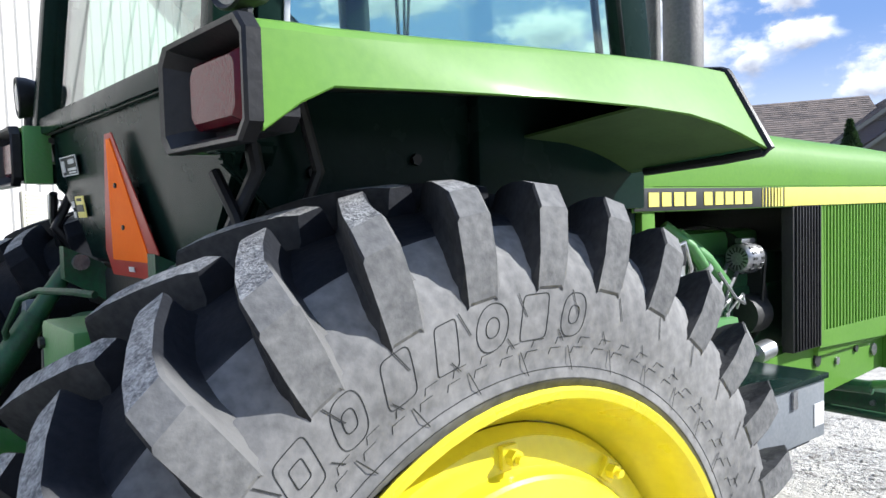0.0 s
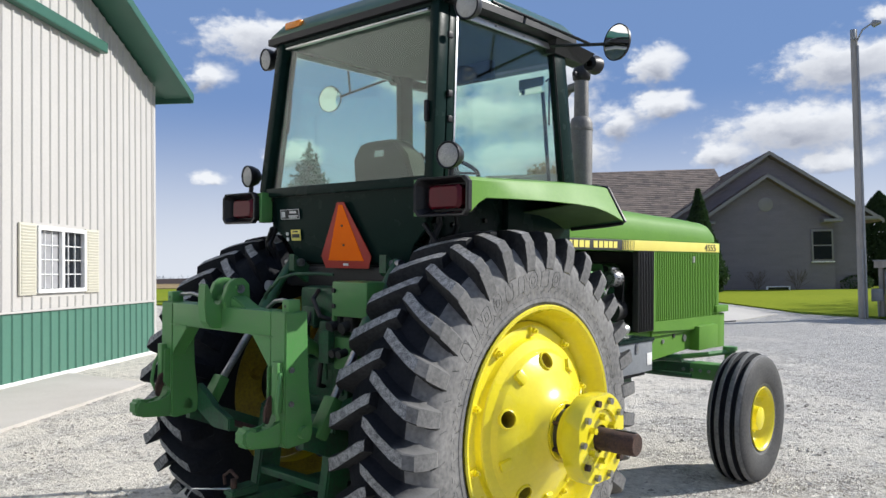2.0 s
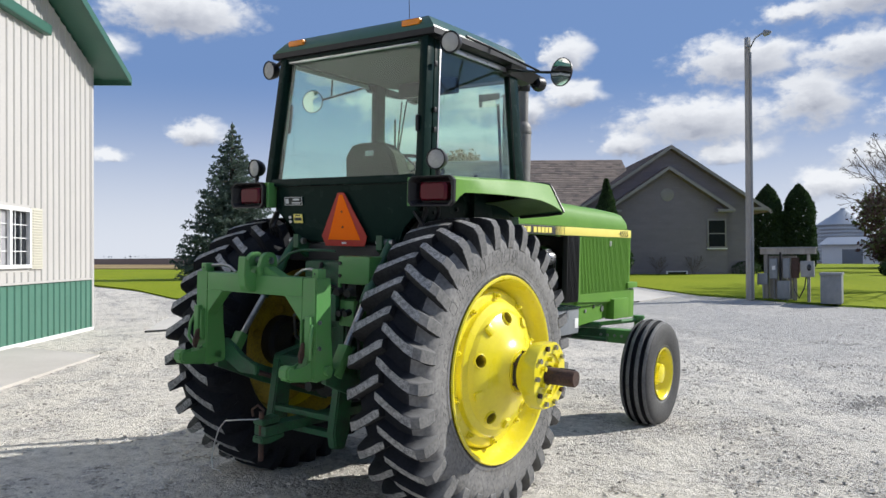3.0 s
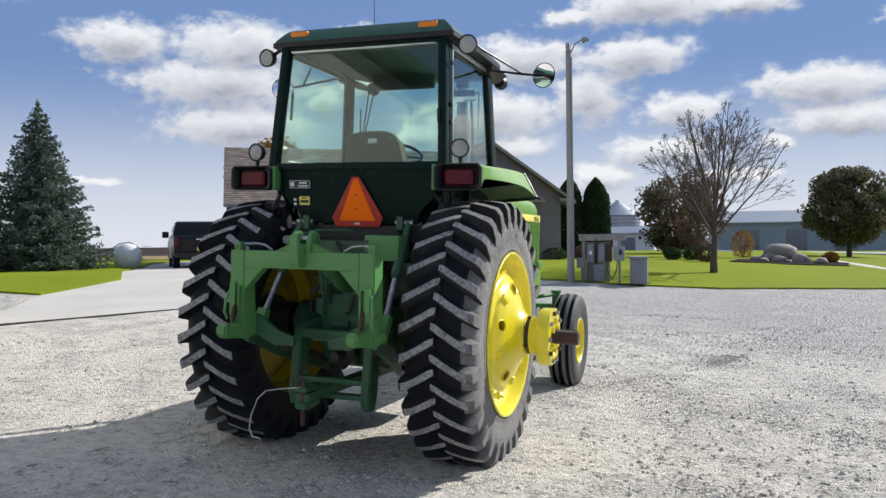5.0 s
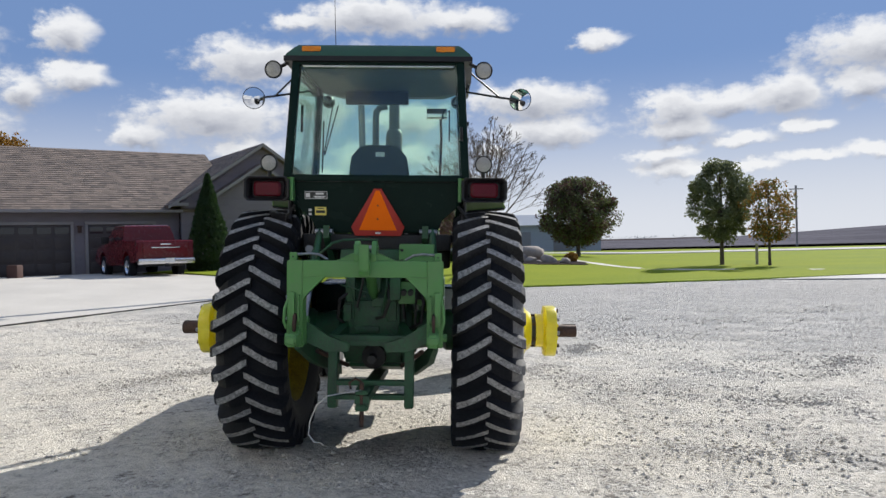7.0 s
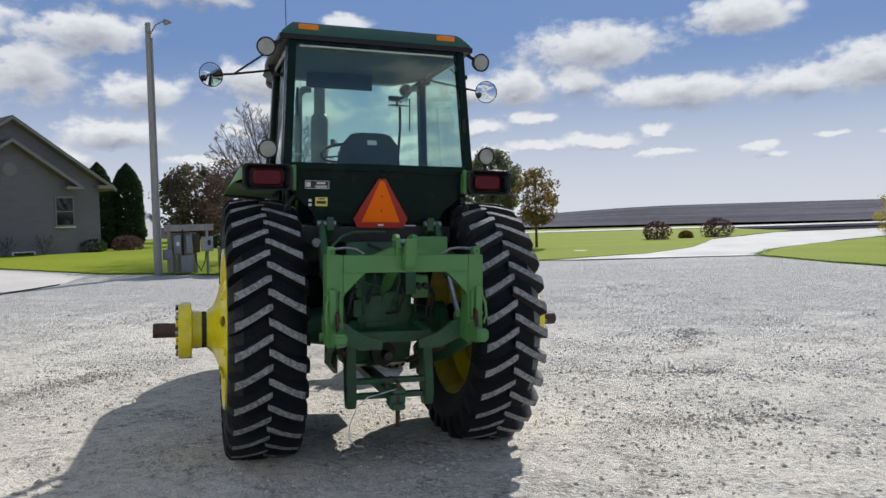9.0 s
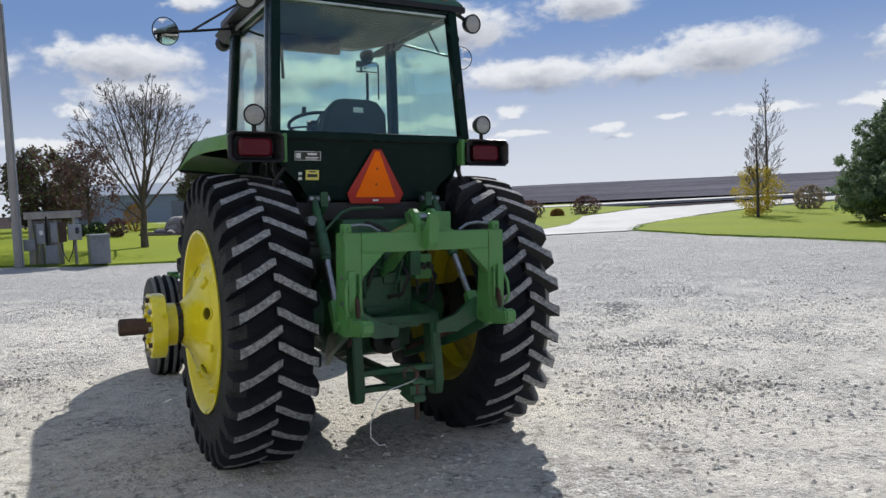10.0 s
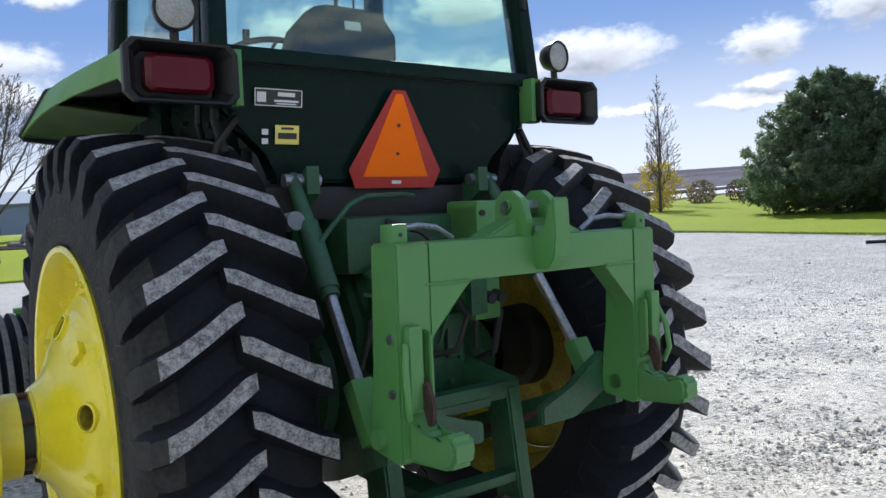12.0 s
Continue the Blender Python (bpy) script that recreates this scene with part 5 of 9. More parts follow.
# engine rails, front support and engine
rail = None
for s in (1, -1):
    bm = new_bm()
    prism(bm, [(1.0, 0.86), (2.3, 0.86), (3.0, 0.90), (3.62, 0.90), (3.62, 1.12), (2.4, 1.12), (1.6, 1.05), (1.0, 1.05)], s * 0.31, s * 0.37, "x", 0.01)
    r = link("side_rail", bm, GREEN, TR, "green cast side rail with bolt holes")
    for k in range(9):
        tubed("rail_bolt", [(s * 0.368, 1.85 + 0.19 * k, 1.0 + 0.03 * (k % 2)), (s * 0.380, 1.85 + 0.19 * k, 1.0 + 0.03 * (k % 2))], 0.018 if k % 3 else 0.03, INK if k % 2 else STEEL, r, "", 8)
fs = boxed("front_support", (0, 3.66, 1.02), (0.80, 0.20, 0.30), GREEN, TR, 0.02, "green front weight support")
boxed("support_top", (0, 3.64, 1.21), (0.86, 0.26, 0.06), GREEN, fs, 0.012)
for s in (1, -1):
    boxed("support_cheek", (s * 0.40, 3.30, 0.99), (0.10, 0.38, 0.20), GREEN, fs, 0.012)
eng = boxed("engine_block", (0, 1.85, 1.16), (0.46, 1.35, 0.42), GREEN_DARK, TR, 0.02, "green engine block with lines and pump")
boxed("oil_pan", (0, 1.85, 0.80), (0.42, 1.2, 0.34), GREEN_DARK, eng, 0.05)
boxed("cylinder_head", (0.02, 1.85, 1.43), (0.40, 1.2, 0.14), GREEN_DARK, eng, 0.02)
boxed("valve_cover", (0.0, 1.85, 1.54), (0.26, 1.1, 0.12), GREEN_OLD, eng, 0.04)
boxed("injection_pump", (0.29, 1.62, 1.20), (0.15, 0.40, 0.17), GREEN_OLD, eng, 0.02)
for k in range(6):
    y = 1.46 + 0.065 * k
    tubed("injector_line", [(0.30, y, 1.28), (0.33, y + 0.01, 1.38), (0.27, y + 0.04 * k, 1.46), (0.19, 1.45 + 0.15 * k, 1.50)], 0.008, STEEL, eng, "", 6)
tubed("fuel_filter", [(0.33, 1.44, 1.36), (0.33, 1.44, 1.52)], 0.042, ALU, eng, "pale fuel filter with a yellow band", 16)
tubed("filter_head", [(0.33, 1.44, 1.52), (0.33, 1.44, 1.57)], 0.03, BLACK, eng, "", 12)
tubed("fuel_filter", [(0.42, 1.29, 1.50), (0.42, 1.29, 1.575)], 0.036, WHITE, eng, "white fuel filter", 16)
tubed("filter_bowl", [(0.42, 1.29, 1.43), (0.42, 1.29, 1.50)], 0.020, STRIPE_Y, eng, "yellow filter bowl", 12)
tubed("filter_hose", [(0.42, 1.31, 1.57), (0.43, 1.36, 1.59), (0.43, 1.40, 1.50), (0.40, 1.40, 1.40)], 0.008, ALU, eng, "", 8)
tubed("coolant_pipe", [(0.22, 1.62, 1.60), (0.28, 1.72, 1.50), (0.28, 1.84, 1.40), (0.22, 1.95, 1.36)], 0.035, GREEN_OLD, eng, "", 12)
alt = link("alternator", lathe(new_bm(), [(1.93, 0.012), (1.93, 0.048), (1.94, 0.058), (1.965, 0.062), (2.0, 0.062), (2.035, 0.060), (2.045, 0.05), (2.045, 0.012)], 28, "y", (0.29, 0, 1.495)), STEEL, eng, "bright finned alternator", 40)
for k in range(16):
    a = 2 * math.pi * k / 16
    m3 = Matrix.Rotation(-a, 3, "Y")
    for y in (1.962, 2.018):
        boxed("cooling_slot", (0.29 + 0.0615 * math.cos(a), y, 1.495 + 0.0615 * math.sin(a)), (0.004, 0.026, 0.010), INK, alt, 0, "", m3)
    boxed("rear_slot", (0.29 + 0.036 * math.cos(a), 1.929, 1.495 + 0.036 * math.sin(a)), (0.020, 0.003, 0.006), INK, alt, 0, "", m3)
boxed("alternator_strap", (0.29, 1.99, 1.565), (0.03, 0.10, 0.018), STEEL, alt, 0.004)
tubed("alternator_pulley", [(0.29, 2.045, 1.495), (0.29, 2.09, 1.495)], 0.04, ENGINE_DK, alt, "", 16)
tubed("fan_belt", [(0.33, 2.075, 1.50), (0.31, 2.075, 1.25), (0.0, 2.08, 1.10), (-0.06, 2.08, 1.40), (0.25, 2.075, 1.53)], 0.008, BLACK, eng, "black fan belt", 6)
# small bright fittings on the injection side
for k in range(7):
    y = 1.36 + 0.07 * k
    tubed("line_nut", [(0.335, y, 1.265 + 0.02 * (k % 2)), (0.335, y, 1.30 + 0.02 * (k % 2))], 0.011, ALU, eng, "", 6)
    tubed("leak_line", [(0.34, y, 1.30), (0.365, y + 0.02, 1.345), (0.36, y + 0.06, 1.36), (0.335, y + 0.07, 1.31)], 0.005, ALU, eng, "", 6)
for pts in ([(0.36, 1.36, 1.50), (0.38, 1.48, 1.44), (0.37, 1.58, 1.34), (0.35, 1.62, 1.27)], [(0.35, 1.70, 1.46), (0.37, 1.78, 1.36), (0.36, 1.86, 1.33), (0.33, 1.90, 1.36)], [(0.36, 1.40, 1.22), (0.375, 1.62, 1.20), (0.37, 1.80, 1.12), (0.36, 1.88, 1.02), (0.36, 1.98, 1.06)]):
    tubed("fuel_line", pts, 0.007, STEEL, eng, "thin steel fuel line", 6)
tubed("breather_tube", [(0.25, 1.50, 1.64), (0.31, 1.58, 1.56), (0.32, 1.66, 1.47)], 0.024, GREEN_OLD, eng, "pale green breather tube", 12)
tubed("clamp_band", [(0.318, 1.648, 1.487), (0.321, 1.664, 1.467)], 0.028, ALU, eng, "", 14)
boxed("filter_band", (0.33, 1.44, 1.385), (0.088, 0.02, 0.09), STRIPE_Y, eng, 0.004)
for y, z in ((1.55, 1.06), (1.75, 1.05), (1.95, 1.0)):
    boxed("casting_rib", (0.235, y, z), (0.05, 0.03, 0.22), GREEN_OLD, eng, 0.006)
tubed("water_pump", [(0.26, 2.0, 1.26), (0.26, 2.12, 1.26)], 0.08, ENGINE_DK, eng, "", 16)
link("fan", lathe(new_bm(), [(2.13, 0.02), (2.13, 0.30), (2.15, 0.30), (2.15, 0.02)], 24, "y", (0, 0, 1.32)), ENGINE_DK, eng, "black fan behind the radiator")
tubed("coupling", [(0.36, 1.94, 1.12), (0.36, 2.04, 1.13)], 0.04, ALU, eng, "pale filter canister", 14)
tubed("fuel_hose", [(0.34, 1.50, 1.26), (0.38, 1.62, 1.18), (0.38, 1.80, 1.16), (0.36, 1.94, 1.12)], 0.012, STEEL, eng, "", 8)
boxed("firewall", (0, 1.16, 1.40), (0.74, 0.06, 0.80), ENGINE_DK, TR, 0.01, "black firewall between engine and cab")

# hood with rounded shoulders
HW = 0.405


def hood_section(y, top, w, low):
    pts = []
    for s in (1, -1):
        seq = [(w, low), (w, top - 0.17), (w - 0.012, top - 0.10), (w - 0.05, top - 0.045), (w - 0.12, top - 0.015), (0.10, top)]
        pts += [(s * x, y, z) for x, z in (seq if s > 0 else reversed(seq))]
    return pts


def hood_top(y):
    return 2.028 - 0.045 * smooth01(1.2, 3.2, y) - 0.02 * smooth01(3.0, 3.5, y)


rows = [hood_section(y, hood_top(y), HW, 1.778) for y in (1.17, 1.6, 2.1, 2.6, 3.0, 3.3, 3.46)]
rows += [hood_section(3.54, 1.938, HW - 0.01, 1.778), hood_section(3.60, 1.893, HW - 0.03, 1.778), hood_section(3.63, 1.833, HW - 0.045, 1.778)]
hood = link("hood", loft(new_bm(), rows), GREEN, TR, "glossy green hood with rounded edges", 50)
for s in (1, -1):
    boxed("stripe_band", (s * (HW + 0.0015), 2.36, 1.735), (0.006, 2.50, 0.082), GREEN, hood, 0.001)
    boxed("yellow_stripe", (s * (HW + 0.006), 2.83, 1.735), (0.005, 1.52, 0.074), STRIPE_Y, hood, 0.001, "yellow model stripe")
    boxed("dark_stripe", (s * (HW + 0.006), 1.59, 1.735), (0.005, 0.95, 0.074), INK, hood, 0.001, "dark band with yellow brand blocks")
    for k, (y0, w) in enumerate([(1.215, .055), (1.285, .05), (1.355, .055), (1.425, .055), (1.53, .05), (1.60, .05), (1.665, .05), (1.73, .05), (1.795, .05)]):
        boxed("brand_block", (s * (HW + 0.0095), y0, 1.735), (0.003, w, 0.046), STRIPE_Y, hood, 0)
    for k in range(7):
        boxed("stripe_tick", (s * (HW + 0.0095), 1.90 + 0.024 * k, 1.735), (0.003, 0.004 + 0.002 * k, 0.072), STRIPE_Y, hood, 0)
    num = bpy.data.curves.new("number", "FONT")
    num.body, num.size, num.extrude = "4555", 0.078, 0.0012
    num.align_x = "CENTER"
    me_ob = new("tmp_number", num)
    dg = bpy.context.evaluated_depsgraph_get()
    me = bpy.data.meshes.new_from_object(me_ob.evaluated_get(dg))
    bpy.data.objects.remove(me_ob)
    me.materials.append(INK)
    plate = new("model_number", me)
    plate.parent = hood
    plate["label"] = "dark model number"
    plate.matrix_local = pose(s * (HW + 0.0105), 3.40, 1.707, 90, 0, 90 * s) @ Matrix.Diagonal((1.5, 1, 1, 1))
    # side grille with upright slats
    g = link("side_grille", prism(new_bm(), [(2.40, 1.15), (3.57, 1.145), (3.57, 1.695), (2.40, 1.695)], s * (HW - 0.05), s * (HW - 0.022), "x", 0.004), ENGINE_DK, TR, "green slatted side grille")
    bm = new_bm()
    prism(bm, [(2.37, 1.695), (2.37, 1.09), (3.60, 1.04), (3.60, 1.695), (3.565, 1.695), (3.565, 1.153), (2.41, 1.160), (2.41, 1.695)], s * (HW - 0.03), s * (HW + 0.004), "x", 0.004)
    link("grille_frame", bm, GREEN, g)
    for k in range(37):
        y = 2.425 + 0.0312 * k
        z0 = 1.160 - 0.006 * (y - 2.41)
        link("slat", box(new_bm(), (s * (HW - 0.008), y, (z0 + 1.695) / 2), (0.022, 0.013, 1.695 - z0), 0), GREEN, g)
    boxed("grille_latch", (s * (HW + 0.006), 3.08, 1.635), (0.012, 0.03, 0.05), ALU, g, 0.003)
    # dark ribbed radiator screen behind the grille
    rs = boxed("radiator_screen", (s * (HW - 0.02), 2.265, 1.40), (0.05, 0.24, 0.60), ENGINE_DK, TR, 0.004, "black ribbed radiator screen")
    for k in range(9):
        boxed("screen_rib", (s * (HW + 0.008), 2.165 + 0.025 * k, 1.40), (0.010, 0.009, 0.59), BLACK, rs, 0.001)
    boxed("lower_panel", (s * (HW - 0.03), 2.98, 1.085), (0.03, 1.16, 0.07), GREEN, TR, 0.004)
    boxed("hood_post", (s * (HW - 0.02), 1.20, 1.50), (0.04, 0.07, 0.56), GREEN, TR, 0.006)
nose = boxed("front_grille", (0, 3.60, 1.42), (0.70, 0.05, 0.62), ENGINE_DK, TR, 0.01, "black front grille screen")
boxed("radiator_core", (0, 2.6, 1.40), (0.70, 0.3, 0.58), ENGINE_DK, TR, 0.01, "dark radiator core")

# battery and tool box beside the engine
bx = boxed("battery_box", (0.50, 1.62, 0.99), (0.34, 0.46, 0.21), UTIL, TR, 0.01, "dark grey battery box with a white sticker")
boxed("box_lid", (0.50, 1.62, 1.10), (0.36, 0.48, 0.02), CAB_BLACK, bx, 0.004)
boxed("box_latch", (0.674, 1.62, 1.05), (0.012, 0.03, 0.06), STEEL, bx, 0.002)
boxed("box_sticker", (0.672, 1.80, 0.97), (0.003, 0.07, 0.08), WHITE, bx, 0.001)
boxed("box_bracket", (0.48, 1.62, 0.87), (0.30, 0.40, 0.03), BLACK, bx, 0.005)
boxed("battery_box", (-0.50, 1.62, 0.99), (0.34, 0.46, 0.21), CAB_BLACK, TR, 0.01)

# ---- cab ----
CAB = new("cab")
CAB.parent = TR
CAB["label"] = "dark cab with large tinted windows"
# lower rear panel, its upper edge leaning back
bm = new_bm()
outer = [(-0.665, 2.005), (0.665, 2.005), (0.66, 1.84), (0.475, 1.705), (0.45, 1.60), (-0.45, 1.60), (-0.475, 1.705), (-0.66, 1.84)]
a = [bm.verts.new((x, -0.335 + (2.0 - z) * 0.14, z)) for x, z in outer]
b = [bm.verts.new((x, -0.26 + (2.0 - z) * 0.14, z)) for x, z in outer]
ring_faces(bm, [a, b])
bmesh.ops.bevel(bm, geom=list(bm.edges), offset=0.012, segments=2, affect="EDGES", clamp_overlap=True)
rp = link("rear_panel", bm, CAB_BLACK, CAB, "dark painted rear cab panel with stickers")
boxed("panel_seam", (0, -0.345, 1.985), (1.30, 0.012, 0.025), BLACK, rp, 0.003)


def on_panel(x, z, off=0.0):
    return Vector((x, -0.341 + (2.0 - z) * 0.14 - off, z))


tilt = Matrix.Rotation(radians(8), 3, "X")
bm = box(new_bm(), on_panel(-0.447, 1.874, 0.004), (0.168, 0.003, 0.056), 0.001, tilt)
dealer = link("maker_sticker", bm, INK, rp, "black and white sticker with unreadable bars")
for x, z, w, h in ((-0.447, 1.900, 0.164, 0.003), (-0.447, 1.848, 0.164, 0.003), (-0.529, 1.874, 0.003, 0.054), (-0.365, 1.874, 0.003, 0.054), (-0.507, 1.874, 0.030, 0.032), (-0.420, 1.885, 0.060, 0.013), (-0.420, 1.864, 0.085, 0.007), (-0.420, 1.855, 0.07, 0.004)):
    link("sticker_bar", box(new_bm(), on_panel(x, z, 0.0066), (w, 0.002, h), 0, tilt), WHITE, dealer)
ys = link("warning_sticker", box(new_bm(), on_panel(-0.415, 1.757, 0.004), (0.085, 0.003, 0.062), 0.001, tilt), STRIPE_Y, rp, "small yellow warning sticker with dark bars")
for z, w, h in ((1.777, 0.044, 0.008), (1.753, 0.066, 0.020)):
    link("sticker_bar", box(new_bm(), on_panel(-0.415, z, 0.0066), (w, 0.002, h), 0, tilt), INK, ys)
for z in (1.765, 1.735):
    link("small_mark", box(new_bm(), on_panel(-0.493, z, 0.004), (0.022, 0.002, 0.018), 0, tilt), WHITE, rp)

# slow-vehicle triangle
def tri(w, h, cut, z0):
    c = cut
    return [(-w / 2 + c, z0), (w / 2 - c, z0), (w / 2, z0 + c * 2.3), (c * 0.95, z0 + h), (-c * 0.95, z0 + h), (-w / 2, z0 + c * 2.3)]


def tri_part(name, poly, off, m, parent, label):
    bm = new_bm()
    f = [bm.verts.new(on_panel(x, z, off) + Vector((0.01, 0, 0))) for x, z in poly]
    g = [bm.verts.new(on_panel(x, z, off - 0.003) + Vector((0.01, 0, 0))) for x, z in poly]
    ring_faces(bm, [f, g])
    return link(name, bm, m, parent, label, 0)


smv = tri_part("slow_vehicle_emblem", tri(0.395, 0.345, 0.028, 1.578), 0.022, RED, rp, "orange triangle emblem with red edges")
tri_part("orange_field", [(-0.140, 1.618), (0.140, 1.618), (0.014, 1.910), (-0.014, 1.910)], 0.0245, ORANGE, smv, "bright orange field")
link("emblem_bracket", box(new_bm(), on_panel(0.01, 1.70, 0.010), (0.08, 0.018, 0.20), 0.003, tilt), BLACK, smv)
for z in (1.70, 1.80):
    c = on_panel(0.01, z, 0.0255)
    tubed("emblem_screw", [c, c + Vector((0, -0.004, 0))], 0.006, INK, smv, "", 8)
link("emblem_mark", box(new_bm(), on_panel(0.01, 1.598, 0.0255), (0.04, 0.002, 0.012), 0, tilt), WHITE, smv)

# window frames: rear, sides, front
RB, RT = [(-0.655, -0.335, 2.0), (0.655, -0.335, 2.0)], [(-0.610, -0.250, 2.875), (0.610, -0.250, 2.875)]
FB, FT = [(-0.655, 0.80, 2.02), (0.655, 0.80, 2.02)], [(-0.610, 0.74, 2.875), (0.610, 0.74, 2.875)]
WB, WT = [(-0.40, 1.14, 2.0), (0.40, 1.14, 2.0)], [(-0.38, 1.06, 2.85), (0.38, 1.06, 2.85)]


def bar(name, p, q, w, d, m, parent, label="", up_hint=(0, 1, 0)):
    """A squared bar between two points."""
    p, q = Vector(p), Vector(q)
    z = (q - p).normalized()
    x = Vector(up_hint).cross(z).normalized()
    y = z.cross(x)
    m3 = Matrix((x, y, z)).transposed()
    return link(name, box(new_bm(), (p + q) / 2, (w, d, (q - p).length), min(w, d) * 0.18, m3), m, parent, label)


for i in (0, 1):
    s = (-1, 1)[i]
    bar("rear_pillar", RB[i], RT[i], 0.060, 0.075, CAB_BLACK, CAB, "dark rear cab pillar")
    bar("pillar_trim", Vector(RB[i]) + Vector((s * 0.020, 0.072, 0)), Vector(RT[i]) + Vector((s * 0.02, 0.066, -0.02)), 0.022, 0.055, CAB_BLACK, CAB, "dark door post")
    bar("pillar_trim", Vector(RB[i]) + Vector((s * 0.032, 0.098, 0)), Vector(RT[i]) + Vector((s * 0.032, 0.092, -0.02)), 0.006, 0.012, ALU, CAB, "thin bright door trim")
    bar("front_pillar", FB[i], FT[i], 0.055, 0.11, CAB_BLACK, CAB)
    bar("pillar_trim", Vector(FB[i]) + Vector((s * 0.018, -0.045, 0)), Vector(FT[i]) + Vector((s * 0.018, -0.045, -0.02)), 0.015, 0.02, BLACK, CAB)
    bar("side_sill", RB[i], FB[i], 0.05, 0.05, CAB_BLACK, CAB, "", (0, 0, 1))
    bar("side_header", Vector(RT[i]) + Vector((0, 0, 0.0)), Vector(FT[i]), 0.05, 0.05, CAB_BLACK, CAB, "", (0, 0, 1))
    bar("header_trim", Vector(RT[i]) + Vector((s * 0.022, 0.08, -0.038)), Vector(FT[i]) + Vector((s * 0.022, -0.05, -0.038)), 0.012, 0.03, ALU, CAB, "bright trim above the door glass", (0, 0, 1))
    for fr in (0.15, 0.4, 0.65, 0.9):
        c = Vector(RT[i]).lerp(Vector(FT[i]), fr) + Vector((s * 0.028, 0, -0.038))
        tubed("trim_rivet", [c, c + Vector((s * 0.004, 0, 0))], 0.005, INK, CAB, "", 6)
bar("rear_sill", RB[0], RB[1], 0.06, 0.05, CAB_BLACK, CAB, "", (0, 0, 1))
bar("rear_header", RT[0], RT[1], 0.06, 0.05, CAB_BLACK, CAB, "", (0, 0, 1))
bar("rear_header_trim", Vector(RT[0]) + Vector((0.05, -0.022, -0.038)), Vector(RT[1]) + Vector((-0.05, -0.022, -0.038)), 0.026, 0.010, ALU, CAB, "bright strip above the rear glass", (0, 0, 1))


def pane(name, quad, label, thick=0.005):
    a, b, c, d = (Vector(p) for p in quad)
    n = (b - a).cross(d - a).normalized() * thick
    bm = new_bm()
    ring_faces(bm, [[bm.verts.new(p) for p in (a, b, c, d)], [bm.verts.new(p + n) for p in (a, b, c, d)]])
    ob = link(name, bm, GLASS, CAB, label, 0)
    ob.visible_shadow = False
    return ob


pane("rear_glass", [(-0.635, -0.332, 2.02), (0.635, -0.332, 2.02), (0.59, -0.248, 2.86), (-0.59, -0.248, 2.86)], "tinted rear window")
for i in (0, 1):
    s = (-1, 1)[i]
    pane("side_glass", [(s * 0.652, -0.30, 2.02), (s * 0.652, 0.78, 2.04), (s * 0.608, 0.73, 2.86), (s * 0.608, -0.22, 2.86)], "tinted side window")
    pane("corner_glass", [(s * 0.652, 0.80, 2.02), (s * 0.40, 1.14, 2.02), (s * 0.38, 1.06, 2.85), (s * 0.608, 0.74, 2.85)], "tinted corner window")
pane("windshield", [(-0.40, 1.145, 2.02), (0.40, 1.145, 2.02), (0.38, 1.065, 2.85), (-0.38, 1.065, 2.85)], "tinted windshield")
# handle and hinges on the right door edge
for z in (2.30, 2.42, 2.70):
    boxed("hinge", (0.672, -0.245, z), (0.015, 0.03, 0.03), BLACK, CAB, 0.003)
bar("door_handle_rod", (0.625, -0.355, 2.28), (0.62, -0.35, 2.38), 0.02, 0.02, BLACK, CAB)

# roof
def roof_ring(z, xw, y0, y1, xf):
    return [(-xw, y0, z), (xw, y0, z), (xw + 0.01, 0.45, z), (xw, 0.82, z), (xf, y1, z), (-xf, y1, z), (-xw, 0.82, z), (-xw - 0.01, 0.45, z)]


rf = link("roof", loft(new_bm(), [roof_ring(2.905, 0.69, -0.30, 1.20, 0.46), roof_ring(2.925, 0.685, -0.295, 1.18, 0.46), roof_ring(2.985, 0.625, -0.255, 1.08, 0.44), roof_ring(3.005, 0.600, -0.235, 1.03, 0.42), roof_ring(3.015, 0.54, -0.17, 0.95, 0.38)]), GREEN_ROOF, CAB, "green cab roof", 25)
link("roof_rim", loft(new_bm(), [roof_ring(2.865, 0.655, -0.27, 1.16, 0.44), roof_ring(2.872, 0.70, -0.308, 1.21, 0.47), roof_ring(2.908, 0.70, -0.308, 1.21, 0.47), roof_ring(2.912, 0.68, -0.29, 1.17, 0.45)]), BLACK, rf, "black roof edge", 25)
link("headliner", loft(new_bm(), [roof_ring(2.855, 0.60, -0.22, 1.02, 0.40), roof_ring(2.866, 0.61, -0.22, 1.03, 0.40)]), HEADLINER, CAB, "beige cab ceiling lining", 25)
for s in (1, -1):
    bm = box(new_bm(), (s * 0.50, -0.262, 2.966), (0.14, 0.055, 0.042), 0.012)
    link("amber_light", bm, AMBER, rf, "amber roof warning light")
    # visor corner at the front of the roof
    bm = loft(new_bm(), [[(s * 0.64, 0.62, 2.875), (s * 0.70, 0.62, 2.88), (s * 0.70, 1.03, 2.86), (s * 0.60, 1.03, 2.85)], [(s * 0.60, 0.65, 2.80), (s * 0.66, 0.66, 2.80), (s * 0.64, 1.0, 2.80), (s * 0.56, 1.0, 2.79)]])
    link("visor_corner", bm, BLACK, rf)
    c = Vector((s * 0.60, 1.18, 2.84))
    link("front_lamp", lathe(new_bm(), [(-0.05, 0.02), (-0.045, 0.045), (0.0, 0.058), (0.03, 0.058), (0.032, 0.0005)], 20, "y", c, cap=False), BLACK, rf, "black front work lamp")
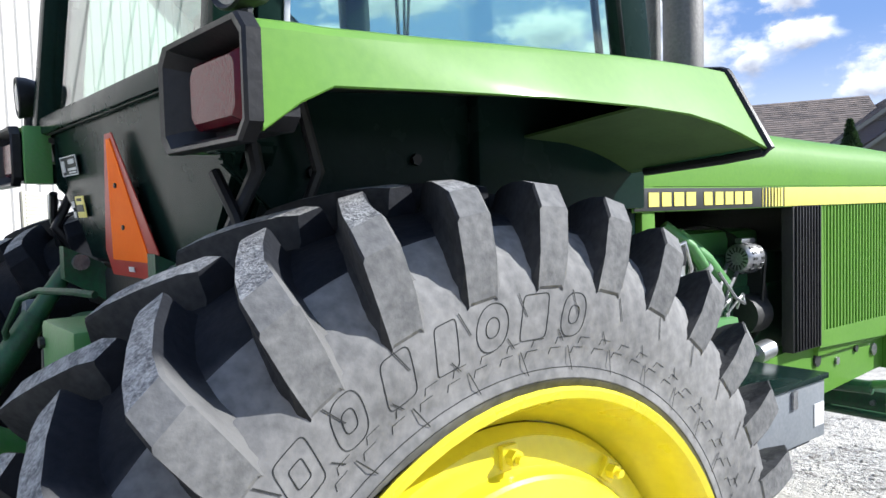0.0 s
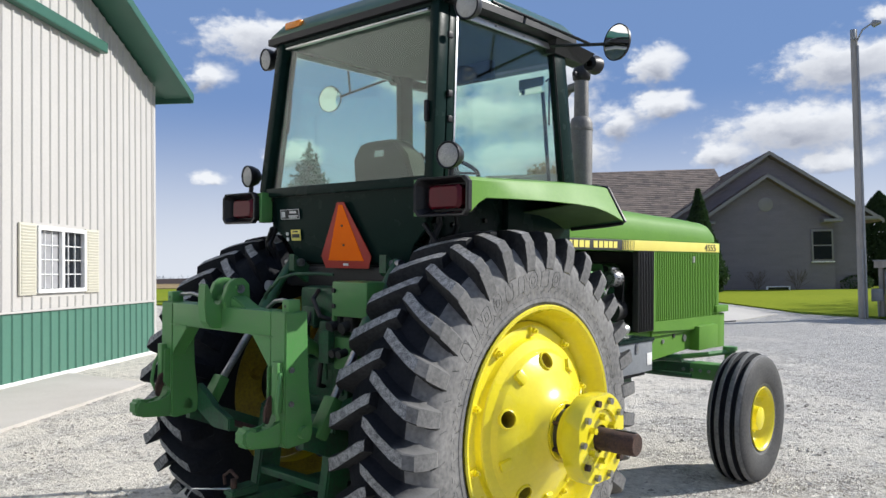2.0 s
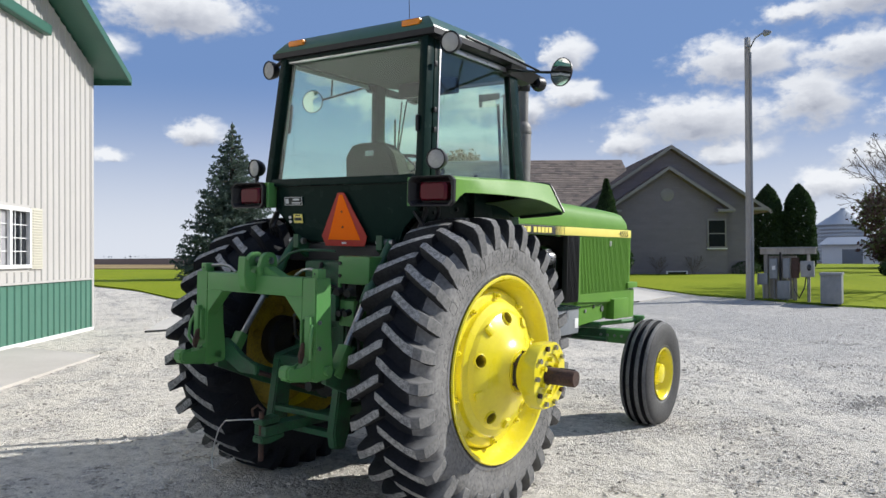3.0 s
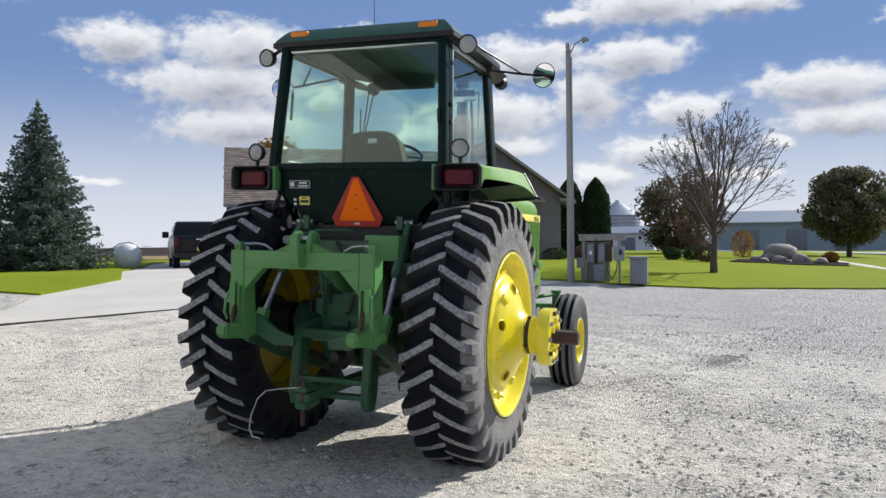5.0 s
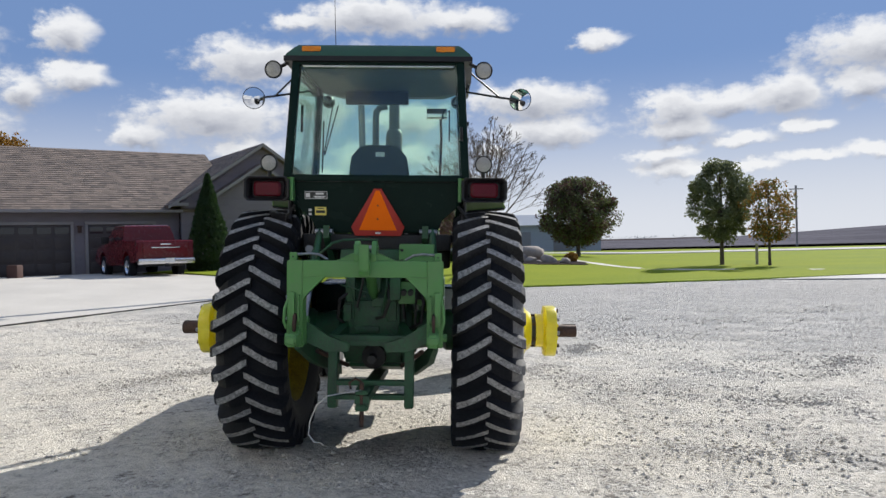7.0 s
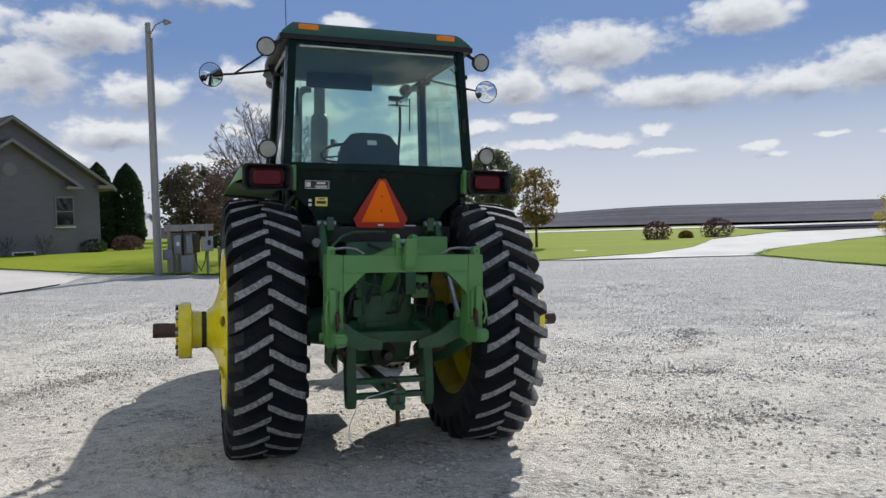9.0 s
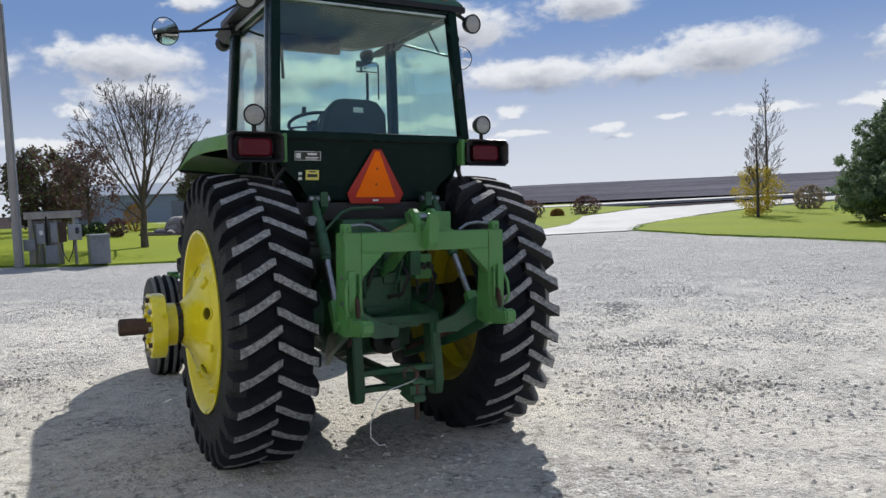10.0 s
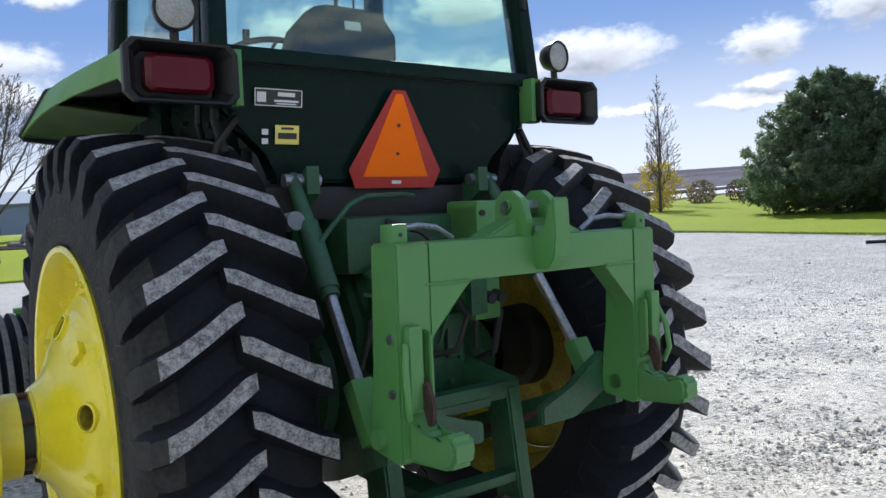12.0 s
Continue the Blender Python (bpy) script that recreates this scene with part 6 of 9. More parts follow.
# antenna
tubed("antenna", [(-0.50, 1.0, 2.99), (-0.50, 1.0, 3.05), (-0.52, 0.99, 3.75)], [0.01, 0.004, 0.0025], BLACK, rf, "thin whip antenna", 6)


def work_lamp(c, facing, r, stem_to, name="work_lamp"):
    """Round lamp with a lens; facing is the way it shines."""
    d = Vector(facing).normalized()
    m4 = Matrix.Translation(c) @ d.to_track_quat("Z", "Y").to_matrix().to_4x4()
    bm = lathe(new_bm(), [(-0.075, 0.001), (-0.075, r * 0.35), (-0.05, r * 0.8), (-0.015, r), (0.012, r * 1.04), (0.016, r * 0.98), (0.010, r * 0.88)], 28, "z", cap=False)
    bmesh.ops.transform(bm, matrix=m4, verts=bm.verts)
    lamp = link(name, bm, BLACK, TR, "round black work lamp with a clear lens", 40)
    bm = lathe(new_bm(), [(0.009, r * 0.90), (0.016, r * 0.6), (0.019, 0.001)], 28, "z", cap=False)
    bmesh.ops.transform(bm, matrix=m4, verts=bm.verts)
    link("lens", bm, LENS_GLASS, lamp, "clear ribbed lens", 40)
    tubed("lamp_stem", [Vector(c) - d * 0.02, stem_to], 0.014, BLACK, lamp, "", 8)
    return lamp


for s in (1, -1):
    work_lamp((s * 0.785, -0.375, 2.105), (s * 0.10, -1, -0.05), 0.062, (s * 0.785, -0.36, 2.0))
    work_lamp((s * 0.785, -0.255, 2.815), (s * 0.12, -1, -0.12), 0.064, (s * 0.68, -0.24, 2.87))
    # round mirrors on two-rod arms
    c = Vector((s * 1.13, 0.52, 2.745))
    mirror = new("mirror")
    mirror.parent = TR
    mirror["label"] = "round mirror on a black rod arm"
    d = Vector((-s * 0.30, -1, 0.0)).normalized()
    m4 = Matrix.Translation(c) @ d.to_track_quat("Z", "Y").to_matrix().to_4x4()
    bm = lathe(new_bm(), [(-0.03, 0.001), (-0.026, 0.06), (-0.008, 0.092), (0.004, 0.094), (0.004, 0.088)], 32, "z", cap=False)
    bmesh.ops.transform(bm, matrix=m4, verts=bm.verts)
    link("mirror_shell", bm, BLACK, mirror, "", 40)
    bm = lathe(new_bm(), [(0.003, 0.089), (0.006, 0.05), (0.007, 0.001)], 32, "z", cap=False)
    bmesh.ops.transform(bm, matrix=m4, verts=bm.verts)
    link("mirror_glass", bm, MIRROR, mirror, "convex mirror glass", 60)
    tubed("arm_rod", [(s * 0.66, 0.62, 2.83), (s * 0.95, 0.55, 2.77), c - d * 0.03], 0.009, BLACK, mirror, "", 8)
    tubed("arm_rod", [(s * 0.69, 0.05, 2.93), (s * 0.70, 0.30, 2.92), (s * 0.95, 0.55, 2.775)], 0.008, BLACK, mirror, "", 8)

# fenders with tail lamp housings
for s in (1, -1):
    fen = new("fender")
    fen.parent = TR
    fen["label"] = "green rear fender with dark underside"
    ys = [-0.412, -0.346, -0.29, -0.10, 0.15, 0.40, 0.55, 0.64, 0.71, 0.76, 0.80]
    top = [1.999, 2.001, 2.003, 2.010, 2.022, 2.032, 2.036, 2.037, 2.037, 2.036, 2.035]
    low = [1.838, 1.882, 1.908, 1.914, 1.918, 1.916, 1.908, 1.892, 1.872, 1.853, 1.838]
    secs = []
    for y, t, l in zip(ys, top, low):
        xr = 0.925 if y > -0.30 else 0.935
        ci = 0.014 if y > -0.30 else 0.006
        dz = 0.034 if y > -0.30 else 0.010
        xl = 0.945 + 0.082 * smooth01(-0.42, 0.80, y) - 0.45 * (l - 1.838) * (0.4 + 0.6 * smooth01(0.0, 0.6, y))
        ti = t + 0.012 if y > -0.30 else t
        th = 0.010 if y < -0.30 else 0.026
        secs.append([(s * 0.62, y, ti - 0.004), (s * 0.66, y, ti), (s * 0.84, y, ti - 0.003), (s * (xr - 0.020), y, t), (s * (xr - 0.004), y, t - 0.006), (s * (xr + 0.004), y, t - 0.018), (s * xl, y, l + 0.003), (s * (xl - 0.003), y, l), (s * (xl - 0.013), y, l + 0.002), (s * (xr - ci), y, t - dz), (s * 0.84, y, ti - th - 0.004), (s * 0.62, y, ti - th - 0.004)])
    link("fender_top", loft(new_bm(), secs), GREEN, fen, "green fender skin", 17)
    # rubber-black front edge and dark inner liner
    liner = []
    for y, t, l in list(zip(ys, top, low))[1:7]:
        liner.append([(s * 0.60, max(y, -0.36), t - 0.034), (s * 0.925, max(y, -0.36), t - 0.074), (s * 0.925, max(y, -0.36), t - 0.088), (s * 0.60, max(y, -0.36), t - 0.05)])
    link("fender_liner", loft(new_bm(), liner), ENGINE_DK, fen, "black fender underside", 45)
    link("fender_side", prism(new_bm(), [(-0.33, 1.98), (0.80, 1.98), (0.80, 1.30), (0.62, 1.05), (0.30, 1.28), (0.02, 1.30), (-0.12, 1.62), (-0.33, 1.82)], s * 0.585, s * 0.61, "x", 0.006), CAB_BLACK, fen, "dark inner fender wall")
    for y, z in ((-0.15, 1.80), (0.02, 1.70), (0.10, 1.83), (0.28, 1.74), (0.34, 1.86), (0.48, 1.72)):
        tubed("wall_bolt", [(s * 0.608, y, z), (s * 0.622, y, z)], 0.013, BLACK, fen, "", 6)
    tubed("wall_hose", [(s * 0.64, -0.30, 1.93), (s * 0.645, -0.28, 1.80), (s * 0.64, -0.33, 1.70), (s * 0.64, -0.24, 1.58), (s * 0.63, -0.16, 1.50)], 0.016, BLACK, fen, "black hose inside the fender", 10)
    tubed("wall_hose", [(s * 0.66, -0.20, 1.94), (s * 0.655, -0.16, 1.80), (s * 0.65, -0.22, 1.66), (s * 0.64, -0.10, 1.52)], 0.012, BLACK, fen, "", 8)
    bm = new_bm()
    lip = [(x, y + 0.004, z) for x, y, z in secs[-1][:7]]
    tube(bm, lip + [(s * 1.018, 0.79, 1.834), (s * 0.92, 0.785, 1.822), (s * 0.70, 0.78, 1.806)], 0.011, 8)
    link("edge_rubber", bm, BLACK, fen, "black rubber edge")
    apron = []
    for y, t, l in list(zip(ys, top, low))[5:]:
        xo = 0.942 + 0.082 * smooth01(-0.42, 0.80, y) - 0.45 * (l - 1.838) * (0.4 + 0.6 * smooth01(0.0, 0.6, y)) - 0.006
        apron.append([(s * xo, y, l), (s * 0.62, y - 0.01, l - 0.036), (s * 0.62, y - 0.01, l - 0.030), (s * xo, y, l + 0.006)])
    link("fender_apron", loft(new_bm(), apron), GREEN_SHADE, fen, "", 45)
    link("front_plate", prism(new_bm(), [(0.625, 2.026), (0.90, 2.024), (0.925, 2.016), (1.016, 1.842), (0.625, 1.808)] if s > 0 else [(-0.625, 2.026), (-0.90, 2.024), (-0.925, 2.016), (-1.016, 1.842), (-0.625, 1.808)], 0.775, 0.783, "y", 0.0), GREEN_DARK, fen, "dark green plate closing the fender front")
    boxed("lamp_side_plate", (s * 0.613, -0.375, 1.915), (0.024, 0.075, 0.17), GREEN_OLD, fen, 0.004, "green side plate")
    # tail lamp
    tl = new("tail_lamp")
    tl.parent = TR
    tl["label"] = "red tail lamp in a black housing"
    x0, x1, z0, z1 = 0.625, 0.956, 1.824, 2.002
    xm, zm = s * (x0 + x1) / 2, (z0 + z1) / 2

    def frame_ring(y, k, dx=0.0):
        w, h, c = (x1 - x0) / 2 * k, (z1 - z0) / 2 * k, 0.026 * k
        return [(xm + px, y, zm + pz) for px, pz in ((-w + c, -h), (w - c, -h), (w, -h + c), (w, h - c), (w - c, h), (-w + c, h), (-w, h - c), (-w, -h + c))]

    link("lamp_housing", loft(new_bm(), [frame_ring(-0.34, 0.78), frame_ring(-0.412, 0.80), frame_ring(-0.416, 1.0), frame_ring(-0.438, 1.0), frame_ring(-0.443, 0.975), frame_ring(-0.440, 0.90), frame_ring(-0.415, 0.79), frame_ring(-0.37, 0.70)], cap=True), BLACK, tl, "black plastic lamp housing", 35)
    link("red_lens", loft(new_bm(), [frame_ring(-0.35, 0.60), frame_ring(-0.408, 0.60), frame_ring(-0.42, 0.50)]), RED_LENS, tl, "dark red lamp lens", 35)
    boxed("lamp_bracket", (s * 0.655, -0.345, 1.86), (0.07, 0.05, 0.06), CAB_BLACK, tl, 0.006)
    tubed("wiring", [(s * 0.60, -0.34, 1.80), (s * 0.66, -0.33, 1.72), (s * 0.68, -0.30, 1.60)], 0.012, BLACK, tl, "", 8)

# muffler and intake pipe on the middle of the hood
ex = link("exhaust_pipe", lathe(new_bm(), [(1.86, 0.060), (1.93, 0.062), (1.95, 0.086), (2.66, 0.086), (2.70, 0.074), (2.715, 0.056), (2.98, 0.054), (3.0, 0.050)], 28, "z", (-0.05, 2.09, 0)), EXHAUST, TR, "dark grey muffler and exhaust pipe on the hood", 40)
link("rain_cap", lathe(new_bm(), [(2.99, 0.052), (3.0, 0.066), (3.05, 0.07), (3.10, 0.055), (3.125, 0.02), (3.126, 0.001)], 20, "z", (-0.05, 2.09, 0), cap=False), BLACK, ex, "black rain cap", 50)
boxed("cap_weight", (-0.05, 2.01, 3.03), (0.03, 0.06, 0.03), BLACK, ex, 0.006)
for z in (1.99, 2.62):
    link("muffler_band", lathe(new_bm(), [(z - 0.012, 0.087), (z - 0.010, 0.090), (z + 0.010, 0.090), (z + 0.012, 0.087)], 28, "z", (-0.05, 2.09, 0), cap=False), EXHAUST, ex, "", 40)
ip = tubed("intake_pipe", [(-0.25, 2.15, 1.88), (-0.25, 2.15, 2.84), (-0.245, 2.15, 2.91), (-0.20, 2.15, 2.96), (-0.13, 2.15, 2.97)], 0.036, EXHAUST, TR, "slim grey intake pipe with an elbow", 14)
tubed("pipe_clamp", [(-0.25, 2.15, 2.30), (-0.25, 2.15, 2.325)], 0.040, STEEL, ip, "", 14)

# inside the cab
seat = new("driver_seat")
seat.parent = CAB
seat["label"] = "upholstered driver seat with a dark back shell"
bm = new_bm()
loft(bm, [[(-0.22, 0.35, 1.95), (0.22, 0.35, 1.95), (0.22, 0.47, 1.95), (-0.22, 0.47, 1.95)], [(-0.235, 0.30, 2.12), (0.235, 0.30, 2.12), (0.22, 0.45, 2.12), (-0.22, 0.45, 2.12)], [(-0.215, 0.27, 2.25), (0.215, 0.27, 2.25), (0.20, 0.40, 2.25), (-0.20, 0.40, 2.25)], [(-0.15, 0.26, 2.325), (0.15, 0.26, 2.325), (0.14, 0.36, 2.325), (-0.14, 0.36, 2.325)], [(-0.09, 0.27, 2.342), (0.09, 0.27, 2.342), (0.09, 0.34, 2.342), (-0.09, 0.34, 2.342)]])
bmesh.ops.transform(bm, matrix=Matrix.Translation((-0.01, -0.32, -0.06)), verts=bm.verts)
link("seat_back", bm, SEAT, seat, "rounded seat back", 60)
bm = new_bm()
loft(bm, [[(-0.19, 0.343, 1.96), (0.19, 0.343, 1.96), (0.19, 0.36, 1.96), (-0.19, 0.36, 1.96)], [(-0.205, 0.29, 2.12), (0.205, 0.29, 2.12), (0.2, 0.31, 2.12), (-0.2, 0.31, 2.12)], [(-0.185, 0.26, 2.24), (0.185, 0.26, 2.24), (0.18, 0.28, 2.24), (-0.18, 0.28, 2.24)], [(-0.13, 0.252, 2.31), (0.13, 0.252, 2.31), (0.13, 0.27, 2.31), (-0.13, 0.27, 2.31)]])
bmesh.ops.transform(bm, matrix=Matrix.Translation((-0.01, -0.32, -0.06)), verts=bm.verts)
link("back_shell", bm, SEAT_BACK, seat, "", 60)
boxed("seat_tag", (0.0, -0.066, 2.208), (0.07, 0.006, 0.035), WHITE, seat, 0.001, "pale seat label", Matrix.Rotation(radians(-12), 3, "X"))
boxed("seat_cushion", (-0.01, 0.28, 1.84), (0.48, 0.50, 0.13), SEAT, seat, 0.04)
boxed("seat_base", (-0.01, 0.26, 1.68), (0.40, 0.42, 0.30), BLACK, seat, 0.02)
boxed("cab_floor", (0, 0.47, 1.56), (1.16, 1.36, 0.06), BLACK, CAB, 0.01)
boxed("cab_front_wall", (0, 1.13, 1.82), (0.78, 0.05, 0.40), CAB_BLACK, CAB, 0.01)
for s in (1, -1):
    boxed("cab_side_wall", (s * 0.63, 0.55, 1.86), (0.04, 0.60, 0.30), CAB_BLACK, CAB, 0.01)
boxed("cab_shelf", (0, -0.20, 1.955), (1.20, 0.16, 0.04), BLACK, CAB, 0.01)
boxed("console", (0.36, 0.55, 1.90), (0.22, 0.70, 0.20), BLACK, CAB, 0.03)
for k, (y, h) in enumerate(((0.35, 0.04), (0.45, 0.06), (0.55, 0.05), (0.68, 0.09))):
    tubed("lever", [(0.36, y, 2.0), (0.36, y + 0.03, 2.0 + h)], 0.006, BLACK, CAB, "", 6)
    link("lever_knob", lathe(new_bm(), [(-0.02, 0.001), (-0.015, 0.014), (0.0, 0.018), (0.015, 0.014), (0.02, 0.001)], 10, "z", (0.36, y + 0.033, 2.01 + h), cap=False), BLACK, CAB)
# steering column and wheel
sw = new("steering_wheel")
sw.parent = CAB
sw["label"] = "black steering wheel"
bm = new_bm()
tube(bm, [(0.19 * math.cos(a), 0.19 * math.sin(a), 0) for a in (2 * math.pi * k / 32 for k in range(33))], 0.013, 8, cap=False)
for k in range(3):
    a = 2 * math.pi * k / 3 + 0.5
    tube(bm, [(0, 0, -0.02), (0.19 * math.cos(a), 0.19 * math.sin(a), 0)], 0.008, 6)
tube(bm, [(0, 0, -0.03), (0, 0, 0.01)], 0.035, 12)
bmesh.ops.transform(bm, matrix=pose(-0.08, 0.60, 2.185, -18, 0, 0), verts=bm.verts)
link("wheel_rim", bm, BLACK, sw)
tubed("spinner_knob", [(-0.20, 0.48, 2.235), (-0.20, 0.475, 2.285)], 0.016, BLACK, sw)
tubed("column", [(-0.08, 0.62, 2.20), (-0.08, 0.78, 1.70)], 0.05, BLACK, sw, "", 12)
boxed("sun_visor", (-0.10, 0.72, 2.79), (0.55, 0.05, 0.12), BLACK, CAB, 0.015, "dark sun visor")
boxed("dash", (-0.08, 0.86, 2.0), (0.36, 0.12, 0.20), BLACK, CAB, 0.03)
# inner mirror, wiper rods and corner posts seen through the glass
boxed("inner_mirror", (0.42, 0.775, 2.663), (0.18, 0.014, 0.095), MIRROR, CAB, 0.006, "inside mirror")
tubed("inner_mirror_arm", [(0.51, 0.79, 2.68), (0.53, 0.80, 2.70), (0.53, 0.80, 2.42)], 0.006, BLACK, CAB, "", 6)
for x0, x1 in ((-0.60, -0.47), (-0.61, -0.52)):
    tubed("wiper", [(x0, 0.99, 2.32), (x1, 0.93, 2.76)], 0.006, BLACK, CAB, "", 6)
tubed("wiper_blade", [(-0.62, 0.98, 2.16), (-0.605, 0.95, 2.62)], 0.008, BLACK, CAB, "", 6)
tubed("grab_rail", [(0.45, 0.92, 2.10), (0.46, 0.86, 2.45), (0.45, 0.84, 2.70)], 0.012, BLACK, CAB, "", 8)
tubed("grab_rail", [(-0.57, -0.26, 2.35), (-0.57, -0.24, 2.55)], 0.010, BLACK, CAB, "", 8)

# ---- transmission, lift and hitch at the rear ----
tc = link("transmission_case", prism(new_bm(), [(-0.36, 0.62), (-0.40, 0.80), (-0.40, 1.12), (-0.30, 1.30), (0.60, 1.32), (1.10, 1.20), (1.10, 0.70), (0.40, 0.55), (-0.10, 0.55)], -0.22, 0.22, "x", 0.03), GREEN_DARK, TR, "greasy green transmission and axle casting")
for s in (1, -1):
    link("axle_housing", lathe(new_bm(), [(s * x, r) for x, r in ((0.18, 0.24), (0.26, 0.22), (0.30, 0.15), (0.48, 0.125), (0.52, 0.16), (0.58, 0.16), (0.585, 0.06))], 28, "x", (0, 0, 0.853)), GREEN_DARK, tc, "", 40)
    for k in range(8):
        a = 2 * math.pi * k / 8
        p = Vector((s * 0.245, 0.215 * math.cos(a), 0.853 + 0.215 * math.sin(a)))
        tubed("housing_bolt", [p, p + Vector((s * 0.03, 0, 0))], 0.014, GREEN_DARK, tc, "", 6)
rear = boxed("rear_cover", (0, -0.425, 0.96), (0.38, 0.05, 0.30), GREEN_DARK, tc, 0.015)
for k in range(8):
    a = 2 * math.pi * k / 8
    tubed("cover_bolt", [(0.16 * math.cos(a), -0.45, 0.96 + 0.12 * math.sin(a)), (0.16 * math.cos(a), -0.468, 0.96 + 0.12 * math.sin(a))], 0.012, GREEN_DARK, rear, "", 6)
link("pto_shaft", lathe(new_bm(), [(-0.40, 0.09), (-0.46, 0.085), (-0.47, 0.05), (-0.48, 0.03), (-0.60, 0.03), (-0.602, 0.001)], 20, "y", (0, 0, 0.70), cap=False), ENGINE_DK, tc, "dark power take-off stub", 40)
link("pto_shield", prism(new_bm(), [(-0.17, 0.80), (0.17, 0.80), (0.15, 0.84), (-0.15, 0.84)], -0.62, -0.40, "y", 0.008), GREEN_DARK, tc)
boxed("rockshaft_housing", (0, -0.20, 1.38), (0.52, 0.40, 0.20), GREEN_DARK, TR, 0.03, "green rockshaft housing under the cab")
boxed("cab_underframe", (0, 0.15, 1.53), (1.10, 0.85, 0.12), ENGINE_DK, TR, 0.02, "black frame under the cab")
boxed("fuel_tank_wall", (0, 0.10, 1.46), (1.10, 0.30, 0.26), ENGINE_DK, TR, 0.03)
# remote valve stack with couplers and hoses
vb = boxed("valve_block", (0.31, -0.46, 1.435), (0.25, 0.18, 0.17), GREEN_OLD, TR, 0.012, "green hydraulic remote valve block")
for k in range(2):
    tubed("block_bolt", [(0.205, -0.548, 1.40 + 0.075 * k), (0.205, -0.560, 1.40 + 0.075 * k)], 0.012, ENGINE_DK, vb, "", 6)
    tubed("coupler", [(0.19 + 0.09 * k, -0.52, 1.31), (0.19 + 0.09 * k, -0.57, 1.295)], 0.026, ENGINE_DK, vb, "black hydraulic coupler", 12)
    boxed("coupler_dust_plate", (0.19 + 0.09 * k, -0.50, 1.315), (0.07, 0.06, 0.075), ENGINE_DK, vb, 0.01, "", None)
boxed("end_plate", (0.194, -0.465, 1.40), (0.018, 0.165, 0.20), GREEN_OLD, vb, 0.004)
vb2 = boxed("valve_block", (0.24, -0.46, 1.17), (0.12, 0.14, 0.16), GREEN_OLD, TR, 0.012, "green hydraulic remote valve block")
for k in range(2):
    tubed("coupler", [(0.22 + 0.05 * k, -0.53, 1.18), (0.22 + 0.05 * k, -0.58, 1.17)], 0.02, ENGINE_DK, vb2, "", 12)
for pts in ([(0.12, -0.42, 1.30), (0.06, -0.52, 1.34), (-0.02, -0.50, 1.42), (-0.10, -0.40, 1.46)], [(0.30, -0.40, 1.25), (0.36, -0.46, 1.10), (0.34, -0.44, 0.95), (0.26, -0.36, 0.90)], [(-0.14, -0.42, 1.20), (-0.24, -0.50, 1.12), (-0.26, -0.46, 0.98), (-0.20, -0.40, 0.92)], [(0.10, -0.46, 1.22), (0.12, -0.56, 1.12), (0.08, -0.54, 1.00), (0.02, -0.46, 0.98)]):
    tubed("hydraulic_hose", pts, 0.012, ENGINE_DK, TR, "black hydraulic hose", 8)
# brackets, lines and fittings round the lift housing
for x, z, w, h in ((-0.17, 1.20, 0.07, 0.20), (-0.10, 1.33, 0.10, 0.10), (0.05, 1.10, 0.12, 0.07), (-0.19, 1.02, 0.06, 0.12), (0.02, 1.24, 0.06, 0.14), (0.13, 1.04, 0.07, 0.16), (-0.05, 0.90, 0.18, 0.05)):
    boxed("casting_boss", (x, -0.445, z), (w, 0.05, h), GREEN_DARK, tc, 0.012)
for k, (x0, z0, x1, z1) in enumerate(((-0.20, 1.30, -0.14, 0.98), (-0.08, 1.36, -0.12, 1.06), (0.09, 1.34, 0.06, 1.02), (0.17, 1.30, 0.22, 0.98), (-0.24, 1.22, 0.0, 1.16), (0.28, 1.30, 0.30, 0.94))):
    tubed("control_line", [(x0, -0.46, z0), (x0 * 0.6 + x1 * 0.4 + 0.02, -0.50 - 0.01 * (k % 3), z0 * 0.6 + z1 * 0.4), (x1, -0.47, z1)], 0.010 if k % 2 else 0.007, ENGINE_DK if k % 2 else GREEN_DARK, tc, "", 6)
for x in (-0.20, -0.07, 0.08, 0.19):
    for z in (0.80, 1.14, 1.28):
        tubed("casting_bolt", [(x, -0.42, z), (x, -0.455, z)], 0.013, GREEN_DARK, tc, "", 6)
for x in (0.16,):
    boxed("lift_guide", (x, -0.56, 1.20), (0.075, 0.04, 0.16), GREEN_DARK, TR, 0.008, "dark green lift guide plate")
